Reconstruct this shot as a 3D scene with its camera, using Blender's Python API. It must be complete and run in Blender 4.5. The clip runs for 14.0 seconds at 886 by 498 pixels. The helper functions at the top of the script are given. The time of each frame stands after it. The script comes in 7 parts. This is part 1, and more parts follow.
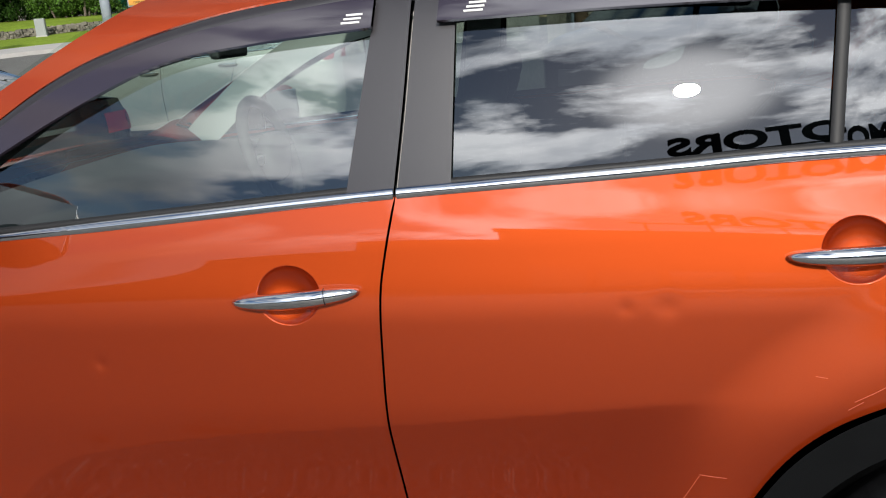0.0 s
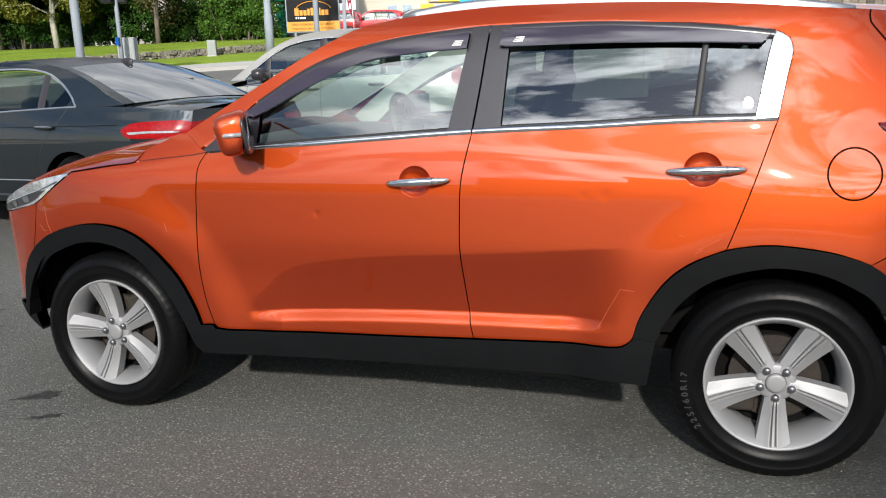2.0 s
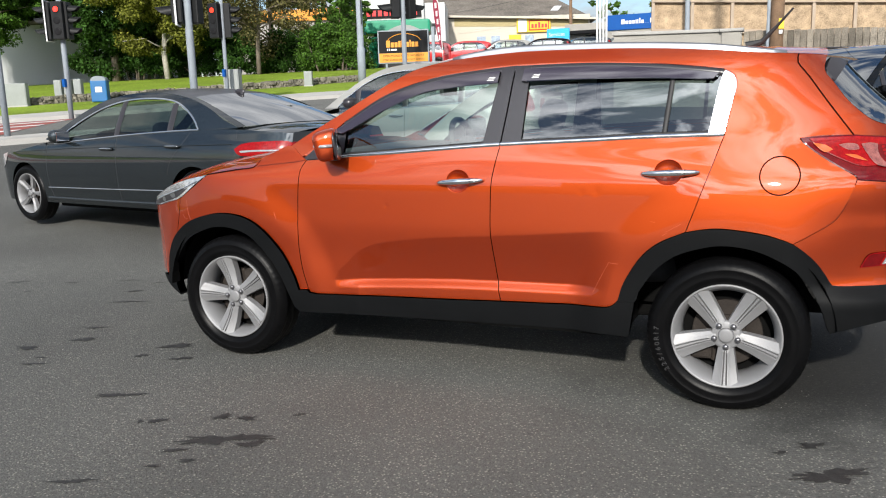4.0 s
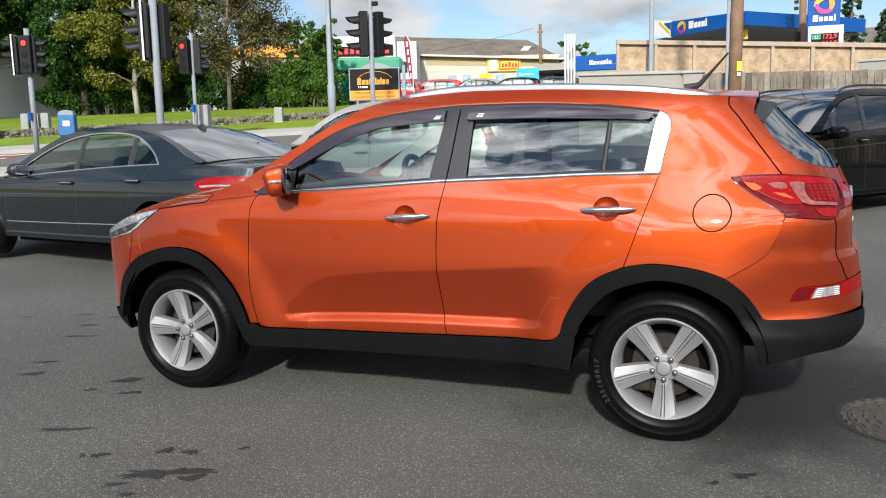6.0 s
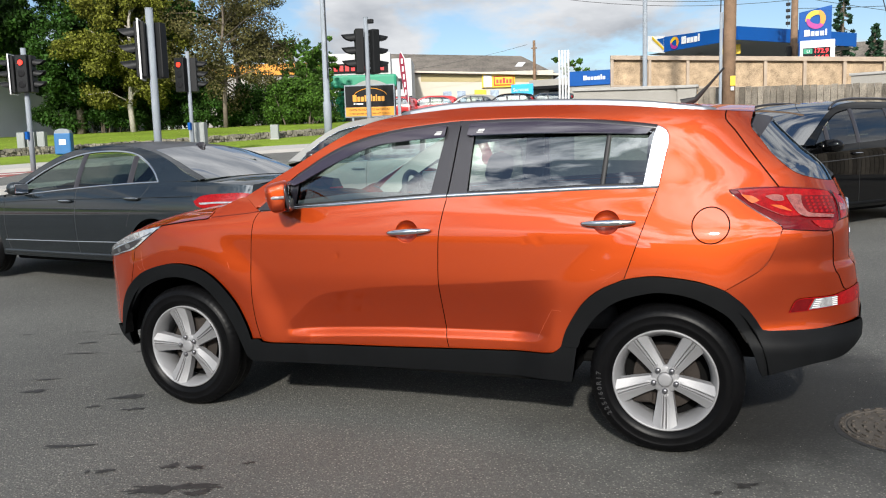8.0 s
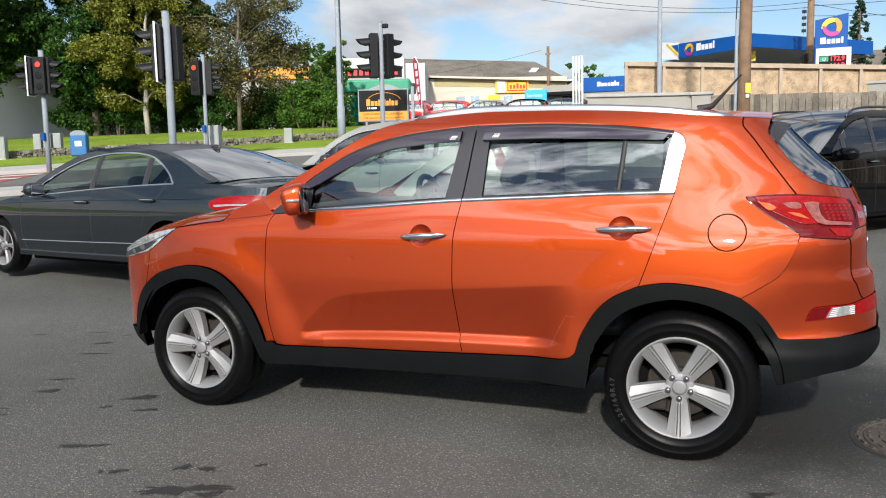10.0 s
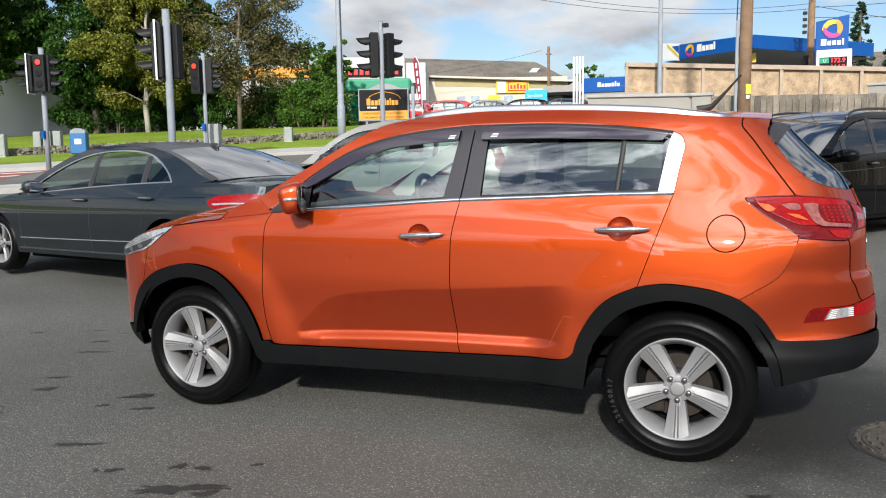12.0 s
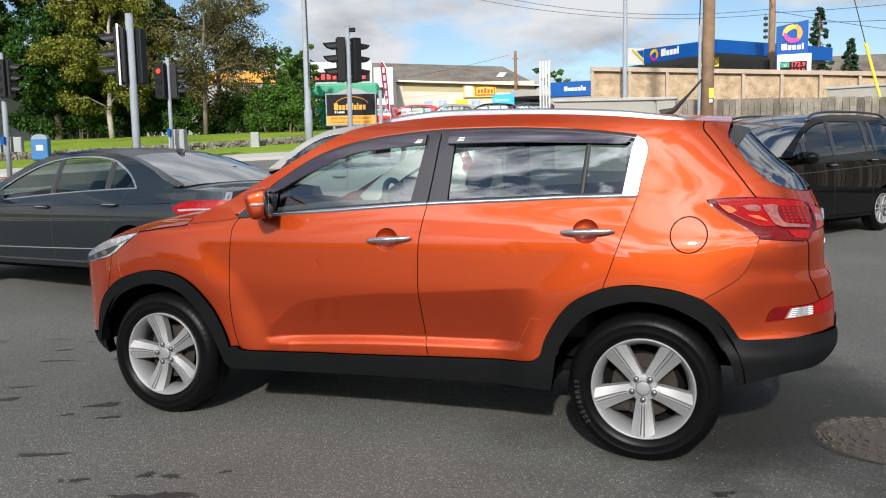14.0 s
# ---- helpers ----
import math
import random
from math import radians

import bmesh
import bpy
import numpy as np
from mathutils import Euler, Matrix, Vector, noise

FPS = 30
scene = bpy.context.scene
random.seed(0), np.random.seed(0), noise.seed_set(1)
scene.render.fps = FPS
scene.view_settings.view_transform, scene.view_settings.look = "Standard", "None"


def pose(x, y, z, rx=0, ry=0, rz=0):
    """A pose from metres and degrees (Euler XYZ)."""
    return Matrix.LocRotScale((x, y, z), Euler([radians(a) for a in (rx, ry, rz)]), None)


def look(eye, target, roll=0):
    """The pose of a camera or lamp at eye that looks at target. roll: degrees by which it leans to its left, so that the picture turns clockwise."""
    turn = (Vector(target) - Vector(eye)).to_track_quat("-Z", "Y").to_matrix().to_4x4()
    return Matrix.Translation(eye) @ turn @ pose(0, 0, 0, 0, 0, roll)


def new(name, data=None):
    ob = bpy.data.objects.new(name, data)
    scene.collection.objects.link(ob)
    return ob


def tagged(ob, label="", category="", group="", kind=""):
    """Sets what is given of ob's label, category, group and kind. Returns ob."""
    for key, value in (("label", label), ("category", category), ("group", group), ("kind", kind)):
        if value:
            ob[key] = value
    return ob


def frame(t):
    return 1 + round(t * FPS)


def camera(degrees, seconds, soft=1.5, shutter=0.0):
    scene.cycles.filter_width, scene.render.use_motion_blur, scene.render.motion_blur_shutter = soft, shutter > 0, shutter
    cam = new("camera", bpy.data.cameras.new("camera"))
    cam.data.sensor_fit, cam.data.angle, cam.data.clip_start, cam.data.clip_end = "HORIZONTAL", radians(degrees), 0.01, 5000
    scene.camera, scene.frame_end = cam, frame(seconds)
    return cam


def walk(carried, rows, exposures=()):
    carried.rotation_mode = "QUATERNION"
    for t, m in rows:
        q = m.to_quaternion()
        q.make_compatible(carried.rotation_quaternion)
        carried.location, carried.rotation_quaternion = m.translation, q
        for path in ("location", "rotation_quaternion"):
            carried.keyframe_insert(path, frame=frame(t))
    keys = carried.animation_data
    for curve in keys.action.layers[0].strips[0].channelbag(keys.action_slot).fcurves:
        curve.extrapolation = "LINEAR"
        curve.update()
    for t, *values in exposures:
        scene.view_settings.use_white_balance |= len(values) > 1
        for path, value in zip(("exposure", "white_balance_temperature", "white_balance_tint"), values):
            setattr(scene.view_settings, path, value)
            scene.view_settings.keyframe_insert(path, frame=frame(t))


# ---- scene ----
cam = camera(57.0, 14.0, soft=1.1)
PATH = [
    (0, (0.565, -2.258, 1.469), (0.269, -0.352, 0.937), -4.4),
    (0.3, (0.683, -2.476, 1.5), (0.261, -0.608, 0.923), -5.4),
    (0.5, (0.732, -2.608, 1.445), (0.294, -0.727, 0.924), -4.3),
    (1, (0.756, -2.987, 1.418), (0.295, -1.112, 0.895), -4.0),
    (1.5, (0.871, -3.302, 1.416), (0.354, -1.43, 0.935), -2.2),
    (2, (1.027, -3.642, 1.412), (0.44, -1.781, 0.974), -1.8),
    (2.2, (1.052, -3.781, 1.401), (0.435, -1.93, 0.964), -1.8),
    (4.3, (1.661, -4.555, 1.409), (0.869, -2.751, 1.07), -1.7),
    (4.5, (1.704, -4.564, 1.408), (0.919, -2.753, 1.087), -1.5),
    (5, (1.702, -4.588, 1.403), (0.932, -2.766, 1.106), -1.3),
    (5.5, (1.698, -4.559, 1.406), (0.955, -2.725, 1.117), -1.1),
    (6, (1.701, -4.541, 1.408), (0.973, -2.699, 1.129), -1.3),
    (6.5, (1.7, -4.555, 1.408), (0.987, -2.706, 1.14), -1.6),
    (7, (1.695, -4.568, 1.408), (0.984, -2.717, 1.149), -1.9),
    (7.5, (1.688, -4.585, 1.406), (0.976, -2.733, 1.159), -1.8),
    (8, (1.688, -4.587, 1.407), (0.969, -2.737, 1.166), -1.7),
    (8.5, (1.69, -4.592, 1.407), (0.962, -2.744, 1.17), -1.6),
    (9, (1.686, -4.59, 1.408), (0.951, -2.744, 1.177), -1.5),
    (11.5, (1.666, -4.58, 1.398), (0.911, -2.743, 1.169), -0.9),
    (12, (1.678, -4.572, 1.402), (0.933, -2.731, 1.173), -0.9),
    (12.5, (1.692, -4.572, 1.403), (0.98, -2.717, 1.173), -0.9),
    (13, (1.697, -4.567, 1.406), (1.004, -2.705, 1.177), -1.1),
    (13.5, (1.693, -4.57, 1.403), (1.013, -2.703, 1.176), -1.1),
    (14, (1.691, -4.586, 1.401), (1.016, -2.716, 1.181), -1.2),
]
walk(cam, [(t, look(eye, target, roll)) for t, eye, target, roll in PATH], [(0.0, 0.0), (0.5, 0.14), (1.5, 0.37), (4.5, 0.36), (14.0, 0.34)])

# ---- world, sun and exposure ----
SUN_AZ, SUN_EL = radians(12.5), radians(28.3)   # from -y towards +x, above the horizon
world = bpy.data.worlds.new("world")
scene.world = world
world.use_nodes = True
wn, wl = world.node_tree.nodes, world.node_tree.links
wn.clear()
sky = wn.new("ShaderNodeTexSky")
sky.sky_type, sky.sun_disc = "NISHITA", False
sky.sun_elevation, sky.sun_rotation = SUN_EL, math.pi - SUN_AZ
sky.air_density, sky.dust_density, sky.ozone_density = 1.0, 0.4, 3.0
geo_dir = wn.new("ShaderNodeTexCoord")
flat = wn.new("ShaderNodeMapping")
flat.inputs["Scale"].default_value = (1.3, 1.3, 3.2)
flat.inputs["Location"].default_value = (0.37, 0.9, 0.25)
puffs = wn.new("ShaderNodeTexNoise")
puffs.inputs["Scale"].default_value, puffs.inputs["Detail"].default_value, puffs.inputs["Roughness"].default_value = 2.3, 9.0, 0.56
puffs.inputs["Distortion"].default_value = 0.25
cover = wn.new("ShaderNodeValToRGB")
cover.color_ramp.elements[0].position, cover.color_ramp.elements[1].position = 0.450, 0.535
shade = wn.new("ShaderNodeTexNoise")
shade.inputs["Scale"].default_value, shade.inputs["Detail"].default_value, shade.inputs["Roughness"].default_value = 3.6, 8.0, 0.54
grey = wn.new("ShaderNodeValToRGB")
grey.color_ramp.elements[0].position, grey.color_ramp.elements[1].position = 0.40, 0.60
grey.color_ramp.elements[0].color, grey.color_ramp.elements[1].color = (4.5, 4.8, 5.3, 1), (8.0, 8.2, 8.5, 1)
near_sun = wn.new("ShaderNodeVectorMath")
near_sun.operation = "DOT_PRODUCT"
near_sun.inputs[1].default_value = (math.sin(SUN_AZ) * math.cos(SUN_EL), -math.cos(SUN_AZ) * math.cos(SUN_EL), math.sin(SUN_EL))
halo = wn.new("ShaderNodeMapRange")
halo.interpolation_type = "SMOOTHSTEP"
halo.inputs["From Min"].default_value, halo.inputs["From Max"].default_value = 0.70, 1.01
halo.inputs["To Min"].default_value, halo.inputs["To Max"].default_value = 1.0, 8.0
brighter = wn.new("ShaderNodeVectorMath")
brighter.operation = "SCALE"
clouded = wn.new("ShaderNodeMix")
clouded.data_type = "RGBA"
back = wn.new("ShaderNodeBackground")
back.inputs["Strength"].default_value = 0.078
wout = wn.new("ShaderNodeOutputWorld")
wl.new(geo_dir.outputs["Generated"], flat.inputs["Vector"])
wl.new(flat.outputs["Vector"], puffs.inputs["Vector"])
wl.new(flat.outputs["Vector"], shade.inputs["Vector"])
wl.new(puffs.outputs["Fac"], cover.inputs["Fac"])
wl.new(shade.outputs["Fac"], grey.inputs["Fac"])
wl.new(cover.outputs["Color"], clouded.inputs["Factor"])
clear_sky = wn.new("ShaderNodeVectorMath")
clear_sky.operation = "SCALE"
clear_sky.inputs["Scale"].default_value = 1.25
wl.new(sky.outputs["Color"], clear_sky.inputs[0])
wl.new(clear_sky.outputs["Vector"], clouded.inputs["A"])
wl.new(geo_dir.outputs["Generated"], near_sun.inputs[0])
wl.new(near_sun.outputs["Value"], halo.inputs["Value"])
wl.new(grey.outputs["Color"], brighter.inputs[0])
wl.new(halo.outputs["Result"], brighter.inputs["Scale"])
wl.new(brighter.outputs["Vector"], clouded.inputs["B"])
# the glare of thin cloud close round the sun
glare = wn.new("ShaderNodeMapRange")
glare.interpolation_type = "SMOOTHERSTEP"
glare.inputs["From Min"].default_value, glare.inputs["From Max"].default_value = math.cos(radians(8.0)), 1.0
glare.inputs["To Min"].default_value, glare.inputs["To Max"].default_value = 0.0, 40.0
glared = wn.new("ShaderNodeVectorMath")
glared.operation = "ADD"
wl.new(near_sun.outputs["Value"], glare.inputs["Value"])
wl.new(clouded.outputs["Result"], glared.inputs[0])
wl.new(glare.outputs["Result"], glared.inputs[1])
wl.new(glared.outputs["Vector"], back.inputs["Color"])
wl.new(back.outputs["Background"], wout.inputs["Surface"])

sun = new("sun", bpy.data.lights.new("sun", "SUN"))
sun.data.energy, sun.data.angle, sun.data.color = 4.1, radians(1.8), (1.0, 0.95, 0.87)
to_sun = Vector((math.sin(SUN_AZ) * math.cos(SUN_EL), -math.cos(SUN_AZ) * math.cos(SUN_EL), math.sin(SUN_EL)))
sun.matrix_world = look(to_sun * 60, (0, 0, 0))
scene.view_settings.exposure = 0.0


# ---- materials ----
def material(name, color, rough=0.5, metal=0.0, coat=0.0, spread=0.0, scale=8.0, fine=60.0, bump=0.0, rand=0.0, spec=0.5, island=0.0):
    """A Principled surface whose colour wanders at two scales, with a fine relief."""
    m = bpy.data.materials.new(name)
    m.use_nodes = True
    n, l = m.node_tree.nodes, m.node_tree.links
    p = n["Principled BSDF"]
    p.inputs["Base Color"].default_value = (*color, 1)
    p.inputs["Roughness"].default_value, p.inputs["Metallic"].default_value = rough, metal
    p.inputs["Specular IOR Level"].default_value = spec
    p.inputs["Coat Weight"].default_value, p.inputs["Coat Roughness"].default_value, p.inputs["Coat IOR"].default_value = coat, 0.015, 1.5
    if spread or bump or rand or island:
        tc = n.new("ShaderNodeTexCoord")
        big, small = n.new("ShaderNodeTexNoise"), n.new("ShaderNodeTexNoise")
        big.inputs["Scale"].default_value, big.inputs["Detail"].default_value = scale, 5
        small.inputs["Scale"].default_value, small.inputs["Detail"].default_value = fine, 4
        for t in (big, small):
            l.new(tc.outputs["Object"], t.inputs["Vector"])
        both = n.new("ShaderNodeMath")
        both.operation = "ADD"
        l.new(big.outputs["Fac"], both.inputs[0])
        l.new(small.outputs["Fac"], both.inputs[1])
        last = both.outputs[0]
        amount = n.new("ShaderNodeMapRange")
        amount.inputs["From Min"].default_value, amount.inputs["From Max"].default_value = 0.6, 1.4
        amount.inputs["To Min"].default_value, amount.inputs["To Max"].default_value = 1 - spread, 1 + spread
        l.new(last, amount.inputs["Value"])
        value = amount.outputs["Result"]
        if rand or island:
            who = n.new("ShaderNodeObjectInfo") if rand else n.new("ShaderNodeNewGeometry")
            r = n.new("ShaderNodeMapRange")
            r.inputs["To Min"].default_value, r.inputs["To Max"].default_value = 1 - (rand or island), 1 + (rand or island)
            l.new(who.outputs["Random" if rand else "Random Per Island"], r.inputs["Value"])
            mul = n.new("ShaderNodeMath")
            mul.operation = "MULTIPLY"
            l.new(value, mul.inputs[0])
            l.new(r.outputs["Result"], mul.inputs[1])
            value = mul.outputs[0]
        tone = n.new("ShaderNodeMix")
        tone.data_type, tone.blend_type = "RGBA", "MULTIPLY"
        tone.inputs["Factor"].default_value = 1
        tone.inputs["A"].default_value = (*color, 1)
        l.new(value, tone.inputs["B"])
        l.new(tone.outputs["Result"], p.inputs["Base Color"])
        if bump:
            b = n.new("ShaderNodeBump")
            b.inputs["Strength"].default_value, b.inputs["Distance"].default_value = 1.0, bump
            l.new(small.outputs["Fac"], b.inputs["Height"])
            l.new(b.outputs["Normal"], p.inputs["Normal"])
    return m


def glow(name, color, strength):
    m = material(name, color, 0.4)
    p = m.node_tree.nodes["Principled BSDF"]
    p.inputs["Emission Color"].default_value, p.inputs["Emission Strength"].default_value = (*color, 1), strength
    return m


def glass(name, tint, clear, ior=2.0, coating=0.08):
    """A car pane: part clear and tinted, part mirror by its angle."""
    m = bpy.data.materials.new(name)
    m.use_nodes = True
    n, l = m.node_tree.nodes, m.node_tree.links
    n.remove(n["Principled BSDF"])
    see, shine, fres, mix = n.new("ShaderNodeBsdfTransparent"), n.new("ShaderNodeBsdfGlossy"), n.new("ShaderNodeFresnel"), n.new("ShaderNodeMixShader")
    see.inputs["Color"].default_value = (*[c * clear for c in tint], 1)
    shine.inputs["Roughness"].default_value = 0.0
    mix.inputs["Fac"].default_value = coating
    if ior:
        fres.inputs["IOR"].default_value = ior
        l.new(fres.outputs["Fac"], mix.inputs["Fac"])
    l.new(see.outputs[0], mix.inputs[1])
    l.new(shine.outputs[0], mix.inputs[2])
    l.new(mix.outputs[0], n["Material Output"].inputs["Surface"])
    return m


def flake_paint(name, deep, flake, amount, spread=0.60, coat_ior=1.62):
    """Metallic lacquer: bright flakes in a deep pigment under a clear coat."""
    m = bpy.data.materials.new(name)
    m.use_nodes = True
    n, l = m.node_tree.nodes, m.node_tree.links
    n.remove(n["Principled BSDF"])
    pigment, flakes, coat = n.new("ShaderNodeBsdfDiffuse"), n.new("ShaderNodeBsdfGlossy"), n.new("ShaderNodeBsdfPrincipled")
    body_mix, coated = n.new("ShaderNodeMixShader"), n.new("ShaderNodeAddShader")
    tc, grain, cloud, tone, rough = n.new("ShaderNodeTexCoord"), n.new("ShaderNodeTexNoise"), n.new("ShaderNodeTexNoise"), n.new("ShaderNodeMix"), n.new("ShaderNodeMapRange")
    pigment.inputs["Color"].default_value = (*deep, 1)
    flakes.distribution = "BECKMANN"
    flakes.inputs["Roughness"].default_value = spread
    coat.inputs["Base Color"].default_value, coat.inputs["Roughness"].default_value = (0, 0, 0, 1), 1.0
    coat.inputs["Specular IOR Level"].default_value, coat.inputs["Coat Weight"].default_value, coat.inputs["Coat IOR"].default_value = 0.0, 1.0, coat_ior
    # the flakes sparkle finely, and a film of road dust dulls the lacquer in places
    grain.inputs["Scale"].default_value, cloud.inputs["Scale"].default_value = 900.0, 2.6
    cloud.inputs["Detail"].default_value = 6.0
    tone.data_type = "RGBA"
    tone.inputs["A"].default_value, tone.inputs["B"].default_value = (*[c * .86 for c in flake], 1), (*[c * 1.14 for c in flake], 1)
    rough.inputs["From Min"].default_value, rough.inputs["From Max"].default_value = 0.35, 0.75
    rough.inputs["To Min"].default_value, rough.inputs["To Max"].default_value = 0.010, 0.032
    body_mix.inputs["Fac"].default_value = amount
    l.new(tc.outputs["Object"], grain.inputs["Vector"])
    l.new(tc.outputs["Object"], cloud.inputs["Vector"])
    l.new(grain.outputs["Fac"], tone.inputs["Factor"])
    l.new(tone.outputs["Result"], flakes.inputs["Color"])
    l.new(cloud.outputs["Fac"], rough.inputs["Value"])
    l.new(rough.outputs["Result"], coat.inputs["Coat Roughness"])
    l.new(pigment.outputs[0], body_mix.inputs[1])
    l.new(flakes.outputs[0], body_mix.inputs[2])
    l.new(body_mix.outputs[0], coated.inputs[0])
    l.new(coat.outputs[0], coated.inputs[1])
    l.new(coated.outputs[0], n["Material Output"].inputs["Surface"])
    return m


ORANGE = flake_paint("orange_metallic_paint", (0.245, 0.0225, 0.0042), (0.40, 0.0605, 0.0110), 0.56, 0.56, 1.56)
SHUT = material("dark_panel_gap", (0.012, 0.003, 0.002), 0.9, spec=0.0)
NAVY = flake_paint("dark_grey_blue_paint", (0.0105, 0.0138, 0.0160), (0.034, 0.043, 0.049), 0.60, 0.60, 1.70)
BLACK_PAINT = material("black_car_paint", (0.0018, 0.0018, 0.002), 0.5, 0.0, 1.0, 0.05, 3.0, 900.0, spec=0.0)
BLACK_PAINT.node_tree.nodes["Principled BSDF"].inputs["Coat IOR"].default_value = 1.38
SILVER_PAINT = material("silver_car_paint", (0.36, 0.35, 0.32), 0.38, 0.55, 1.0, 0.05, 3.0, 900.0)
RED_PAINT = material("red_car_paint", (0.45, 0.02, 0.02), 0.3, 0.1, 1.0, 0.05, 3.0, 900.0)
BLUE_PAINT = material("blue_car_paint", (0.03, 0.06, 0.22), 0.3, 0.2, 1.0, 0.05, 3.0, 900.0)
CLADDING = material("grained_black_plastic", (0.0038, 0.0042, 0.0047), 0.55, 0, 0, 0.3, 7.0, 700.0, 0.0003, spec=0.12)
GLOSS_BLACK = material("satin_black_trim", (0.028, 0.026, 0.030), 0.28, 0, 0, 0.08, 9.0, 500.0)
VISOR = material("smoked_acrylic", (0.035, 0.028, 0.040), 0.08, 0, 0.6)
SEAL = material("black_rubber_seal", (0.010, 0.010, 0.011), 0.6)
CHROME = material("bright_chrome", (0.82, 0.83, 0.85), 0.06, 1.0)
POLISHED = material("polished_trim_metal", (0.20, 0.215, 0.24), 0.22, 1.0)
SATIN = material("satin_aluminium_rail", (0.36, 0.37, 0.39), 0.34, 0.85, 0, 0.05, 5, 300)
STEEL_NUT = material("dull_steel_nut", (0.16, 0.16, 0.17), 0.35, 0.8)
ALLOY = material("silver_alloy", (0.24, 0.24, 0.245), 0.55, 0.40, 0.0, 0.06, 9, 400)
TYRE = material("tyre_rubber", (0.0030, 0.0030, 0.0033), 0.36, 0, 0, 0.35, 12, 240, 0.0004, spec=0.10)
RUST = material("rusty_brake_iron", (0.026, 0.020, 0.016), 0.8, 0.3, 0, 0.4, 20, 160, 0.001)
PIT = material("wheel_well_lining", (0.004, 0.004, 0.004), 0.95, spec=0.1)
PANE = glass("lightly_tinted_glass", (0.82, 0.97, 0.91), 0.80, 2.5)
PANE_FAR = glass("lightly_tinted_far_glass", (0.88, 0.97, 0.92), 0.92, 0)
DARK_PANE_FAR = glass("tinted_far_glass", (0.70, 0.78, 0.76), 0.80, 0)
DARK_PANE = glass("privacy_glass", (0.60, 0.72, 0.68), 0.62, 2.25)
VAN_PANE = glass("dark_green_glass", (0.62, 0.80, 0.74), 0.18, 2.5)
VAN_SCREEN = glass("blue_black_windscreen", (0.4, 0.55, 0.85), 0.10, 0, 0.60)
SALOON_SIDE = glass("green_tinted_saloon_glass", (0.62, 0.78, 0.72), 0.45, 1.75)
SALOON_PANE = glass("black_rear_glass", (0.40, 0.50, 0.75), 0.05, 0, 0.78)
REAR_PANE = glass("dark_rear_glass", (0.42, 0.50, 0.52), 0.45, 0, 0.52)
LENS_RED = material("red_lamp_lens", (0.24, 0.003, 0.004), 0.25, 0, 0.3, 0.5, 60, 320, spec=0.2)
LENS_DARK = material("dark_red_lamp_lens", (0.11, 0.002, 0.003), 0.25, 0, 0.6, 0.3, 40, 200, spec=0.1)
LENS_CLEAR = material("clear_lamp_lens", (0.36, 0.36, 0.37), 0.12, 0.35, 0.8, 0.45, 45, 220)
HEADLAMP = material("clear_headlamp_cover", (0.52, 0.53, 0.55), 0.10, 0.7, 0.8, 0.55, 14, 60)
LENS_PINK = material("pale_pink_lamp_lens", (0.34, 0.11, 0.095), 0.15, 0.4, 0.8, 0.5, 40, 260)
LENS_AMBER = material("amber_lamp_lens", (0.55, 0.10, 0.02), 0.08, 0, 1.0)
TRIM_DARK = material("dark_grey_cabin_plastic", (0.035, 0.036, 0.038), 0.6, 0, 0, 0.15, 10, 300)
CLOTH = material("grey_seat_cloth", (0.045, 0.046, 0.050), 0.9, 0, 0, 0.25, 14, 500, 0.0006)
HEADLINER = material("pale_headliner", (0.42, 0.42, 0.40), 0.9, 0, 0, 0.06, 6, 300)
WHITE_PLASTIC = material("white_plastic", (0.72, 0.72, 0.70), 0.4, 0, 0, 0.06, 6, 200)


# ---- mesh helpers ----
def put(name, verts, faces, mat, parent=None, label="", smooth=False, normals=None, m=None):
    me = bpy.data.meshes.new(name)
    me.from_pydata([tuple(v) for v in verts], [], [tuple(f) for f in faces])
    me.materials.append(mat)
    if smooth or normals is not None:
        me.polygons.foreach_set("use_smooth", [True] * len(me.polygons))
    if normals is not None:
        me.normals_split_custom_set_from_vertices([tuple(q) for q in normals])
    ob = new(name, me)
    if parent is not None:
        ob.parent = parent
    if m is not None:
        ob.matrix_local = m
    if label:
        tagged(ob, label)
    return ob


def part(name, bm, mat, parent=None, label="", smooth=False, m=None):
    me = bpy.data.meshes.new(name)
    if smooth:
        for f in bm.faces:
            f.smooth = True
    bm.to_mesh(me)
    bm.free()
    me.materials.append(mat)
    ob = new(name, me)
    if parent is not None:
        ob.parent = parent
    if m is not None:
        ob.matrix_local = m
    if label:
        tagged(ob, label)
    return ob


def thing(name, m, label, category, group="", kind=""):
    ob = new(name)
    ob.empty_display_size = 0.1
    ob.matrix_world = m
    return tagged(ob, label, category, group, kind)


def box(bm, x0, y0, z0, x1, y1, z1, bevel=0.0, m=None):
    g = bmesh.ops.create_cube(bm, size=1.0, matrix=Matrix.Translation(((x0 + x1) / 2, (y0 + y1) / 2, (z0 + z1) / 2)) @ Matrix.Diagonal((abs(x1 - x0), abs(y1 - y0), abs(z1 - z0), 1)))
    if bevel:
        es = list({e for v in g["verts"] for e in v.link_edges})
        r = bmesh.ops.bevel(bm, geom=es, offset=bevel, segments=2, affect="EDGES", profile=0.5)
        vs = list({v for f in r["faces"] for v in f.verts} | {v for v in g["verts"] if v.is_valid})
    else:
        vs = g["verts"]
    if m is not None:
        bmesh.ops.transform(bm, matrix=m, verts=vs)
    return bm


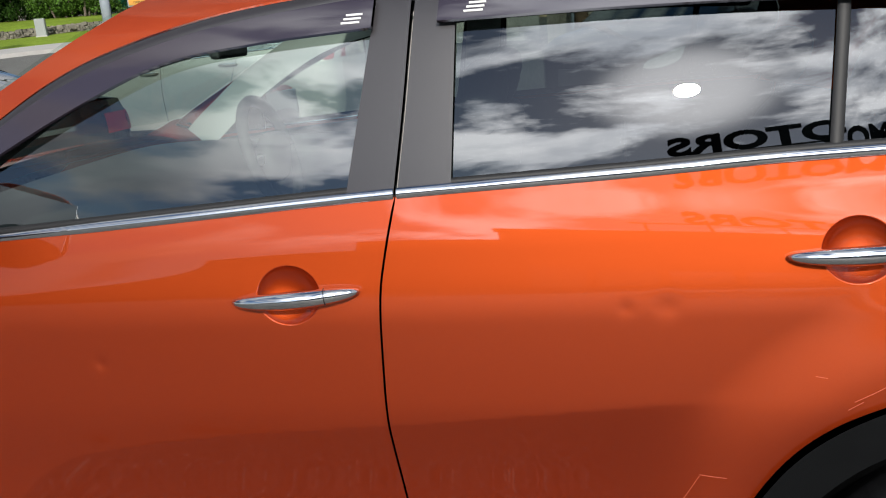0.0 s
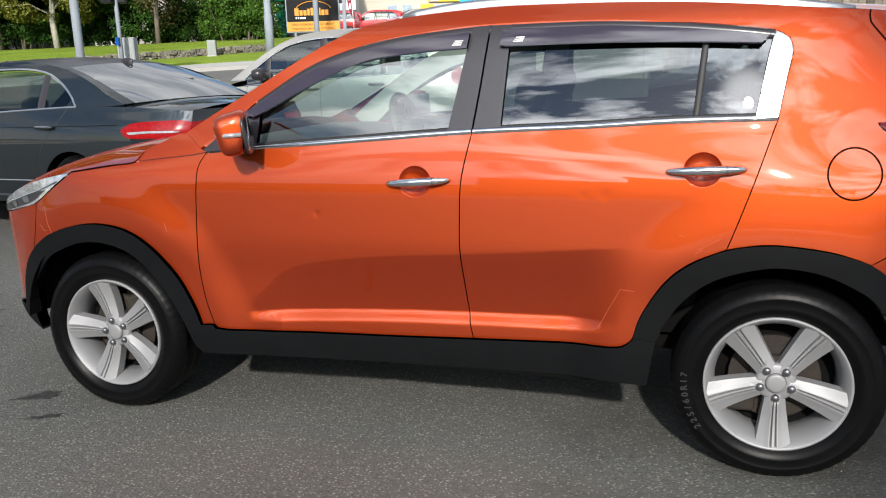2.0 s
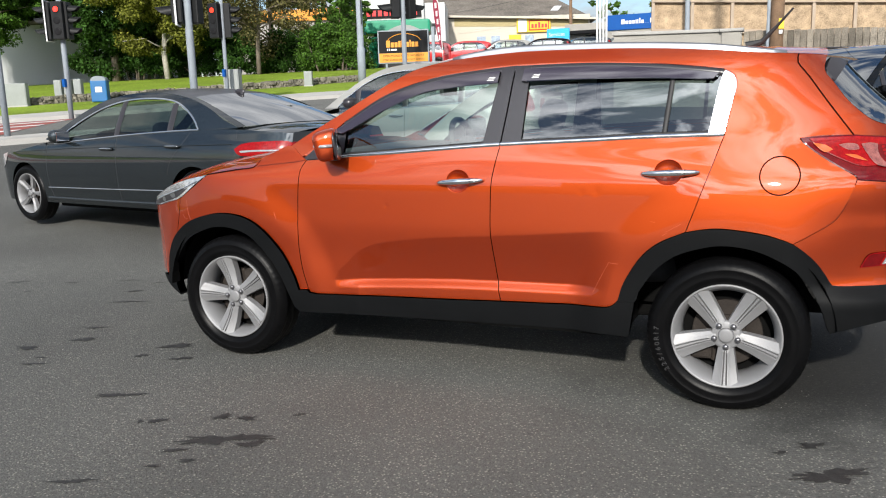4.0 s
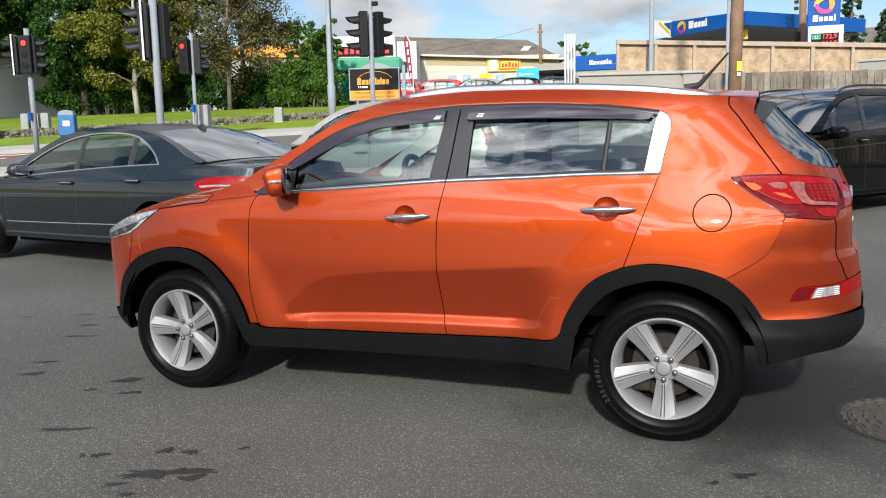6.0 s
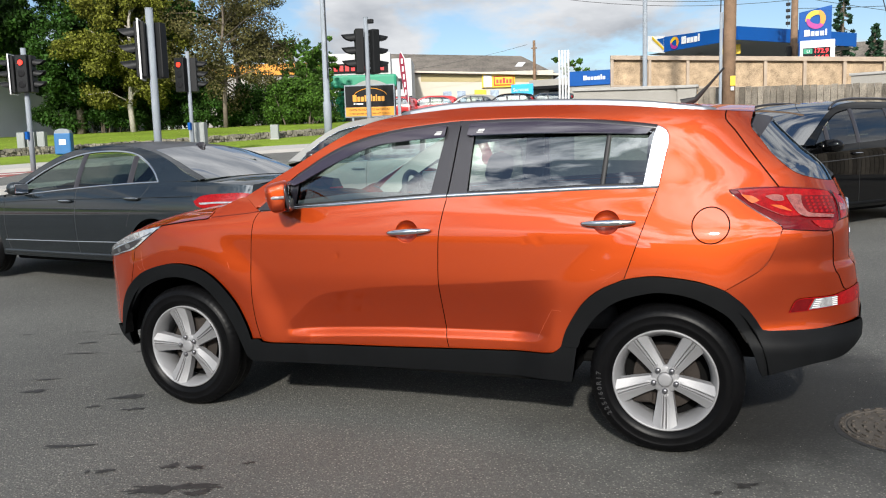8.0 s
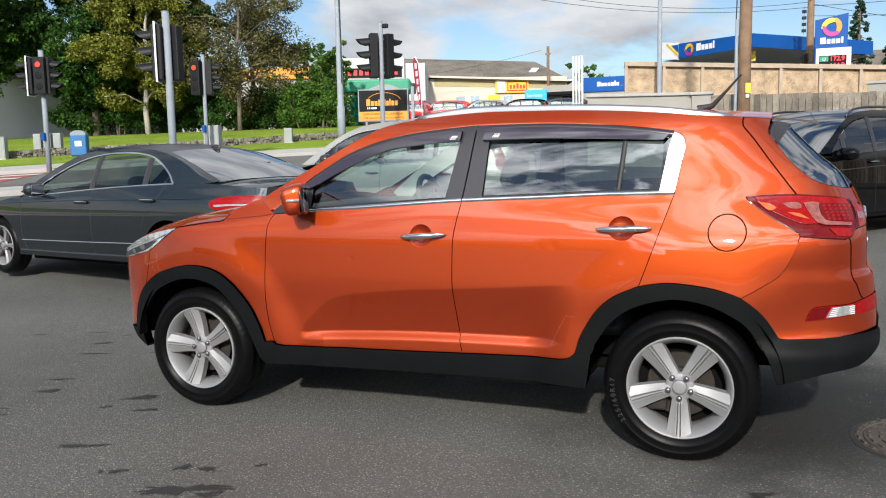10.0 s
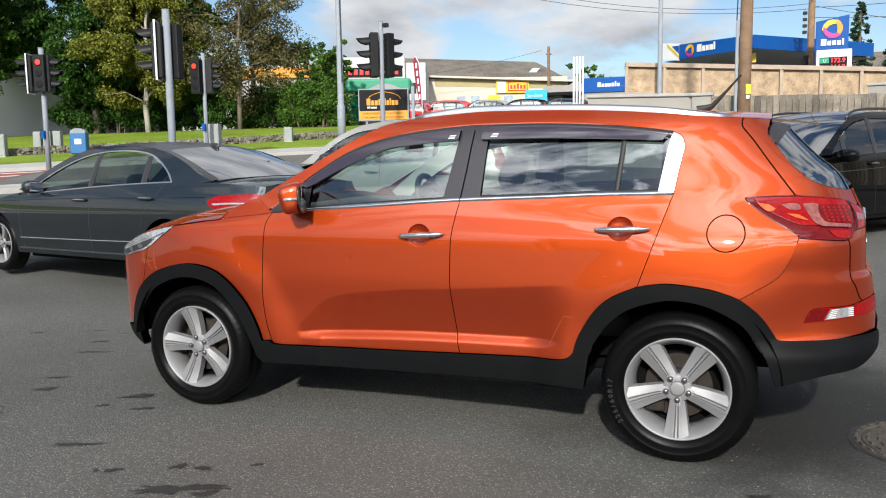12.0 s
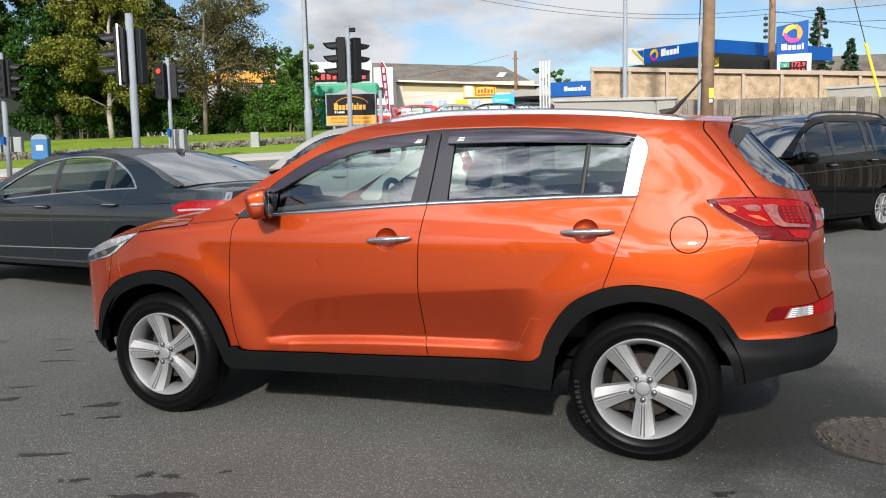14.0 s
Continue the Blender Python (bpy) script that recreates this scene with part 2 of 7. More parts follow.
def boxed(x0, y0, z0, x1, y1, z1, bevel=0.0, m=None):
    return box(bmesh.new(), x0, y0, z0, x1, y1, z1, bevel, m)


def tube(bm, points, radii, sides=10, closed=True):
    """A round rod through points, with a radius at each."""
    pts = [Vector(p) for p in points]
    if not isinstance(radii, (list, tuple)):
        radii = [radii] * len(pts)
    rings, ref = [], None
    for i, p in enumerate(pts):
        d = (pts[min(i + 1, len(pts) - 1)] - pts[max(i - 1, 0)]).normalized()
        if ref is None:
            ref = Vector((0, 0, 1)) if abs(d.z) < 0.9 else Vector((1, 0, 0))
        a = d.cross(ref).normalized()
        ref = a.cross(d).normalized()
        rings.append([bm.verts.new(p + radii[i] * (math.cos(k * math.tau / sides) * a + math.sin(k * math.tau / sides) * ref)) for k in range(sides)])
    for r, q in zip(rings, rings[1:]):
        for k in range(sides):
            bm.faces.new((r[k], r[(k + 1) % sides], q[(k + 1) % sides], q[k]))
    if closed:
        bm.faces.new(rings[0][::-1])
        bm.faces.new(rings[-1])
    return bm


def turned(bm, profile, n=48, m=None):
    """Turns a profile of (radius, depth) about the y axis."""
    rings = []
    for r, y in profile:
        rings.append([bm.verts.new((r * math.cos(k * math.tau / n), y, r * math.sin(k * math.tau / n))) for k in range(n)])
    for a, b in zip(rings, rings[1:]):
        for k in range(n):
            bm.faces.new((a[k], a[(k + 1) % n], b[(k + 1) % n], b[k]))
    if m is not None:
        bmesh.ops.transform(bm, matrix=m, verts=[v for r in rings for v in r])
    return bm


def spline(xs, ys):
    """A smooth curve through the points (xs, ys) that does not overshoot."""
    xs, ys = np.array(xs, float), np.array(ys, float)
    h = np.diff(xs)
    d = np.diff(ys) / h
    m = np.r_[d[0], np.where(d[:-1] * d[1:] > 0, 2 * d[:-1] * d[1:] / (d[:-1] + d[1:] + 1e-12), 0), d[-1]]

    def f(x):
        x = np.clip(np.asarray(x, float), xs[0], xs[-1])
        i = np.clip(np.searchsorted(xs, x) - 1, 0, len(xs) - 2)
        t = (x - xs[i]) / h[i]
        return (1 + 2 * t) * (1 - t) ** 2 * ys[i] + t * (1 - t) ** 2 * h[i] * m[i] + t * t * (3 - 2 * t) * ys[i + 1] + t * t * (t - 1) * h[i] * m[i + 1]
    return f


def step(a, b, x):
    t = np.clip((np.asarray(x, float) - a) / (b - a), 0, 1)
    return t * t * (3 - 2 * t)


def arc(points, gap=0.025):
    """A smooth open line through the points, resampled."""
    p = np.array(points, float)
    if len(p) == 2:
        n = max(1, int(np.ceil(np.linalg.norm(p[1] - p[0]) / gap)))
        return [tuple(p[0] + (p[1] - p[0]) * k / n) for k in range(n + 1)]
    q = np.vstack([2 * p[0] - p[1], p, 2 * p[-1] - p[-2]])
    out = []
    for i in range(1, len(q) - 2):
        a, b, c, d = q[i - 1:i + 3]
        n = max(2, int(np.ceil(np.linalg.norm(c - b) / gap)))
        for k in range(n):
            t = k / n
            out.append(tuple(0.5 * (2 * b + (c - a) * t + (2 * a - 5 * b + 4 * c - d) * t * t + (3 * b - 3 * c + d - a) * t ** 3)))
    return out + [tuple(p[-1])]


def loop(*arcs):
    """A closed outline from arcs that follow one another."""
    out = []
    for a in arcs:
        for p in a:
            if not out or math.dist(p, out[-1]) > 1e-4:
                out.append(p)
    if math.dist(out[0], out[-1]) < 1e-4:
        out.pop()
    return out


def inside(poly, pts):
    a = np.array(poly)
    b = np.roll(a, -1, 0)
    hit = np.zeros(len(pts), bool)
    for (x0, y0), (x1, y1) in zip(a, b):
        c = (y0 > pts[:, 1]) != (y1 > pts[:, 1])
        hit ^= c & (pts[:, 0] < (x1 - x0) * (pts[:, 1] - y0) / (y1 - y0 + 1e-15) + x0)
    return hit


def away(poly, pts):
    a = np.array(poly)
    b = np.roll(a, -1, 0)
    best = np.full(len(pts), 9.0)
    for p, q in zip(a, b):
        d = q - p
        t = np.clip(((pts - p) @ d) / (d @ d + 1e-15), 0, 1)
        best = np.minimum(best, np.linalg.norm(pts - p - t[:, None] * d, axis=1))
    return best


def filled(outline, gap, fine=()):
    """Triangles that fill an outline of the plane, with inner points on a grid."""
    from mathutils.geometry import delaunay_2d_cdt
    o = np.array(outline)
    lo, hi = o.min(0), o.max(0)
    gx, gz = np.meshgrid(np.arange(lo[0] + gap * 0.25, hi[0], gap), np.arange(lo[1] + gap * 0.5, hi[1], gap * .866))
    gx = gx + gap * .5 * (np.arange(len(gx)) % 2)[:, None]
    g = np.stack([gx, gz], -1).reshape(-1, 2)
    if len(g):
        g = g[inside(outline, g)]
    if len(g):
        g = g[away(outline, g) > gap * 0.45]
    for cx, cz in fine:
        d = np.hypot((g[:, 0] - cx) / .060, (g[:, 1] - cz) / .055)
        g = g[d > 1.12]
        rings = [(cx + .060 * r * math.cos(a), cz + .055 * r * math.sin(a)) for r in (.15, .3, .42, .5, .58, .66, .74, .82, .9, .97, 1.03) for a in np.linspace(0, math.tau, 41)[:-1]]
        g = np.vstack([g, rings])
    pts = [Vector(p) for p in outline] + [Vector(p) for p in g]
    n = len(outline)
    v, _, f, *_ = delaunay_2d_cdt(pts, [(i, (i + 1) % n) for i in range(n)], [list(range(n))], 1, 1e-5)
    return np.array([tuple(q) for q in v]), [tuple(t) for t in f]


class Shell:
    """The skin of a car's side: panels are outlines in (x, z), laid on y = -width(x, z)."""

    def __init__(self, width, root):
        self.width, self.root, self.warp = width, root, None

    def panel(self, name, outline, mat, out=0.0, depth=0.018, gap=0.03, side=-1, parent=None, label="", shrink=0.0, closed=True, fine=(), calm=False, soft=1.5e-3):
        poly = [(self.warp(x, z), z) for x, z in outline] if self.warp else outline
        outline = poly
        if shrink:
            poly = self.shrunk(outline, shrink)
        v, f = filled(poly, gap, fine)
        x, z = v[:, 0], v[:, 1]
        h = soft
        w = self.width(x, z)
        wx = (self.width(x + h, z) - self.width(x - h, z)) / (2 * h)
        wz = (self.width(x, z + h) - self.width(x, z - h)) / (2 * h)
        if calm:
            # an even curve, so that what it mirrors is not bent
            q = np.stack([np.ones_like(x), x, z], 1)
            wx, wz = (q @ np.linalg.lstsq(q, g, rcond=None)[0] for g in (wx, wz))
        nn = np.stack([-wx, -np.ones_like(wx), -wz], 1)
        nn /= np.linalg.norm(nn, axis=1)[:, None]
        p = np.stack([x, -w, z], 1) + nn * out
        up = np.array(f)
        a, b, c = p[up[:, 0]], p[up[:, 1]], p[up[:, 2]]
        flip = np.einsum("ij,ij->i", np.cross(b - a, c - a), nn[up[:, 0]]) < 0
        up[flip] = up[flip][:, ::-1]
        normals = nn
        faces = [tuple(t) for t in up]
        if depth and closed:
            # the turned-in edge all round
            n = len(poly)
            rim = [int(np.argmin((x - q[0]) ** 2 + (z - q[1]) ** 2)) for q in poly]
            base = len(p)
            top = p[rim]
            low = top - nn[rim] * depth
            c2 = np.array(poly).mean(0)
            dirs = np.array([np.array(poly[(i + 1) % n]) - np.array(poly[i - 1]) for i in range(n)])
            area = sum(poly[i][0] * poly[(i + 1) % n][1] - poly[(i + 1) % n][0] * poly[i][1] for i in range(n))
            sgn = 1 if area > 0 else -1
            on = np.stack([dirs[:, 1] * sgn, np.zeros(n), -dirs[:, 0] * sgn], 1)
            on /= np.linalg.norm(on, axis=1)[:, None] + 1e-9
            p = np.vstack([p, top, low])
            normals = np.vstack([normals, on, on])
            for i in range(n):
                j = (i + 1) % n
                q = (base + i, base + j, base + n + j, base + n + i)
                faces.append(q if sgn > 0 else q[::-1])
        if side > 0:
            p, normals = p * (1, -1, 1), normals * (1, -1, 1)
            faces = [t[::-1] for t in faces]
        return put(name, p, faces, mat, parent or self.root, label, normals=normals)

    @staticmethod
    def shrunk(outline, d):
        o = np.array(outline)
        nxt, prv = np.roll(o, -1, 0), np.roll(o, 1, 0)
        t = nxt - prv
        t /= np.linalg.norm(t, axis=1)[:, None] + 1e-9
        area = np.sum(o[:, 0] * nxt[:, 1] - nxt[:, 0] * o[:, 1])
        n = np.stack([-t[:, 1], t[:, 0]], 1) * (1 if area > 0 else -1)
        return [tuple(q) for q in o + n * d]

    def on(self, x, z, out=0.0, side=-1):
        h = 1.5e-3
        wx = (self.width(x + h, z) - self.width(x - h, z)) / (2 * h)
        wz = (self.width(x, z + h) - self.width(x, z - h)) / (2 * h)
        n = Vector((-float(wx), -1, -float(wz))).normalized()
        p = Vector((x, -float(self.width(x, z)), z)) + n * out
        return p if side < 0 else Vector((p.x, -p.y, p.z))

    def strip(self, name, line, wide, mat, out=0.002, thick=0.004, side=-1, parent=None, label=""):
        """A raised band that runs along a line of the skin; wide may taper."""
        l = np.array([(self.warp(x, z), z) for x, z in line] if self.warp else line)
        t = np.gradient(l, axis=0)
        t /= np.linalg.norm(t, axis=1)[:, None] + 1e-9
        n = np.stack([-t[:, 1], t[:, 0]], 1)
        ws = np.full(len(l), wide) if np.isscalar(wide) else np.interp(np.linspace(0, 1, len(l)), np.linspace(0, 1, len(wide)), wide)
        verts, faces = [], []
        for i in range(len(l)):
            a, b = l[i] - n[i] * ws[i] / 2, l[i] + n[i] * ws[i] / 2
            for q, o in ((a, out), (a * .8 + b * .2, out + thick), (b * .8 + a * .2, out + thick), (b, out)):
                verts.append(self.on(q[0], q[1], o, side))
        for i in range(len(l) - 1):
            for k in range(3):
                f = (4 * i + k, 4 * i + 4 + k, 4 * i + 5 + k, 4 * i + 1 + k)
                faces.append(f if side < 0 else f[::-1])
        return put(name, verts, faces, mat, parent or self.root, label, smooth=True)


# ---- the lie of the land ----
AHEAD, ASIDE = Vector((-0.359, 0.933, 0)), Vector((0.933, 0.359, 0))
ORIGIN = Vector((1.69, -4.585, 0))
RISE = spline([-60, 6.5, 9.3, 12, 15, 18, 20, 22, 24, 26.6, 36, 46, 60, 120, 900], [0, 0, 0.08, 0.19, 0.38, 0.62, 0.80, 1.0, 1.17, 1.38, 2.05, 3.0, 3.5, 4.5, 4.6])


def lie(s, q):
    """The ground's height: it rises ahead and falls a little to the left."""
    return float(RISE(s)) + float(step(19, 27, s)) * .016 * min(0.0, max(q + 6, -30))


def land(x, y):
    d = Vector((x - ORIGIN.x, y - ORIGIN.y, 0))
    return lie(d.dot(AHEAD), d.dot(ASIDE))


def spot(s, q, up=0.0):
    """The place s metres ahead of the last standpoint and q to its right, on the ground."""
    p = ORIGIN + AHEAD * s + ASIDE * q
    return Vector((p.x, p.y, lie(s, q) + up))


def sheet(name, s_list, q_list, mat, up=0.0, skirt=0.0, skew=0.0):
    n, k = len(s_list), len(q_list)
    verts = [spot(s + skew * (q + 12.5), q, up) for s in s_list for q in q_list]
    faces = [(i * k + j, i * k + j + 1, (i + 1) * k + j + 1, (i + 1) * k + j) for i in range(n - 1) for j in range(k - 1)]
    if skirt:
        for i in (0, n - 1):
            base = len(verts)
            verts += [spot(s_list[i] + skew * (q + 12.5), q, up - skirt) for q in q_list]
            for j in range(k - 1):
                f = (i * k + j, i * k + j + 1, base + j + 1, base + j)
                faces.append(f[::-1] if i == 0 else f)
    return put(name, verts, faces, mat, smooth=not skirt)


def asphalt_material(name, base, worn, stain_shade=None):
    m = material(name, (base, base * 1.0, base * 0.92), 0.78, 0, 0, 0.40, 0.5, 95.0, 0.007, spec=0.42)
    n, l = m.node_tree.nodes, m.node_tree.links
    p = n["Principled BSDF"]
    old = p.inputs["Base Color"].links[0].from_socket
    tc, chips, ramp = n.new("ShaderNodeTexCoord"), n.new("ShaderNodeTexVoronoi"), n.new("ShaderNodeValToRGB")
    chips.inputs["Scale"].default_value = 62
    ramp.color_ramp.elements[0].position, ramp.color_ramp.elements[1].position = 0.02, 0.34
    ramp.color_ramp.elements[0].color, ramp.color_ramp.elements[1].color = (2.5, 2.4, 2.25, 1), (0.74, 0.74, 0.74, 1)
    mul = n.new("ShaderNodeMix")
    mul.data_type, mul.blend_type = "RGBA", "MULTIPLY"
    mul.inputs["Factor"].default_value = worn
    l.new(tc.outputs["Object"], chips.inputs["Vector"])
    l.new(chips.outputs["Distance"], ramp.inputs["Fac"])
    l.new(old, mul.inputs["A"])
    l.new(ramp.outputs["Color"], mul.inputs["B"])
    mottle, tone2, mul2 = n.new("ShaderNodeTexNoise"), n.new("ShaderNodeMapRange"), n.new("ShaderNodeMix")
    mottle.inputs["Scale"].default_value, mottle.inputs["Detail"].default_value, mottle.inputs["Roughness"].default_value = 40.0, 9.0, 0.88
    tone2.inputs["From Min"].default_value, tone2.inputs["From Max"].default_value = 0.32, 0.68
    tone2.inputs["To Min"].default_value, tone2.inputs["To Max"].default_value = 0.50, 1.52
    mul2.data_type, mul2.blend_type = "RGBA", "MULTIPLY"
    mul2.inputs["Factor"].default_value = 1.0
    l.new(tc.outputs["Object"], mottle.inputs["Vector"])
    l.new(mottle.outputs["Fac"], tone2.inputs["Value"])
    l.new(mul.outputs["Result"], mul2.inputs["A"])
    l.new(tone2.outputs["Result"], mul2.inputs["B"])
    l.new(mul2.outputs["Result"], p.inputs["Base Color"])
    if stain_shade:    # an old patch, dark with oil and with painted shade, with an uneven rim
        x, y, r0, r1, low = stain_shade
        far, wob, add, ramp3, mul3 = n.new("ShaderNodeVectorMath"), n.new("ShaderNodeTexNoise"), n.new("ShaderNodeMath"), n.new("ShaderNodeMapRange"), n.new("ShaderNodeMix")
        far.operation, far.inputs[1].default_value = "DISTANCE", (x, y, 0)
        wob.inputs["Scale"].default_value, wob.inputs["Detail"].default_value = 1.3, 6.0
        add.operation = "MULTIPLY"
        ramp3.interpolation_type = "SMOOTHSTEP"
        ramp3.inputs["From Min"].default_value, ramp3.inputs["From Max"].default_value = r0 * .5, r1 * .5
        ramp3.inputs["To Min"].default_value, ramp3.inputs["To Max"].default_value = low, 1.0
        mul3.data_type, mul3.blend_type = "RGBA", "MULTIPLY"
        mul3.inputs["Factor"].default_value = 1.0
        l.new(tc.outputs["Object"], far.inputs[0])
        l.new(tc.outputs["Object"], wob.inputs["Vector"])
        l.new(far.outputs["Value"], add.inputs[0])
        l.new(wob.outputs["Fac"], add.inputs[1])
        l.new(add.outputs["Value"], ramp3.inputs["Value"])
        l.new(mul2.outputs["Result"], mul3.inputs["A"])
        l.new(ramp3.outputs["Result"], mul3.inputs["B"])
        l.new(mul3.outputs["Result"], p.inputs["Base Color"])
    return m


# the dark patch, shade included, lies under and beside the orange car's tail
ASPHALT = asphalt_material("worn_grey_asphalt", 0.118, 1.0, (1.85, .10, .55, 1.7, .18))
s_rows = [-80, -40, -20, -10, -5, 0, 3, 5, 6.5, 8, 9.3, 10.5, 12, 13.5, 15, 16.5, 18, 19, 20, 21, 22, 23, 24, 25, 26.6, 29, 32, 36, 40, 46, 52, 60, 80, 120, 200, 400, 900]
q_rows = [-600, -300, -150, -80, -50, -35, -25, -18, -12, -8, -4, 0, 4, 8, 12, 18, 25, 40, 80, 150, 300, 600]
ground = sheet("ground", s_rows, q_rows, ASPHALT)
tagged(ground, "worn dark grey asphalt car park with small stains", "ground", kind="structure")


# ---- wheels ----
def wheel(root, centre, side, radius, rim, wide, spin, style, name="wheel"):
    """A wheel with tyre and alloy rim. side -1: its face looks to -y. style: the number of spokes and their half-widths."""
    hub = new(name)
    hub.empty_display_size = 0.05
    hub.parent = root
    hub.matrix_local = Matrix.Translation(centre) @ (Matrix.Identity(4) if side < 0 else Matrix.Rotation(math.pi, 4, "Z")) @ Matrix.Rotation(spin, 4, "Y")
    w = wide / 2
    bm = bmesh.new()
    r0 = rim + 0.002
    prof = [(r0 - .02, -w * .70), (r0, -w * .78), (r0 + .010, -w * .90), (r0 + .030, -w * .985), (r0 + .036, -w * 1.0), (r0 + .040, -w * .985), (r0 + (radius - r0) * .45, -w * 1.0), (radius - .048, -w * .985), (radius - .046, -w * 1.0), (radius - .040, -w * .965), (radius - .035, -w * .95), (radius - .016, -w * .86), (radius - .004, -w * .66)]
    for k, y in enumerate((-.62, -.56, -.30, -.26, -.04, .04, .26, .30, .56, .62)):
        groove = k in (1, 2, 3, 4, 5, 6, 7, 8) and (k // 1) % 4 in (2, 3)
        prof.append((radius - (.010 if groove else 0), w * y))
    prof += [(radius - .004, w * .66), (radius - .03, w * .9), (radius - .08, w), (r0, w * .8), (r0 - .02, w * .7)]
    turned(bm, prof, 240)
    for v in bm.verts:
        # cuts between the shoulder blocks of the tread
        if abs(v.co.y) > w * .60 and math.hypot(v.co.x, v.co.z) > radius - .025:
            k = round(math.atan2(v.co.z, v.co.x) / math.tau * 240)
            if k % 4 == 0:
                v.co.x, v.co.z = v.co.x * (1 - .0022 / radius), v.co.z * (1 - .0022 / radius)
    part("tyre", bm, TYRE, hub, "black rubber tyre", smooth=True)
    bm = bmesh.new()
    turned(bm, [(rim + .004, -w * .80), (rim + .004, -w * .905), (rim - .001, -w * .915), (rim - .006, -w * .88), (rim - .020, -w * .70), (rim - .035, -w * .3), (rim - .035, w * .6), (rim, w * .8)], 72)
    part("rim", bm, ALLOY, hub, "silver alloy rim", smooth=True)
    # spokes
    count, inner_w, outer_w, grooved = style
    for k in range(count):
        a = k * math.tau / count
        verts, faces = [], []
        us = xs(0, 1, 15)
        vs = [-1, -.94, -.50, -.26, -.20, -.13, -.07, .07, .13, .20, .26, .50, .94, 1]
        for u in us:
            r = .040 + (rim - .007 - .040) * u
            hw = inner_w + (outer_w - inner_w) * u ** 1.15
            face = -w * (.70 + .20 * u ** .8 - .10 * math.sin(math.pi * u))
            for v in vs:
                y = face + abs(v) ** 2 * .012
                if grooved and .18 < u:
                    if abs(v) == .13:
                        y += .008
                    elif abs(v) < .3:
                        y -= .003
                if abs(v) == 1:
                    y += .035
                verts.append((v * hw, y, r))
        for i in range(len(us) - 1):
            for j in range(len(vs) - 1):
                b = i * len(vs) + j
                faces.append((b, b + 1, b + 1 + len(vs), b + len(vs)))
        put("spoke", verts, faces, ALLOY, hub, m=Matrix.Rotation(a, 4, "Y"))
    bm = bmesh.new()
    turned(bm, [(.066, -w * .50), (.064, -w * .62), (.056, -w * .66), (.034, -w * .67)], 40)
    part("hub_plate", bm, ALLOY, hub, smooth=True)
    bm = bmesh.new()
    turned(bm, [(.033, -w * .68), (.032, -w * .76), (.026, -w * .775), (0.012, -w * .782), (.0005, -w * .784)], 32)
    part("centre_cap", bm, ALLOY, hub, "silver centre cap", smooth=True)
    for k in range(5):
        a = k * math.tau / 5
        bm = bmesh.new()
        turned(bm, [(.0125, -w * .60), (.0125, -w * .78), (.009, -w * .82), (.0005, -w * .825)], 12, Matrix.Translation((.052 * math.sin(a), 0, .052 * math.cos(a))))
        part("wheel_nut", bm, STEEL_NUT, hub, "dull steel wheel nut", smooth=True)
    bm = bmesh.new()
    turned(bm, [(.150, -w * .12), (.150, -w * .05), (.08, -w * .05), (.08, -w * .30), (.001, -w * .30)], 40)
    part("brake_disc", bm, RUST, hub, "rusty brake disc", smooth=False)
    part("brake_caliper", boxed(.06, -w * .28, .05, .155, w * .2, .13, .012), RUST, hub)
    bm = bmesh.new()
    turned(bm, [(rim - .036, w * .3), (.001, w * .3)], 40)
    part("wheel_back", bm, PIT, hub)
    return hub


def well(root, x, z, r, y0, y1, name="wheel_well"):
    verts, faces = [], []
    n = 20
    for k in range(n + 1):
        a = math.radians(4 + 172 * k / n)
        for y in (y0, y1):
            verts.append((x + r * math.cos(a), y, z + r * math.sin(a)))
    for k in range(n):
        faces.append((2 * k, 2 * k + 1, 2 * k + 3, 2 * k + 2))
    faces.append(tuple(range(0, 2 * n + 2, 2)))
    return put(name, verts, faces, PIT, root)


def blob(bm, centre, size, power=2.6, n=20, m=None):
    """A rounded block: a superellipsoid."""
    rows = []
    f = lambda c: math.copysign(abs(c) ** (2 / power), c)
    for i in range(1, n // 2):
        t = -math.pi / 2 + math.pi * i / (n // 2)
        row = []
        for j in range(n):
            a = math.tau * j / n
            v = Vector((f(math.cos(t)) * f(math.cos(a)) * size[0], f(math.cos(t)) * f(math.sin(a)) * size[1], f(math.sin(t)) * size[2]))
            row.append(bm.verts.new((m @ v if m else v) + Vector(centre)))
        rows.append(row)
    ends = [bm.verts.new((m @ Vector((0, 0, s * size[2])) if m else Vector((0, 0, s * size[2]))) + Vector(centre)) for s in (-1, 1)]
    for a, b in zip(rows, rows[1:]):
        for j in range(n):
            bm.faces.new((a[j], a[(j + 1) % n], b[(j + 1) % n], b[j]))
    for j in range(n):
        bm.faces.new((ends[0], rows[0][(j + 1) % n], rows[0][j]))
        bm.faces.new((ends[1], rows[-1][j], rows[-1][(j + 1) % n]))
    return bm


def lofted(name, rows, mat, root, label="", thick=0.0):
    """A skin through rows of points of equal number."""
    k = len(rows[0])
    verts = [p for r in rows for p in r]
    faces = [(i * k + j, i * k + j + 1, (i + 1) * k + j + 1, (i + 1) * k + j) for i in range(len(rows) - 1) for j in range(k - 1)]
    a, b, c = (Vector(verts[i]) for i in faces[len(faces) // 2][:3])
    n = (b - a).cross(c - a)
    mid = Vector(verts[faces[len(faces) // 2][0]])
    if n.dot(mid - Vector((0, 0, .6))) < 0:
        faces = [f[::-1] for f in faces]
    return put(name, verts, faces, mat, root, label, smooth=True)


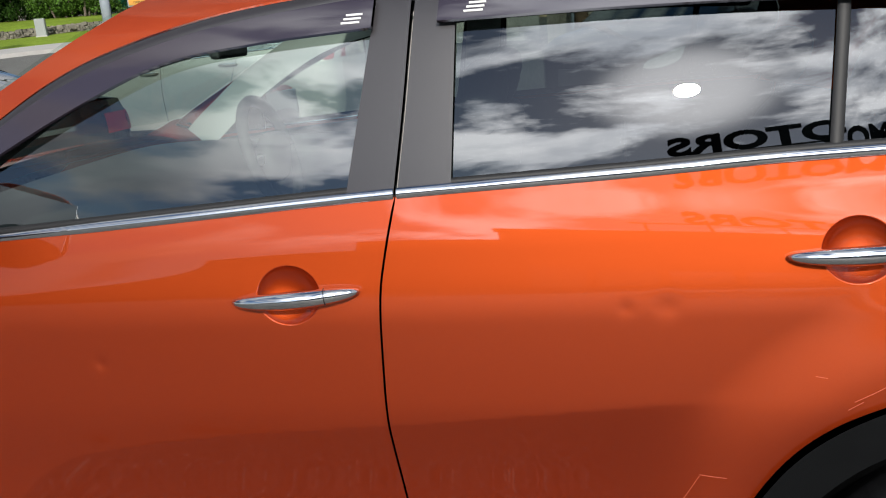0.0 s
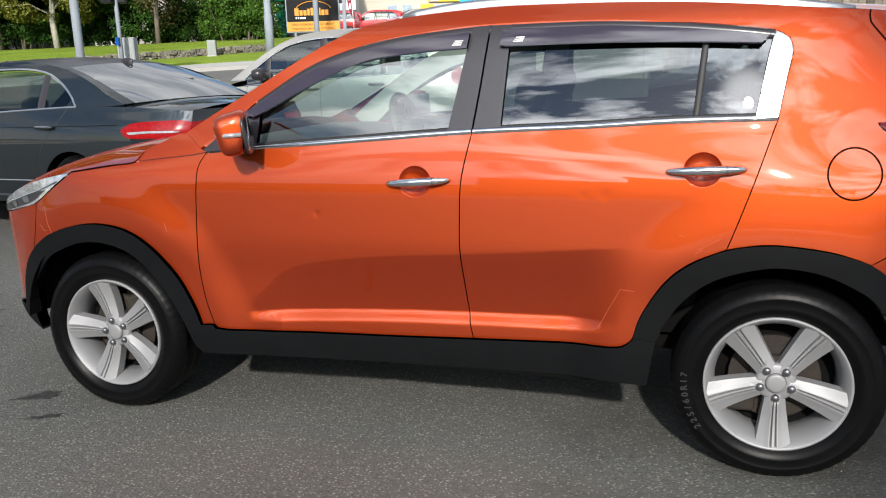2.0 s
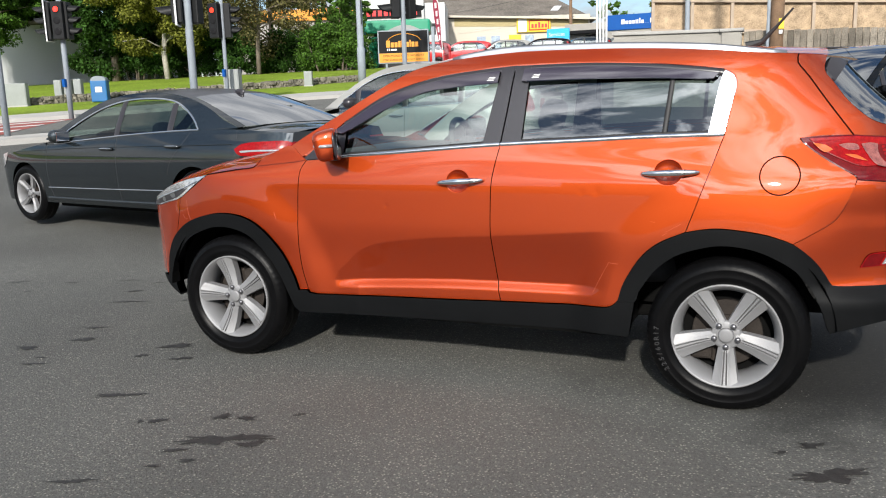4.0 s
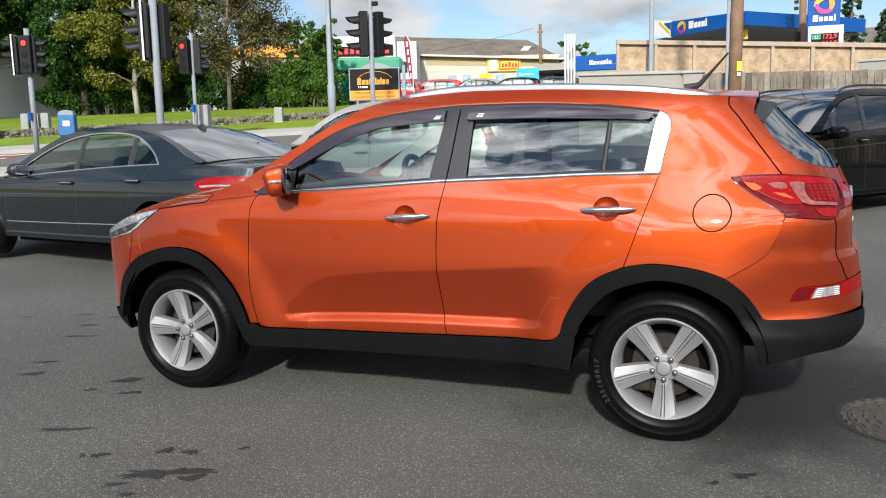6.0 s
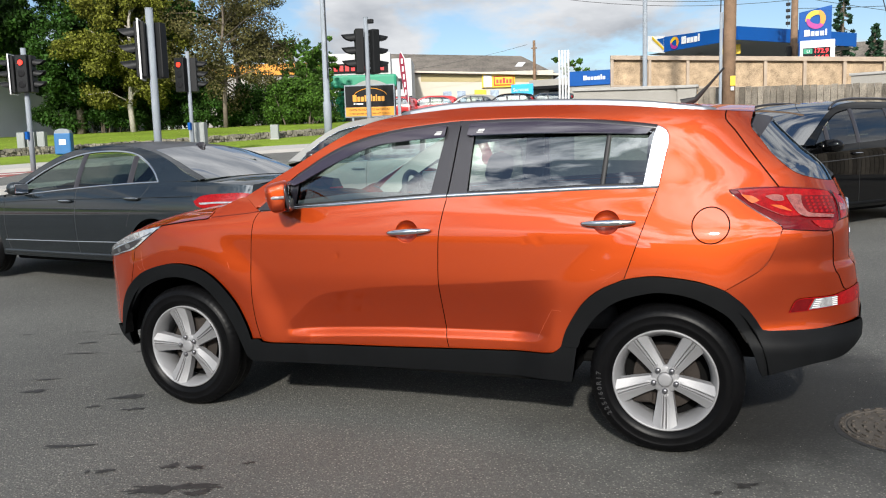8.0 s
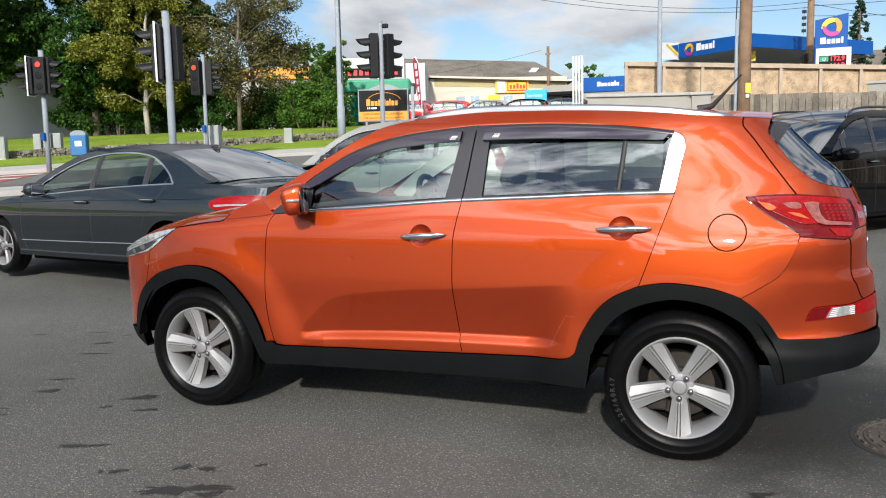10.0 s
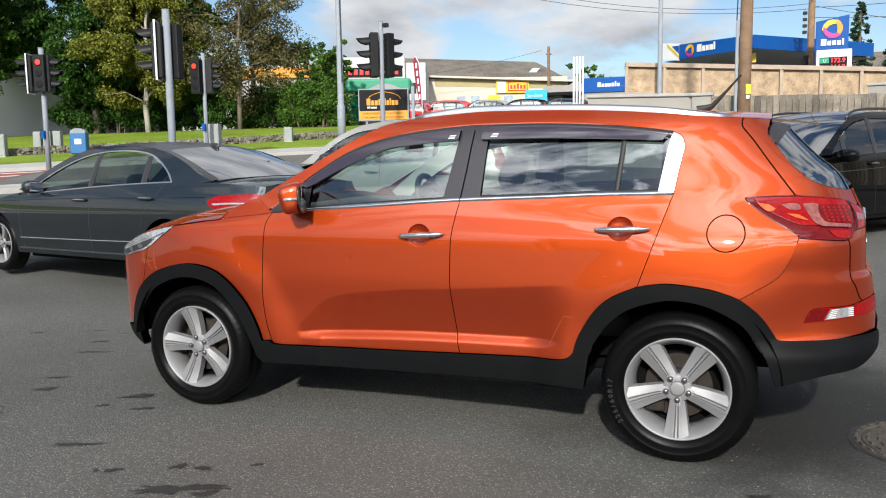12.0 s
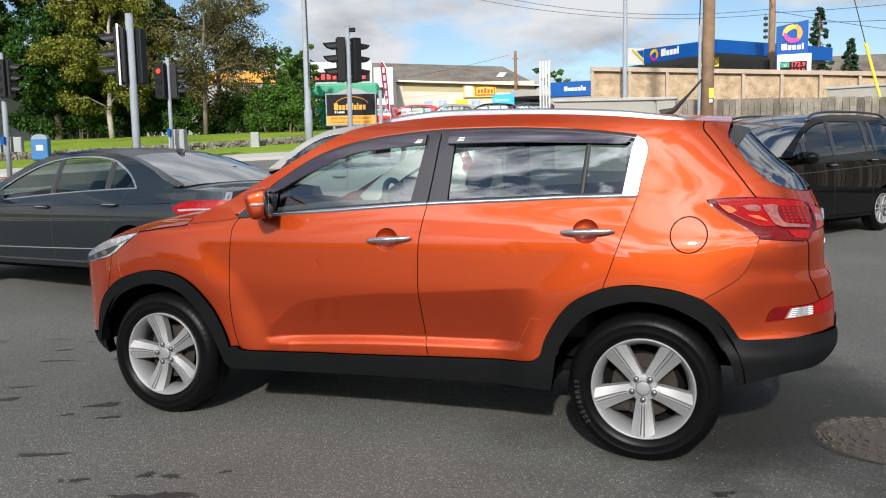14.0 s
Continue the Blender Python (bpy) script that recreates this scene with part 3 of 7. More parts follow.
def seat(root, x, y, wide, mat, tilt=14, z=.50):
    s = new("seat")
    s.parent = root
    s.matrix_local = Matrix.Translation((x, y, z))
    bm = blob(bmesh.new(), (-.02, 0, .06), (.26, wide / 2, .10), 3.4, 24)
    part("cushion", bm, mat, s, smooth=True)
    turn = Matrix.Rotation(radians(tilt), 3, "Y")
    bm = blob(bmesh.new(), (.29, 0, .40), (.085, wide / 2, .34), 3.2, 24, turn)
    part("backrest", bm, mat, s, smooth=True)
    for dy in ((0,) if wide < .7 else (-.42, .42)):
        bm = blob(bmesh.new(), (.37, dy, .80), (.055, .13, .085), 3.0, 20, turn)
        part("headrest", bm, mat, s, smooth=True)
        bm = bmesh.new()
        for d in (-.05, .05):
            tube(bm, [(.34, dy + d, .64), (.37, dy + d, .80)], .006, 6)
        part("headrest_post", bm, CHROME, s)
    return s


# ---- the orange car ----
SCRATCH = material("pale_paint_scratch", (0.52, 0.09, 0.03), 0.5)
suv = thing("car", Matrix.Identity(4), "orange metallic five-door SUV with black plastic cladding, parked on the asphalt", "car")
section = spline([.10, .30, .42, .60, .80, .95, 1.08, 1.18, 1.30, 1.47, 1.56, 1.62, 1.68], [.83, .872, .884, .890, .903, .902, .885, .860, .825, .772, .728, .665, .58])
plan = spline([-2.24, -2.2, -2.13, -2.03, -1.9, -1.7, -1.4, -1.0, 1.2, 1.5, 1.75, 1.9, 2.0, 2.07, 2.12, 2.155, 2.18], [.30, .44, .59, .73, .845, .935, .982, 1, 1, .985, .950, .90, .845, .775, .69, .58, .42])
upper = spline([-1.2, -.8, -.3, .2, .7, 1.2, 1.8, 2.3], [.93, .965, .992, 1, .992, .973, .912, .862])
# the tail's outline: how far ahead of the rearmost point it lies at each height
shift = spline([.30, .45, .55, .62, .70, .79, .845, .875, .95, 1.07, 1.20, 1.29, 1.38, 1.52, 1.65], [.09, .052, .030, .027, .033, .046, .056, .080, .083, .089, .137, .184, .281, .410, .50])
rear_x = lambda z: 2.155 - float(shift(z))
CUPS = [(.061, 1.010), (1.046, 1.058)]


scallop = spline([-.80, -.665, -.633, -.587, -.494, -.406, -.272, -.014, .216, .465, .73, .90], [.470, .488, .530, .570, .648, .684, .707, .734, .748, .766, .787, .795])
lip_top = spline([-.67, -.55, .11, .51, .75], [.476, .486, .517, .523, .525])


def suv_width(x, z):
    x, z = np.asarray(x, float), np.asarray(z, float)
    xe = x + shift(z) * step(0.9, 1.7, x)
    w = section(z) * plan(xe) * (1 + (upper(x) - 1) * step(1.0, 1.2, z))
    # the hollow in the lower doors: a crease above it and a lip at its foot
    brim, lip = scallop(x), lip_top(x)
    fade = 1 - step(.60, .82, x + .25 * (.6 - z))
    down = brim - z
    down = .5 * (down + np.sqrt(down * down + .003 ** 2)) - .0015
    full = np.maximum(brim - lip, 0)
    cut = .185 * np.minimum(down, full)
    w = w - fade * step(-.69, -.63, x) * (cut - np.minimum(cut, .026) * step(-.004, .048, lip - z))
    # the rear corner tucks in above its plastic foot
    w = w * (1 - .075 * step(1.50, 1.85, x) * step(1.02, .64, z) * step(.50, .60, z))
    for cx, cz in CUPS:
        r = ((x - cx) / .060) ** 2 + ((z - cz) / .055) ** 2
        w = w - .028 * np.clip(1 - r, 0, 1) ** .75
    for cx, cz, r, d in ((.735, .972, .020, .0014), (.665, .970, .014, .0010), (-.33, .885, .012, .0015)):
        w = w - d * np.exp(-((x - cx) ** 2 + (z - cz) ** 2) / r ** 2)
    # swollen shoulders over the wheel arches
    for ax in (-1.32, 1.32):
        r = np.hypot(x - ax, z - .35)
        w = w + .016 * step(.70, .52, r)
    return w


body = Shell(suv_width, suv)
nudge = spline([-2.2, -1.33, -.82, -.05, .22, .93, 1.12, 1.30, 1.50, 1.56, 1.90], [0, -.008, .008, .019, .020, .014, .008, .004, .001, 0, 0])
body.warp = lambda x, z: min(x + float(nudge(x)), rear_x(z) - .002)
belt = spline([-.84, -.6, -.22, .25, .67, .94, 1.27], [1.106, 1.124, 1.150, 1.180, 1.196, 1.208, 1.214])
shoulder = spline([-.95, -.916, -.745, -.645, -.514, -.326, -.206, -.024, .158, .336, .627, .908, 1.177, 1.382, 1.557, 1.75], [1.165, 1.189, 1.285, 1.338, 1.411, 1.510, 1.560, 1.592, 1.607, 1.615, 1.611, 1.600, 1.580, 1.560, 1.548, 1.535])
WINDOW_TOP = [(-.605, 1.302), (-.412, 1.415), (-.254, 1.474), (-.067, 1.516), (.117, 1.537), (.297, 1.549), (.641, 1.548), (.918, 1.532), (1.130, 1.510), (1.247, 1.494)]
top_of = spline([p[0] for p in WINDOW_TOP], [p[1] for p in WINDOW_TOP])
F_GAP = [(-.815, 1.110), (-.843, 1.060), (-.851, .983), (-.860, .861), (-.864, .738), (-.864, .629), (-.852, .520), (-.824, .412)]
F_FOOT = [(-.824, .412), (-.772, .394), (-.395, .401), (-.07, .408), (.241, .418)]
B_LOW = [(.249, 1.180), (.227, 1.083), (.213, 1.0), (.207, .861), (.206, .761), (.213, .629), (.223, .512), (.241, .418)]
R_FOOT = [(.241, .418), (.533, .426), (.745, .432), (.799, .449), (.823, .479)]
R_ARCH = [(.823, .479), (.849, .561), (.921, .678), (1.003, .750), (1.120, .803), (1.234, .822), (1.334, .818), (1.456, .799), (1.559, .763), (1.636, .697), (1.682, .632), (1.705, .590)]
R_GAP = [(1.265, 1.214), (1.206, 1.041), (1.133, .835), (1.120, .803)]
F_ARCH = [(-.877, .409), (-.907, .502), (-.970, .624), (-1.069, .737), (-1.175, .799), (-1.309, .820), (-1.449, .805), (-1.603, .756), (-1.730, .666), (-1.806, .558), (-1.847, .418)]
BUMPER_GAP = [(1.559, .763), (1.633, .807), (1.712, .859), (1.755, .932), (1.787, 1.026)]
TAIL_LOW = [(1.787, 1.026), (1.776, 1.044), (1.696, 1.092), (1.626, 1.139), (1.578, 1.178), (1.566, 1.195)]
TAIL_FOOT = [(1.969, 1.010), (1.877, 1.018), (1.787, 1.026)]
TAIL_TOP = [(1.566, 1.195), (1.648, 1.203), (1.771, 1.203), (1.904, 1.191), (1.964, 1.180), (2.020, 1.156)]
TAIL_END = [(2.020, 1.156), (2.052, 1.131), (2.066, 1.080), (2.055, 1.055)]
TAIL_STEP = [(2.055, 1.055), (2.014, 1.048), (2.001, 1.024), (1.969, 1.010)]
GATE_SHUT = [(1.985, 1.013), (1.994, .985), (2.000, .857), (2.022, .813), (2.055, .742), (2.115, .758)]
FOOT_LINE = [(1.705, .590), (1.733, .577), (1.889, .574), (2.030, .589), (2.117, .598)]
HATCH_GAP = [(1.771, 1.203), (1.668, 1.341), (1.590, 1.451), (1.545, 1.509), (1.546, 1.548)]
xs = lambda a, b, n: [a + (b - a) * k / (n - 1) for k in range(n)]
along = lambda f, a, b, n=24: [(x, float(f(x))) for x in xs(a, b, n)]

FIN = [(1.653, 1.475), (1.669, 1.527), (1.745, 1.513), (1.720, 1.470), (1.690, 1.423)]
for side in (-1, 1):
    K = dict(side=side)
    fdoor = new("front_door")
    rdoor = new("rear_door")
    for d in (fdoor, rdoor):
        d.parent = suv
    body.panel("skin", loop(along(belt, -.815, .249), arc(B_LOW), arc(F_FOOT)[::-1], arc(F_GAP)[::-1]), ORANGE, shrink=.0022, gap=.0072 if side < 0 else .03, parent=fdoor, fine=CUPS[:1], **K)
    body.panel("skin", loop(along(belt, .249, 1.265), arc(R_GAP), arc(R_ARCH[:5])[::-1], arc(R_FOOT)[::-1], arc(B_LOW)[::-1]), ORANGE, shrink=.0022, gap=.0072 if side < 0 else .03, parent=rdoor, fine=CUPS[1:], **K)
    low = arc([(-1.725, .668), (-1.69, .78), (-1.672, .890)])
    body.panel("front_wing", loop(arc(F_GAP), arc(F_ARCH[:9]), low, arc([(-1.672, .890), (-1.542, .968), (-1.450, 1.027)]), arc([(-1.450, 1.027), (-1.253, 1.054), (-1.07, 1.080), (-.892, 1.098), (-.815, 1.110)])), ORANGE, shrink=.002, gap=.016 if side < 0 else .03, soft=.03, **K)
    body.panel("wing_top", loop(arc([(-1.135, 1.071), (-1.07, 1.080), (-.892, 1.098), (-.815, 1.110)]), arc([(-.815, 1.110), (-.845, 1.127)]), arc([(-.845, 1.127), (-.93, 1.182), (-1.02, 1.150), (-1.105, 1.112), (-1.135, 1.071)])), ORANGE, out=.003, shrink=.001, gap=.025, **K)
    body.strip("bonnet_gap", arc([(-1.45, 1.029), (-1.253, 1.056), (-1.137, 1.070), (-1.100, 1.108)]), .005, SHUT, out=.002, thick=.002, **K)
    body.strip("hatch_gap", arc(HATCH_GAP), .006, SHUT, out=.0004, thick=.001, **K)
    frame_line = arc([(-.845, 1.125), (-.72, 1.215), (-.605, 1.302)]) + arc(WINDOW_TOP)[1:]
    body.panel("body_side", loop(frame_line, arc([(1.247, 1.494), (1.293, 1.467), (1.305, 1.420), (1.290, 1.350), (1.265, 1.214)]), arc(R_GAP), arc(R_ARCH[4:9]), arc(BUMPER_GAP), arc(TAIL_LOW), arc(TAIL_TOP[:3]), arc(HATCH_GAP), along(shoulder, 1.546, -.95, 60)), ORANGE, shrink=.0015, gap=.016 if side < 0 else .03, soft=.10, **K)
    body.panel("rear_bumper_side", loop(arc(TAIL_FOOT)[::-1], arc([(1.969, 1.010), (1.985, 1.013)]), arc(GATE_SHUT), arc([(2.115, .758), (2.122, .70), (2.126, .60)]), arc(FOOT_LINE)[::-1], arc(R_ARCH[8:])[::-1], arc(BUMPER_GAP)), ORANGE, shrink=.002, gap=.022, soft=.03, **K)
    body.panel("tailgate_corner", loop(arc(TAIL_STEP[:3]), arc([(2.001, 1.024), (1.985, 1.013)]), arc(GATE_SHUT), [(rear_x(z), z) for z in xs(.758, 1.055, 16)]), ORANGE, out=.001, shrink=.002, gap=.02, **K)
    GLASS_LOW = [(1.690, 1.423), (1.750, 1.343), (1.833, 1.269), (1.904, 1.240), (1.978, 1.223), (2.01, 1.221)]
    body.panel("tailgate_side", loop(arc(HATCH_GAP)[::-1], arc(TAIL_TOP[2:]), [(rear_x(z), z) for z in xs(1.156, 1.221, 5)], arc(GLASS_LOW)[::-1], arc([FIN[4], FIN[0], (1.66, 1.532)]), along(shoulder, 1.66, 1.546, 6)), ORANGE, shrink=.002, gap=.02, soft=.07, **K)
    body.panel("rear_glass_side", loop(arc(GLASS_LOW), [(rear_x(z), z) for z in xs(1.225, 1.50, 16)], arc([(rear_x(1.50), 1.50), (1.70, 1.49), (1.690, 1.423)])), REAR_PANE if side < 0 else DARK_PANE_FAR, out=-.004, depth=0, gap=.02, shrink=.002, **K)
    body.panel("spoiler_fin", loop(arc([FIN[0], FIN[1]]), arc([FIN[1], FIN[2]]), arc([FIN[2], FIN[3]]), arc([FIN[3], FIN[4]]), arc([FIN[4], FIN[0]])), GLOSS_BLACK, out=.006, depth=.02, gap=.02, **K)
    # lamps
    tail = body.panel("tail_lamp", loop(arc(TAIL_TOP), arc(TAIL_END), arc(TAIL_STEP), arc(TAIL_FOOT), arc(TAIL_LOW)), LENS_DARK, out=.004, shrink=.002, gap=.018, label="dark red tail lamp lens", **K)
    body.panel("upper_lens", loop(arc([(1.600, 1.190), (1.76, 1.195), (1.90, 1.183), (1.968, 1.172)]), arc([(1.968, 1.172), (1.990, 1.135), (1.995, 1.076)]), arc([(1.995, 1.076), (1.90, 1.080), (1.845, 1.077), (1.79, 1.080), (1.70, 1.118), (1.645, 1.150), (1.600, 1.190)])), LENS_RED, out=.0085, depth=.003, gap=.015, parent=tail, label="bright red lens", **K)
    body.panel("amber_strip", loop(arc([(1.614, 1.170), (1.660, 1.162), (1.690, 1.142)]), arc([(1.690, 1.142), (1.660, 1.132), (1.614, 1.170)])), LENS_AMBER, out=.0115, depth=.002, gap=.02, parent=tail, **K)
    # highlights on the lamp, drawn as panels: a pale spot and an amber glint
    body.panel("pale_highlight", loop(arc([(1.712, 1.160), (1.745, 1.166), (1.782, 1.160), (1.790, 1.140)]), arc([(1.790, 1.140), (1.752, 1.138), (1.712, 1.160)])), LENS_PINK, out=.0115, depth=.002, gap=.015, parent=tail, label="pale pink inner reflector", **K)
    body.panel("inner_glint", loop(arc([(1.735, 1.122), (1.78, 1.118), (1.822, 1.094)]), arc([(1.822, 1.094), (1.775, 1.106), (1.735, 1.122)])), LENS_AMBER, out=.0115, depth=.002, gap=.015, parent=tail, **K)
    body.panel("spot_field", loop(arc([(1.858, 1.156), (1.92, 1.156), (1.982, 1.150)]), arc([(1.982, 1.150), (1.993, 1.115), (1.995, 1.080)]), arc([(1.995, 1.080), (1.94, 1.082), (1.889, 1.088)]), arc([(1.889, 1.088), (1.862, 1.125), (1.858, 1.156)])), LENS_DARK, out=.0115, depth=.002, gap=.015, parent=tail, **K)
    body.panel("clear_sweep", loop(arc([(1.796, 1.160), (1.830, 1.164), (1.858, 1.158)]), arc([(1.858, 1.158), (1.860, 1.125), (1.884, 1.088), (1.94, 1.079), (1.988, 1.073)]), arc([(1.988, 1.073), (1.988, 1.063)]), arc([(1.988, 1.063), (1.93, 1.067), (1.878, 1.071), (1.844, 1.088), (1.817, 1.126), (1.796, 1.160)])), LENS_PINK, out=.0135, depth=.003, gap=.015, parent=tail, label="pale pink indicator sweep", **K)
    for i in range(5):
        for j in range(6):
            cx, cz = 1.878 + .0205 * j + .005 * i, 1.146 - .0135 * i - .001 * j
            if cx < 1.985:
                ring = [(cx + .0062 * math.cos(a), cz + .0052 * math.sin(a)) for a in xs(0, math.tau * 7 / 8, 8)]
                body.panel("light_spot", ring, LENS_RED, out=.0135, depth=.002, gap=.05, parent=tail, **K)
    # red glint low in the lamp, painted as a brighter panel
    body.panel("lower_glint", loop(arc([(1.900, 1.056), (1.990, 1.052)]), arc([(1.990, 1.052), (1.984, 1.020)]), arc([(1.984, 1.020), (1.935, 1.026), (1.900, 1.056)])), LENS_RED, out=.0085, depth=.002, gap=.015, parent=tail, **K)
    body.panel("end_lens", loop(arc([(1.992, 1.164), (2.018, 1.150), (2.038, 1.130)]), arc([(2.038, 1.130), (2.048, 1.080), (2.046, 1.062)]), arc([(2.046, 1.062), (2.022, 1.056)]), arc([(2.022, 1.056), (2.016, 1.10), (1.992, 1.164)])), LENS_RED, out=.0085, depth=.003, gap=.015, parent=tail, **K)
    body.panel("clear_stripe", loop(arc([(2.012, 1.120), (2.040, 1.108)]), arc([(2.040, 1.108), (2.042, 1.088)]), arc([(2.042, 1.088), (2.018, 1.088)]), arc([(2.018, 1.088), (2.012, 1.120)])), LENS_PINK, out=.0115, depth=.002, gap=.02, parent=tail, **K)
    body.strip("lamp_joint", arc([(1.979, 1.174), (2.004, 1.132), (2.013, 1.085), (2.016, 1.048)]), .0035, SEAL, out=.0095, thick=.001, parent=tail, **K)
    refl = body.panel("rear_reflector", loop(arc([(1.819, .656), (1.836, .695), (1.856, .715), (1.904, .721), (2.001, .727), (2.040, .738), (2.112, .756)]), arc([(2.112, .756), (2.117, .692)]), arc([(2.117, .692), (2.077, .681), (2.015, .677), (1.899, .662), (1.819, .656)])), LENS_RED, out=.006, gap=.02, label="red and clear bumper lamp", **K)
    body.panel("dark_corner", loop(arc([(1.826, .660), (1.840, .693), (1.858, .711), (1.915, .717)]), arc([(1.915, .717), (1.890, .665)]), arc([(1.890, .665), (1.826, .660)])), LENS_DARK, out=.0085, depth=.002, gap=.02, parent=refl, **K)
    clear = body.panel("clear_lens", loop(arc([(1.922, .716), (2.009, .723)]), arc([(2.009, .723), (2.015, .682)]), arc([(2.015, .682), (1.900, .668)]), arc([(1.900, .668), (1.922, .716)])), LENS_CLEAR, out=.009, depth=.003, gap=.02, parent=refl, **K)
    for i in range(5):
        body.strip("lens_rib", [(1.908 + .004 * i, .676 + .009 * i), (2.011, .684 + .0085 * i)], .0035, WHITE_PLASTIC, out=.0115, thick=.001, parent=refl, **K)
    if side < 0:
        body.strip("gate_gap", arc(GATE_SHUT), .005, SHUT, out=.0004, thick=.001, **K)
    head = body.panel("headlamp", loop(arc([(-1.450, 1.027), (-1.607, .999), (-1.745, .962), (-1.90, .905), (-2.05, .85)]), arc([(-2.05, .85), (-2.05, .815)]), arc([(-2.05, .815), (-1.90, .838), (-1.808, .858), (-1.672, .890), (-1.542, .968), (-1.450, 1.027)])), HEADLAMP, out=.004, shrink=.002, gap=.025, label="clear headlamp with dark inner housing", **K)
    body.panel("lamp_housing", loop(arc([(-1.60, .950), (-1.70, .930), (-1.83, .892), (-2.03, .838)]), arc([(-2.03, .838), (-2.03, .822)]), arc([(-2.03, .822), (-1.90, .846), (-1.81, .866), (-1.69, .897), (-1.60, .950)])), GLOSS_BLACK, out=.006, depth=.002, gap=.02, parent=head, label="dark inner housing", **K)
    for lx, lz, lr in ((-1.735, .905, .026), (-1.835, .876, .022)):
        body.panel("lamp_reflector", [(lx + lr * math.cos(a), lz + .62 * lr * math.sin(a)) for a in xs(0, math.tau * 15 / 16, 16)], CHROME, out=.0075, depth=.002, gap=.02, parent=head, label="chrome reflector bowl", **K)
    body.strip("lamp_blade", arc([(-1.52, .990), (-1.63, .950), (-1.76, .914), (-1.94, .866)]), .007, CHROME, out=.008, thick=.002, parent=head, label="chrome blade", **K)
    body.panel("front_bumper_side", loop(arc([(-1.672, .890), (-1.808, .858), (-1.90, .838), (-2.05, .815), (-2.19, .79)]), arc([(-2.19, .79), (-2.20, .60), (-2.19, .43)]), arc([(-2.19, .43), (-1.847, .418)]), arc(F_ARCH[8:])[::-1], low), ORANGE, shrink=.002, gap=.025, **K)
    # cladding
    IN_F = [(-.886, .288), (-.922, .342), (-.980, .482), (-1.046, .589), (-1.147, .696), (-1.258, .739), (-1.375, .744), (-1.479, .720), (-1.616, .656), (-1.722, .532), (-1.764, .393), (-1.74, .30)]
    IN_R = [(.864, .304), (.881, .391), (.916, .523), (.986, .625), (1.081, .700), (1.209, .743), (1.309, .752), (1.432, .728), (1.548, .667), (1.616, .592), (1.676, .491), (1.712, .386)]
    body.panel("front_arch_trim", loop(arc(F_ARCH), arc([(-1.847, .418), (-1.915, .420)]), arc([(-1.915, .420), (-1.85, .365), (-1.74, .315)]), arc(IN_F[1:11] + [(-1.74, .315)])[::-1], arc([(-.922, .342), (-.877, .409)])), CLADDING, out=.018, depth=.05, gap=.03, label="grained black plastic wheel arch trim", **K)
    body.panel("sill_trim", loop(arc([(-.877, .417), (-.824, .420), (-.772, .402), (-.395, .409), (-.07, .416), (.241, .426), (.533, .434), (.745, .440), (.799, .455), (.823, .480)]), arc([(.823, .480), (.898, .475)]), arc([(.898, .475), (.885, .391), (.872, .312)]), arc([(.872, .312), (.670, .316), (.231, .313), (-.241, .306), (-.886, .298)]), arc([(-.886, .298), (-.922, .345), (-.877, .417)])), CLADDING, out=.020, depth=.06, gap=.03, label="grained black plastic sill", **K)
    body.panel("rear_arch_trim", loop(arc(R_ARCH), arc(FOOT_LINE), arc([(2.117, .598), (2.126, .56), (2.120, .52)]), arc([(2.120, .52), (2.032, .459), (1.891, .435), (1.712, .386)]), arc(IN_R[2:-1] + [(1.712, .386)])[::-1], arc([(.916, .523), (.899, .476), (.823, .479)])), CLADDING, out=.018, depth=.05, gap=.025, label="grained black plastic wheel arch and bumper foot", **K)
    # dark structure behind the shut lines
    body.panel("inner_frame", loop(arc([(-1.60, .98), (-.84, 1.09)]), along(belt, -.84, 1.24), arc([(1.24, 1.21), (1.55, 1.15), (1.75, 1.03), (1.70, .90), (1.60, .80)]), arc([(1.60, .80), (1.3, .835), (1.08, .80), (.80, .46), (.70, .42), (-.80, .38), (-.90, .52), (-1.05, .75), (-1.32, .835), (-1.6, .78), (-1.60, .98)])), PIT, out=-.034, depth=0, gap=.05, **K)
    # glasshouse
    sink = -.010
    top = lambda a, b, d, n=14: [(x, float(top_of(x)) - d) for x in xs(a, b, n)]
    body.panel("window", loop(arc([(-.585, 1.150), (-.22, 1.172), (.172, 1.196)]), arc([(.172, 1.196), (.238, 1.515)]), top(.238, -.585, .022)), PANE if side < 0 else PANE_FAR, out=sink, depth=0, gap=.03, parent=fdoor, calm=True, label="lightly tinted front window", **K)
    body.panel("window", loop(arc([(.345, 1.203), (.667, 1.214), (1.000, 1.220)]), arc([(1.000, 1.220), (1.030, 1.505)]), top(1.030, .362, .020)), DARK_PANE if side < 0 else DARK_PANE_FAR, out=sink, depth=0, gap=.03, parent=rdoor, calm=True, label="tinted rear window", **K)
    body.panel("quarter_window", loop(arc([(1.016, 1.221), (1.200, 1.224)]), arc([(1.200, 1.224), (1.262, 1.465)]), top(1.262, 1.046, .020, 6)), DARK_PANE if side < 0 else DARK_PANE_FAR, out=sink, depth=0, gap=.03, parent=rdoor, calm=True, label="tinted quarter pane", **K)
    body.strip("divider_bar", arc([(1.006, 1.214), (1.036, 1.515)]), .022, SEAL, out=-.006, thick=.004, parent=rdoor, **K)
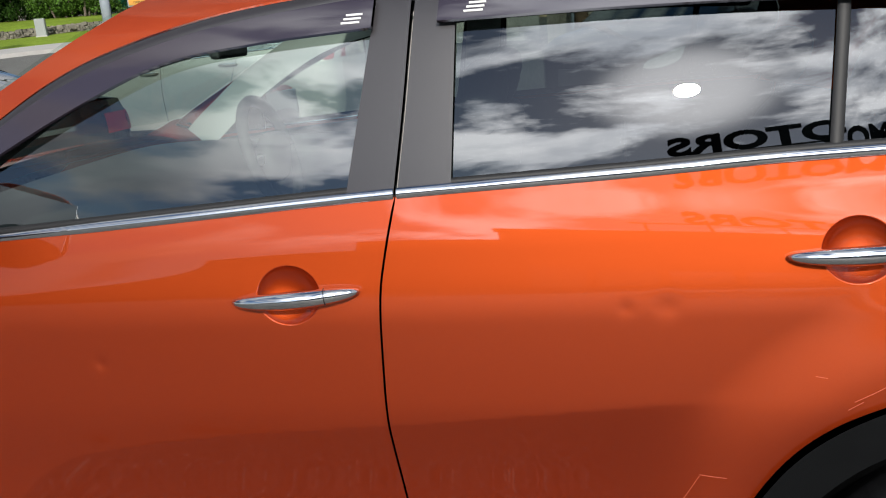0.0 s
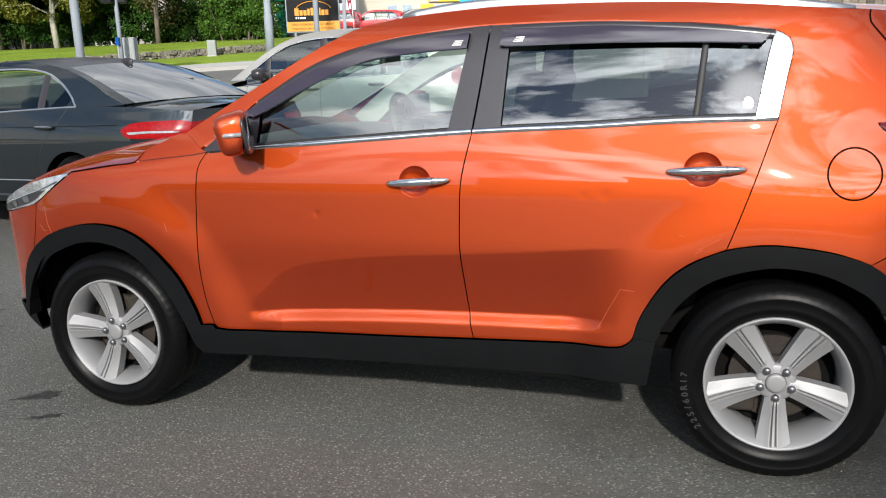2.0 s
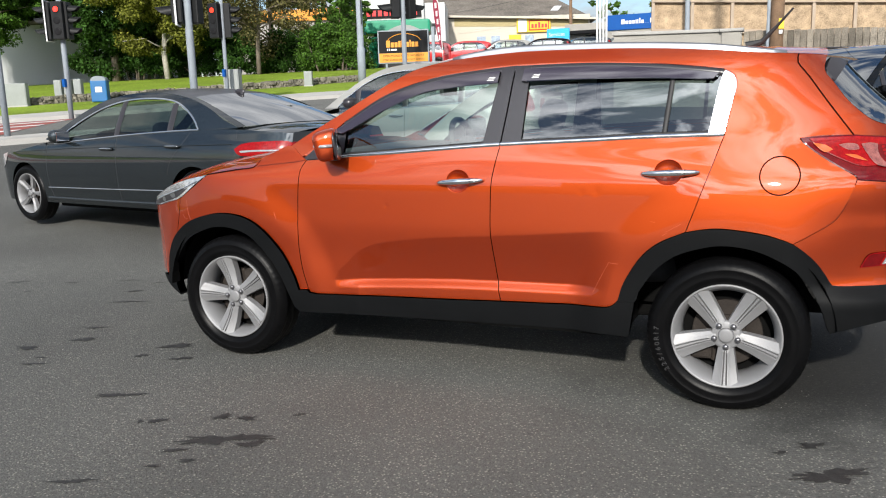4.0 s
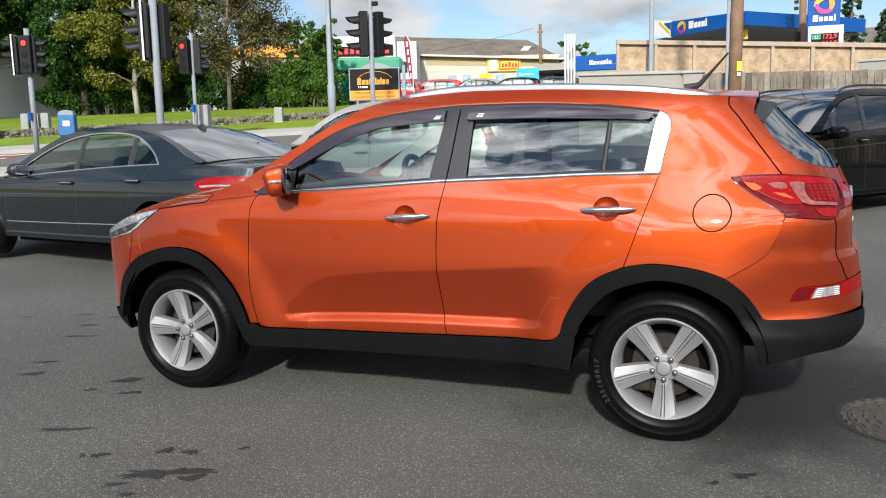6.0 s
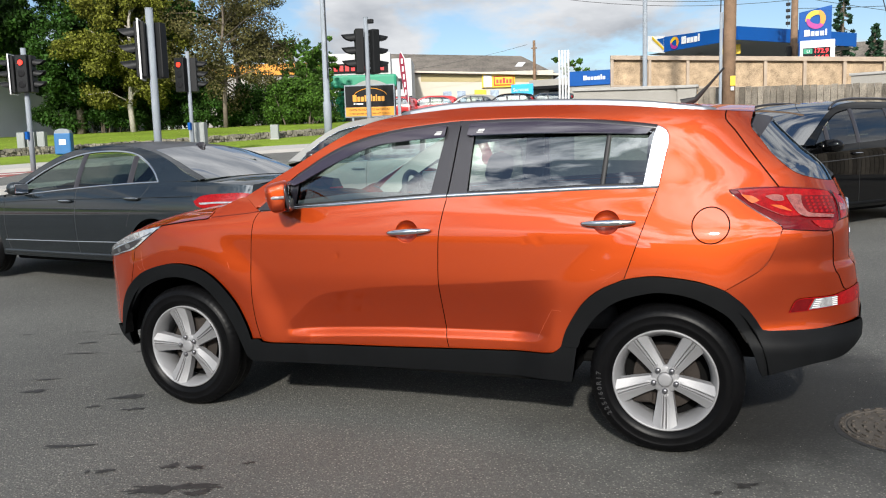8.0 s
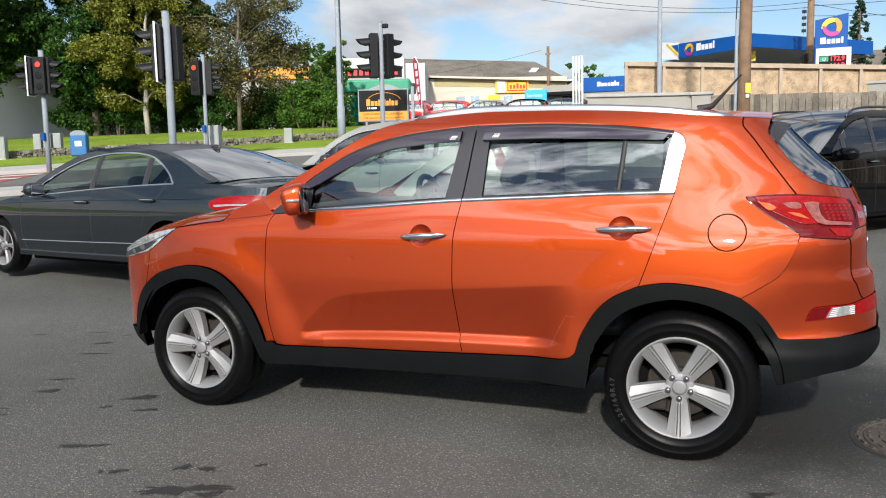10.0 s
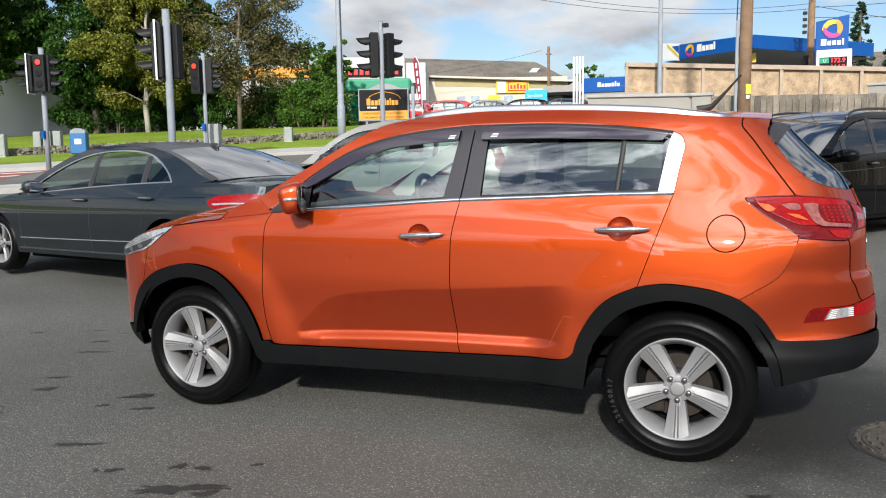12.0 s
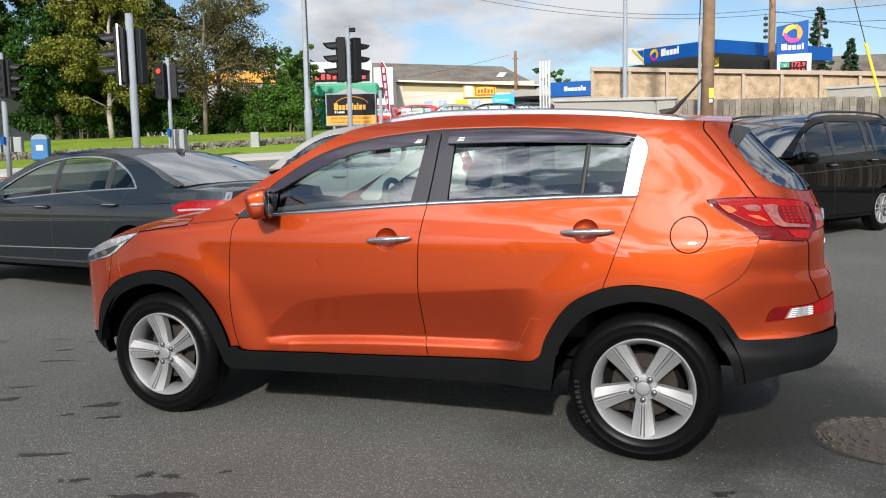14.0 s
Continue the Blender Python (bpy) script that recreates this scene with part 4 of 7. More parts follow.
    body.panel("door_pillar", loop(along(belt, .160, .246, 4), arc([(.246, 1.184), (.271, 1.357), (.293, 1.548)]), top(.293, .230, .004, 3), arc([(.230, 1.540), (.160, 1.187)])), GLOSS_BLACK, out=.001, gap=.03, parent=fdoor, **K)
    body.panel("door_pillar", loop(along(belt, .253, .350, 4), arc([(.350, 1.187), (.372, 1.544)]), top(.372, .300, .004, 3), arc([(.300, 1.548), (.278, 1.357), (.253, 1.184)])), GLOSS_BLACK, out=.001, gap=.03, parent=rdoor, **K)
    body.panel("mirror_triangle", loop(arc([(-.840, 1.112), (-.60, 1.127)]), arc([(-.60, 1.127), (-.590, 1.300)]), arc([(-.612, 1.292), (-.735, 1.200), (-.840, 1.112)])), GLOSS_BLACK, out=.0, gap=.03, parent=fdoor, **K)
    body.strip("window_seal", [(x, z - .014) for x, z in arc(WINDOW_TOP[:6])], .036, GLOSS_BLACK, out=-.010, thick=.010, parent=fdoor, **K)
    body.strip("window_seal", [(x, z - .013) for x, z in arc(WINDOW_TOP[5:])], .032, GLOSS_BLACK, out=-.010, thick=.010, parent=rdoor, **K)
    body.strip("waist_seal", [(x, z + .016) for x, z in along(belt, -.60, .17)], .016, SEAL, out=-.008, thick=.008, parent=fdoor, **K)
    body.strip("waist_seal", [(x, z + .015) for x, z in along(belt, .34, 1.20)], .016, SEAL, out=-.008, thick=.008, parent=rdoor, **K)
    body.strip("chrome_waist_strip", [(x, z + .004) for x, z in along(belt, -.615, .246, 30)], [.012, .019, .019, .019], CHROME, out=.001, thick=.005, parent=fdoor, label="bright chrome waist strip", **K)
    body.strip("chrome_waist_strip", [(x, z + .004) for x, z in along(belt, .252, 1.262, 34)], .019, CHROME, out=.001, thick=.005, parent=rdoor, label="bright chrome waist strip", **K)
    body.panel("chrome_corner", loop(arc([(1.196, 1.219), (1.264, 1.221)]), arc([(1.264, 1.221), (1.288, 1.350), (1.302, 1.420), (1.291, 1.465), (1.252, 1.488)]), arc([(1.252, 1.488), (1.236, 1.440), (1.196, 1.219)])), POLISHED, out=.003, gap=.02, parent=rdoor, label="polished metal window corner", **K)
    vis_f = body.panel("wind_deflector", loop(arc([(-.640, 1.262), (-.625, 1.236), (-.564, 1.257), (-.371, 1.352), (-.182, 1.427), (.006, 1.452), (.219, 1.464)]), arc([(.219, 1.464), (.226, 1.512)]), top(.226, -.600, .030, 20)), VISOR, out=.022, depth=.012, gap=.03, parent=fdoor, label="smoked acrylic wind deflector", **K)
    vis_r = body.panel("wind_deflector", loop(arc([(.337, 1.467), (.650, 1.467), (.923, 1.461), (1.205, 1.447)]), arc([(1.205, 1.447), (1.235, 1.480)]), top(1.225, .345, .028, 20)), VISOR, out=.022, depth=.012, gap=.03, parent=rdoor, label="smoked acrylic wind deflector", **K)
    for vx, vz, par in ((.165, 1.482, vis_f), (.385, 1.487, vis_r)):
        for k in range(3):
            body.strip("sticker_bar", [(vx + .005 * k, vz + .0065 * k - .008), (vx + .034 + .003 * k, vz + .0065 * k - .008)], .0035, WHITE_PLASTIC, out=.0225, thick=.0006, parent=par, **K)
    body.strip("pillar_trim", arc([(-.86, 1.12), (-.72, 1.225), (-.60, 1.312), (-.40, 1.428), (-.24, 1.49), (0, 1.535), (.30, 1.560)]), .105, HEADLINER, out=-.05, thick=.006, parent=suv, **K)
    body.strip("pillar_trim", [(.25, 1.17), (.275, 1.36), (.30, 1.555)], .12, HEADLINER, out=-.06, thick=.006, parent=suv, **K)
    # door handles
    for door, (x0, z0, x1, z1) in ((fdoor, (-.042, 1.004, .196, 1.019)), (rdoor, (.932, 1.054, 1.180, 1.062))):
        pts, rad = [], []
        first, last = body.on(x0, z0, 0, side), body.on(x1, z1, 0, side)
        for k in range(19):
            t = (1 - math.cos(math.pi * k / 18)) / 2
            pts.append(first.lerp(last, t) + Vector((0, side * (.006 + .024 * math.sin(math.pi * t) ** .5), 0)))
            rad.append(.0015 + .0150 * math.sin(math.pi * t) ** .38)
        bm = tube(bmesh.new(), pts, rad, 14)
        part("door_handle", bm, CHROME, door, "bright chrome door handle", smooth=True)
        bm = bmesh.new()
        tube(bm, [pts[12], pts[12] + (pts[13] - pts[12]) * .10], [rad[12] + .0006, rad[12] + .0006], 14)
        part("handle_joint", bm, SEAL, door)
    ring = [(1.495 + .079 * math.cos(a), 1.045 + .078 * math.sin(a)) for a in xs(0, math.tau, 49)]
    if side < 0:
        body.strip("fuel_flap_gap", ring, .007, SHUT, out=-.001, thick=.002, label="round fuel flap outline", **K)
    if side < 0:
        for line in ([(.775, .648), (.822, .645)], [(.775, .645), (.73, .56), (.70, .50)], [(1.03, .80), (1.06, .815), (1.10, .838)], [(1.02, .785), (1.045, .800)], [(.965, .845), (.985, .842)]):
            body.strip("scratch", arc(line), .0012, SCRATCH, out=.0003, thick=.0003, parent=rdoor, **K)
        for line in ([(-1.615, .88), (-1.60, .80), (-1.575, .76)], [(-1.65, .80), (-1.63, .775), (-1.61, .78)], [(-1.0, .835), (-.99, .80)]):
            body.strip("scratch", arc(line), .0016, SCRATCH, out=.0003, thick=.0003, **K)
    # mirror
    mir = new("door_mirror")
    mir.parent = suv
    mir.matrix_local = Matrix.Translation((-.592, side * .985, 1.195)) @ Matrix.Rotation(radians(-side * 24), 4, "Z")
    bm = bmesh.new()
    blob(bm, (0, 0, 0), (.070, .102, .078), 3.8, 36, Matrix.Rotation(radians(-14), 3, "Y"))
    for v in bm.verts:
        v.co.x = min(v.co.x, .034 + .10 * v.co.z)
    part("housing", bm, ORANGE, mir, "orange mirror housing", smooth=True)
    bm = bmesh.new()
    blob(bm, (.038, 0, .002), (.012, .106, .080), 3.0, 28, Matrix.Rotation(radians(-8), 3, "Y"))
    part("mirror_rim", bm, GLOSS_BLACK, mir, smooth=True)
    part("mirror_glass", boxed(.048, -.088, -.060, .052, .088, .062, .002), CHROME, mir)
    bm = bmesh.new()
    tube(bm, [(-.069, side * -.02, -.004), (-.070, side * .03, -.004), (-.058, side * .070, -.004), (-.025, side * .100, -.003), (.030, side * .105, 0)], [.005, .008, .009, .009, .008], 8)
    part("indicator", bm, LENS_CLEAR, mir, "clear side indicator", smooth=True)
    part("mirror_foot", boxed(-.05, side * -.05, -.085, .04, side * -.13, -.045, .012), GLOSS_BLACK, mir)
    # roof rail
    pts = []
    for x in xs(-.03, 1.50, 30):
        e = min(1, (x + .03) / .22, (1.50 - x) / .30)
        p = body.on(x, float(shoulder(x)) - .002, 0, side)
        pts.append(p + Vector((0, -side * .018, .003 + .018 * e ** .6)))
    verts, faces = [], []
    for p in pts:
        for dy, dz in ((-.014, -.030), (-.014, .000), (-.007, .009), (.007, .009), (.014, .000), (.014, -.030)):
            verts.append(p + Vector((0, dy, dz)))
    for i in range(len(pts) - 1):
        for k in range(5):
            f = (6 * i + k, 6 * i + k + 1, 6 * i + 7 + k, 6 * i + 6 + k)
            faces.append(f)
    faces += [(5, 4, 3, 2, 1, 0), tuple(range(len(verts) - 6, len(verts)))]
    put("roof_rail", verts, faces, SATIN, suv, "satin silver roof rail", smooth=True)

for ax, spin in ((-1.328, -.26), (1.306, math.pi)):
    for side in (-1, 1):
        made = wheel(suv, (ax, side * .797, .343), side, .343, .230, .222, spin, (5, .033, .061, True))
        if side < 0 and ax > 0:
            rear_wheel = made
        well(suv, ax, .36, .44, side * .55, side * .885)
# bonnet, windscreen, roof
us = [-1, -.985, -.96, -.93, -.89, -.84] + xs(-.78, .78, 25) + [.84, .89, .93, .96, .985, 1]
bonnet_edge = spline([-2.19, -2.05, -1.9, -1.745, -1.607, -1.45, -1.253, -1.07, -.892], [.80, .855, .908, .964, 1.001, 1.029, 1.056, 1.082, 1.100])
rows = []
for x in xs(-2.17, -.96, 32):
    z = float(bonnet_edge(x))
    w = float(suv_width(x, z)) - .002
    c = .030 + .056 * float(step(-2.2, -1.72, x))
    rows.append([(x - .03 * (1 - u * u) * float(step(-1.9, -2.2, x)), u * w, z + c * (.55 * (1 - u * u) + .45 * (1 - abs(u) ** 5))) for u in us])
lofted("bonnet", rows, ORANGE, suv, "orange bonnet")
rows = []
for x in xs(-.93, -.10, 22):
    z = float(shoulder(x))
    w = float(suv_width(x, z)) - .004
    k = (x + .93) / .83
    rows.append([(x - (.16 * (1 - k) + .05 * k) * (1 - u * u), u * w, z + (.012 + .034 * k) * (1 - u * u)) for u in us])
lofted("windscreen", rows, PANE_FAR, suv, "lightly tinted windscreen")
rows = []
for x in xs(-.10, 1.665, 30):
    z = float(shoulder(x))
    w = float(suv_width(x, z)) - .001
    rows.append([(x - .05 * (1 - u * u) * (1 - float(step(-.1, .3, x))), u * w, z + .046 * (1 - abs(u) ** 2.2)) for u in us])
lofted("roof", rows, ORANGE, suv, "orange roof")
rows = []
for x in xs(-.06, 1.55, 12):
    z = float(shoulder(x)) - .05
    w = float(suv_width(x, z)) - .05
    rows.append([(x, u * w, z + .046 * (1 - abs(u) ** 2.2)) for u in us])
lofted("headlining", rows, HEADLINER, suv)
part("cowl", boxed(-.96, -.72, 1.02, -.83, .72, 1.10, .02), TRIM_DARK, suv)
# rear and front ends
def end_rows(z0, z1, n, x_of, bulge):
    out = []
    for z in xs(z0, z1, n):
        x = x_of(z)
        w = float(suv_width(x, z))
        out.append([(x + bulge * (1 - u * u), u * w, z) for u in us])
    return out
lofted("rear_bumper_foot", end_rows(.46, .60, 8, lambda z: rear_x(z) + .012, .03), CLADDING, suv)
lofted("rear_bumper", end_rows(.60, .755, 8, rear_x, .03), ORANGE, suv)
gate = lofted("tailgate", end_rows(.755, 1.222, 26, rear_x, .03), ORANGE, suv, "orange tailgate")
lofted("rear_window", end_rows(1.222, 1.51, 12, lambda z: rear_x(z) - .014, .014), REAR_PANE, suv)
part("spoiler", boxed(1.655, -.46, 1.500, 1.745, .46, 1.518, .006), GLOSS_BLACK, suv)
for k in range(7):
    y = -.46 + .030 * k
    bx = rear_x(.97) + .03 * (1 - (y / .52) ** 2)
    part("badge_bar", boxed(bx - .003, y - .010, .955, bx + .003, y + .010, .985, .002), CHROME, gate)
part("badge", turned(bmesh.new(), [(.065, .0), (.062, -.010), (.050, -.010), (.048, .0)], 28, Matrix.Translation((2.098, 0, 1.06)) @ Matrix.Rotation(radians(90), 4, "Z") @ Matrix.Diagonal((1.25, 1, .8, 1))), CHROME, gate, "oval chrome badge ring", smooth=True)
part("wiper", tube(bmesh.new(), [(2.02, -.05, 1.215), (2.035, .02, 1.225), (1.955, .36, 1.32)], .009, 6), SEAL, suv)
front_x = lambda z: -2.185
lofted("front_bumper", end_rows(.43, .80, 8, front_x, -.05), ORANGE, suv)
lofted("front_bumper_foot", end_rows(.39, .43, 4, lambda z: -2.10, -.03), CLADDING, suv)
part("grille", boxed(-2.26, -.42, .66, -2.20, .42, .76, .012), GLOSS_BLACK, suv)
# underneath and cabin
part("underbody", boxed(-.90, -.868, .29, .86, .868, .38, .02), PIT, suv)
# unseen block added under the tail to widen its ground shadow
part("tail_shadow_block", boxed(1.66, -.60, .46, 1.92, .60, .58, .03), PIT, suv)
part("chassis", boxed(-2.0, -.50, .30, 1.50, .50, .42, .02), PIT, suv)
part("engine_block", boxed(-1.95, -.55, .40, -.95, .55, .93, .05), PIT, suv)
part("cabin_floor", boxed(-.85, -.80, .38, .82, .80, .44, .01), TRIM_DARK, suv)
part("boot_trim", boxed(1.25, -.66, .82, 1.95, .66, .98, .03), TRIM_DARK, suv)
part("boot_well", boxed(.84, -.52, .42, 2.02, .52, .80, .03), PIT, suv)
part("dashboard", blob(bmesh.new(), (-.72, 0, .98), (.26, .74, .16), 4.0, 28), TRIM_DARK, suv, smooth=True)
bm = tube(bmesh.new(), [(.18 * 0 + .185 * math.sin(a) * -.28, .185 * math.cos(a), .185 * math.sin(a) * .96) for a in xs(0, math.tau, 37)], .020, 8)
steer = part("steering_wheel", bm, TRIM_DARK, suv, "dark grey steering wheel", smooth=True, m=Matrix.Translation((-.40, .37, 1.09)))
part("wheel_boss", blob(bmesh.new(), (.01, 0, -.01), (.045, .10, .085), 2.6, 16), TRIM_DARK, steer, smooth=True)
part("wheel_arm", boxed(-.01, -.175, -.02, .01, .175, .01, .004), SATIN, steer)
part("column", tube(bmesh.new(), [(0, 0, 0), (-.25, 0, -.08)], .04, 10), TRIM_DARK, steer)
part("centre_console", boxed(-.60, -.13, .42, .25, .13, .72, .03), TRIM_DARK, suv)
part("gear_lever", tube(bmesh.new(), [(-.30, 0, .70), (-.32, 0, .86)], [.012, .022], 10), TRIM_DARK, suv)
for sy in (-1, 1):
    part("door_card", boxed(-.75, sy * .78, .44, .80, sy * .82, 1.10, .02), TRIM_DARK, suv)
    seat(suv, .02, sy * .37, .52, CLOTH, 16)
seat(suv, .88, 0, 1.25, CLOTH, 20)
part("rear_view_mirror", boxed(-.36, -.12, 1.42, -.33, .10, 1.48, .01), TRIM_DARK, suv)
part("aerial", tube(bmesh.new(), [(1.30, 0, 1.61), (1.37, 0, 1.635), (1.44, 0, 1.71), (1.51, 0, 1.79)], [.030, .014, .007, .005], 8), SEAL, suv, "short black roof aerial")


# ---- the other cars ----
SILVER_DARK = material("dull_side_strip", (0.05, 0.05, 0.052), 0.35, 0.4)
def other_car(m, c, label, group=""):
    """A car from its curves: c holds its section, plan, shoulder, waist, panes, shut lines, lamps, wheels and materials."""
    root = thing("car", m, label, "car", group)
    sec, pl = spline(*c["section"]), spline(*c["plan"])
    waist, sh = spline(*c["waist"]), spline(*c["shoulder"])
    nip = spline(*c["nip"])
    hubs, r_arch, hz = c["hubs"], c["arch"], c["hub_z"]
    x0, x1 = c["ends"]
    paint, pane = c["paint"], c["pane"]

    def width(x, z):
        return sec(z) * pl(x) * (1 + (nip(x) - 1) * step(c["waist"][1][0] - .05, c["waist"][1][0] + .15, z))
    skin = Shell(width, root)
    foot, lo, g = c["foot"], c["low"], c["mesh"]

    def opening(ax):
        a0 = math.asin((foot - hz) / r_arch)
        return [(ax - r_arch * math.cos(a), hz + r_arch * math.sin(a)) for a in xs(a0, math.pi - a0, 22)]
    back = c["boot"] if c["boot"] else None
    xa, xb = c["shoulder"][0][0], c["shoulder"][0][-1]
    bon = spline(*c["bonnet"])
    for side in c["sides"]:
        K = dict(side=side)
        upper_edge = along(bon, x0 + .06, xa + .02, 16) + along(waist, xa + .03, c["waist"][0][-1], 26)
        if back:
            upper_edge += along(spline(*back), c["waist"][0][-1] + .02, x1 - .05, 14)
            tail_top = [(x1 - .05, float(spline(*back)(x1 - .05)))]
        else:
            upper_edge += along(sh, c["waist"][0][-1] + .02, c["waist"][0][-1] + .021, 2)[:0]
            tail_top = [(x1 - .03, c["waist"][1][-1])]
        body_poly = loop(upper_edge, tail_top, arc([tail_top[0], (x1 - .02, .75), (x1 - .03, .45), (x1 - .10, foot)]), arc([(x1 - .10, foot), opening(hubs[1])[-1]]), opening(hubs[1])[::-1], arc([opening(hubs[1])[0], opening(hubs[0])[-1]]), opening(hubs[0])[::-1], arc([opening(hubs[0])[0], (x0 + .12, foot), (x0 + .03, .42), (x0 + .03, .60), upper_edge[0]]))
        skin.panel("side_body", body_poly, paint, gap=g, depth=.03, **K)
        frame_top = along(sh, xa, xb, 50)
        wt = c["window_top"]
        if back:
            poly = loop(frame_top[::-1], arc([frame_top[0], (wt[0][0], wt[0][1] - .01)]), arc(wt), arc([wt[-1], (c["waist"][0][-1], c["waist"][1][-1] + .002), frame_top[-1]]))
        else:
            poly = loop(frame_top[::-1], arc([frame_top[0], (wt[0][0], wt[0][1] - .01)]), arc(wt), arc([wt[-1], (wt[-1][0] + .04, float(waist(wt[-1][0])) + .003), (x1 - .03, c["waist"][1][-1] + .003), frame_top[-1]]))
        skin.panel("roof_pillar", poly, paint, gap=g, depth=.02, **K)
        # panes between the pillars
        wtop = spline([p[0] for p in wt], [p[1] for p in wt])
        a, b = wt[0][0], wt[-1][0]
        cuts = [a + .03] + list(c["pillars"]) + [b - .02]
        glass_poly = lambda p, q: loop(along(waist, p, q, 8), [(q, float(wtop(min(q, b - .03))) - .015)], [(x, float(wtop(x)) - .015) for x in xs(min(q, b - .03), p, 12)])
        for p, q in zip(cuts, cuts[1:]):
            try_poly = glass_poly(p, q)
            skin.panel("window", try_poly, pane if side < 0 else PANE_FAR, out=-.006, depth=0, gap=g, **K)
        for p in c["pillars"]:
            skin.strip("window_pillar", [(p + c["lean"] * t, float(waist(p)) + (float(wtop(p)) - float(waist(p))) * t) for t in xs(0, 1, 6)], c["pillar_w"], GLOSS_BLACK, out=-.002, thick=.004, **K)
        if c["chrome"]:
            skin.strip("chrome_window_trim", along(waist, a, b + .02, 30), c.get("trim_w", .022), CHROME, out=.002, thick=.006, label="bright chrome window trim", **K)
            skin.strip("chrome_window_trim", arc(wt) + arc([wt[-1], (b + .01, float(waist(b)))]), c.get("trim_w", .022), CHROME, out=.002, thick=.006, label="bright chrome window trim", **K)
        for line in c["gaps"]:
            skin.strip("shut_line", arc(line, .04), .007, SEAL, out=-.001, thick=.002, **K)
        for line, w, mat, nm in c["trims"]:
            skin.strip(nm, arc(line, .05), w, mat, out=.002, thick=.008, **K)
        for hx, hzz in c["handles"]:
            bm = blob(bmesh.new(), (hx, side * (float(width(hx, hzz)) + .018), hzz), (.115, .022, .020), 2.4, 14)
            grip = part("door_handle", bm, c["handle_mat"], root, smooth=True)
            if c.get("handle_trim"):
                part("handle_trim", blob(bmesh.new(), (hx + .01, side * (float(width(hx, hzz)) + .036), hzz + .006), (.100, .006, .006), 2.4, 12), CHROME, grip, "thin chrome strip", smooth=True)
        for nm, poly, mat, out in c["lamps"]:
            skin.panel(nm, loop(arc(poly + poly[:1], .03)), mat, out=out, depth=.006, gap=g * .7, **K)
        mx, mz = c["mirror"]
        mi = new("door_mirror")
        mi.parent = root
        mi.matrix_local = Matrix.Translation((mx, side * (float(width(mx, mz)) + .10), mz))
        part("housing", blob(bmesh.new(), (0, 0, 0), c.get("mirror_size", (.08, .11, .075)), 2.6, 18), c.get("mirror_mat", paint), mi, smooth=True)
        part("mirror_glass", boxed(.068, -.075, -.05, .080, .075, .05, .003), CHROME, mi)
        part("mirror_foot", boxed(-.03, side * -.05, -.07, .03, side * -.14, -.03, .01), GLOSS_BLACK, mi)
        if c["rails"]:
            pts = [skin.on(x, float(sh(x)), 0, side) + Vector((0, -side * .03, .012 + .035 * min(1, (x - c["rails"][0]) / .15, (c["rails"][1] - x) / .15) ** .6)) for x in xs(*c["rails"], 24)]
            part("roof_rail", tube(bmesh.new(), pts, .017, 8), c["rail_mat"], root, "dark roof rail", smooth=True)
        if c["detail"]:
            for hx in hubs:
                wheel(root, (hx, side * c["track"], hz), side, c["tyre"], c["rim"], .225, .3, c["spokes"])
                well(root, hx, hz, r_arch + .01, side * .5, side * (c["track"] + .06))
        else:
            for hx in hubs:
                bm = turned(bmesh.new(), [(.001, -.10), (c["rim"], -.10), (c["rim"] + .01, -.11), (c["tyre"], -.09), (c["tyre"], .10)], 28, Matrix.Translation((hx, side * c["track"], hz)) @ (Matrix.Identity(4) if side < 0 else Matrix.Rotation(math.pi, 4, "Z")))
                part("wheel", bm, TYRE, root)
    us = xs(-1, 1, 17)
    row = lambda x, z, dx, cz: [(x + dx * (1 - u * u), u * (float(width(x, z)) - .002), z + cz * (1 - abs(u) ** 2.3)) for u in us]
    lofted("bonnet", [row(x, float(bon(x)), -.02, c["crown"]) for x in xs(x0 + .06, xa + .02, 14)], paint, root)
    xw, xr = c["screen_top"], c["rear_top"]
    lofted("windscreen", [row(x, float(sh(x)), -.10 * (1 - (x - xa) / (xw - xa)) - .04, .02 + .02 * (x - xa) / (xw - xa)) for x in xs(xa, xw, 14)], c.get("screen", PANE_FAR) if c["detail"] else pane, root)
    lofted("roof", [row(x, float(sh(x)), -.04 * (1 - float(step(xw, xw + .3, x))) + .04 * float(step(xr - .3, xr, x)), .04) for x in xs(xw, xr, 18)], c.get("roof_mat", paint), root)
    flat_z = lambda x: float(sh(xr)) + (float(sh(xb)) - float(sh(xr))) * (x - xr) / (xb - xr) + .014 * math.sin(math.pi * (x - xr) / (xb - xr)) if back else float(sh(x))
    back_row = lambda x, us_: [(x + (.04 + .05 * (x - xr) / (xb - xr)) * (1 - u * u), u * (float(width(x, float(sh(x)))) - .002), flat_z(x) + (.04 - .015 * (x - xr) / (xb - xr)) * (1 - abs(u) ** 2.3)) for u in us_]
    lofted("rear_window", [back_row(x, xs(-.89, .89, 17)) for x in xs(xr, xb, 12)], c["rear_pane"], root)
    for ua, ub in ((-1, -.895), (.895, 1)):
        lofted("rear_pillar", [back_row(x, xs(ua, ub, 5)) for x in xs(xr, xb, 12)], paint, root)
    if back:
        bt = spline(*back)
        lofted("boot_lid", [row(x, float(bt(x)), .02, .045) for x in xs(xb - .02, x1 - .05, 12)], paint, root)
        z_end = float(bt(x1 - .05))
    else:
        z_end = c["waist"][1][-1]
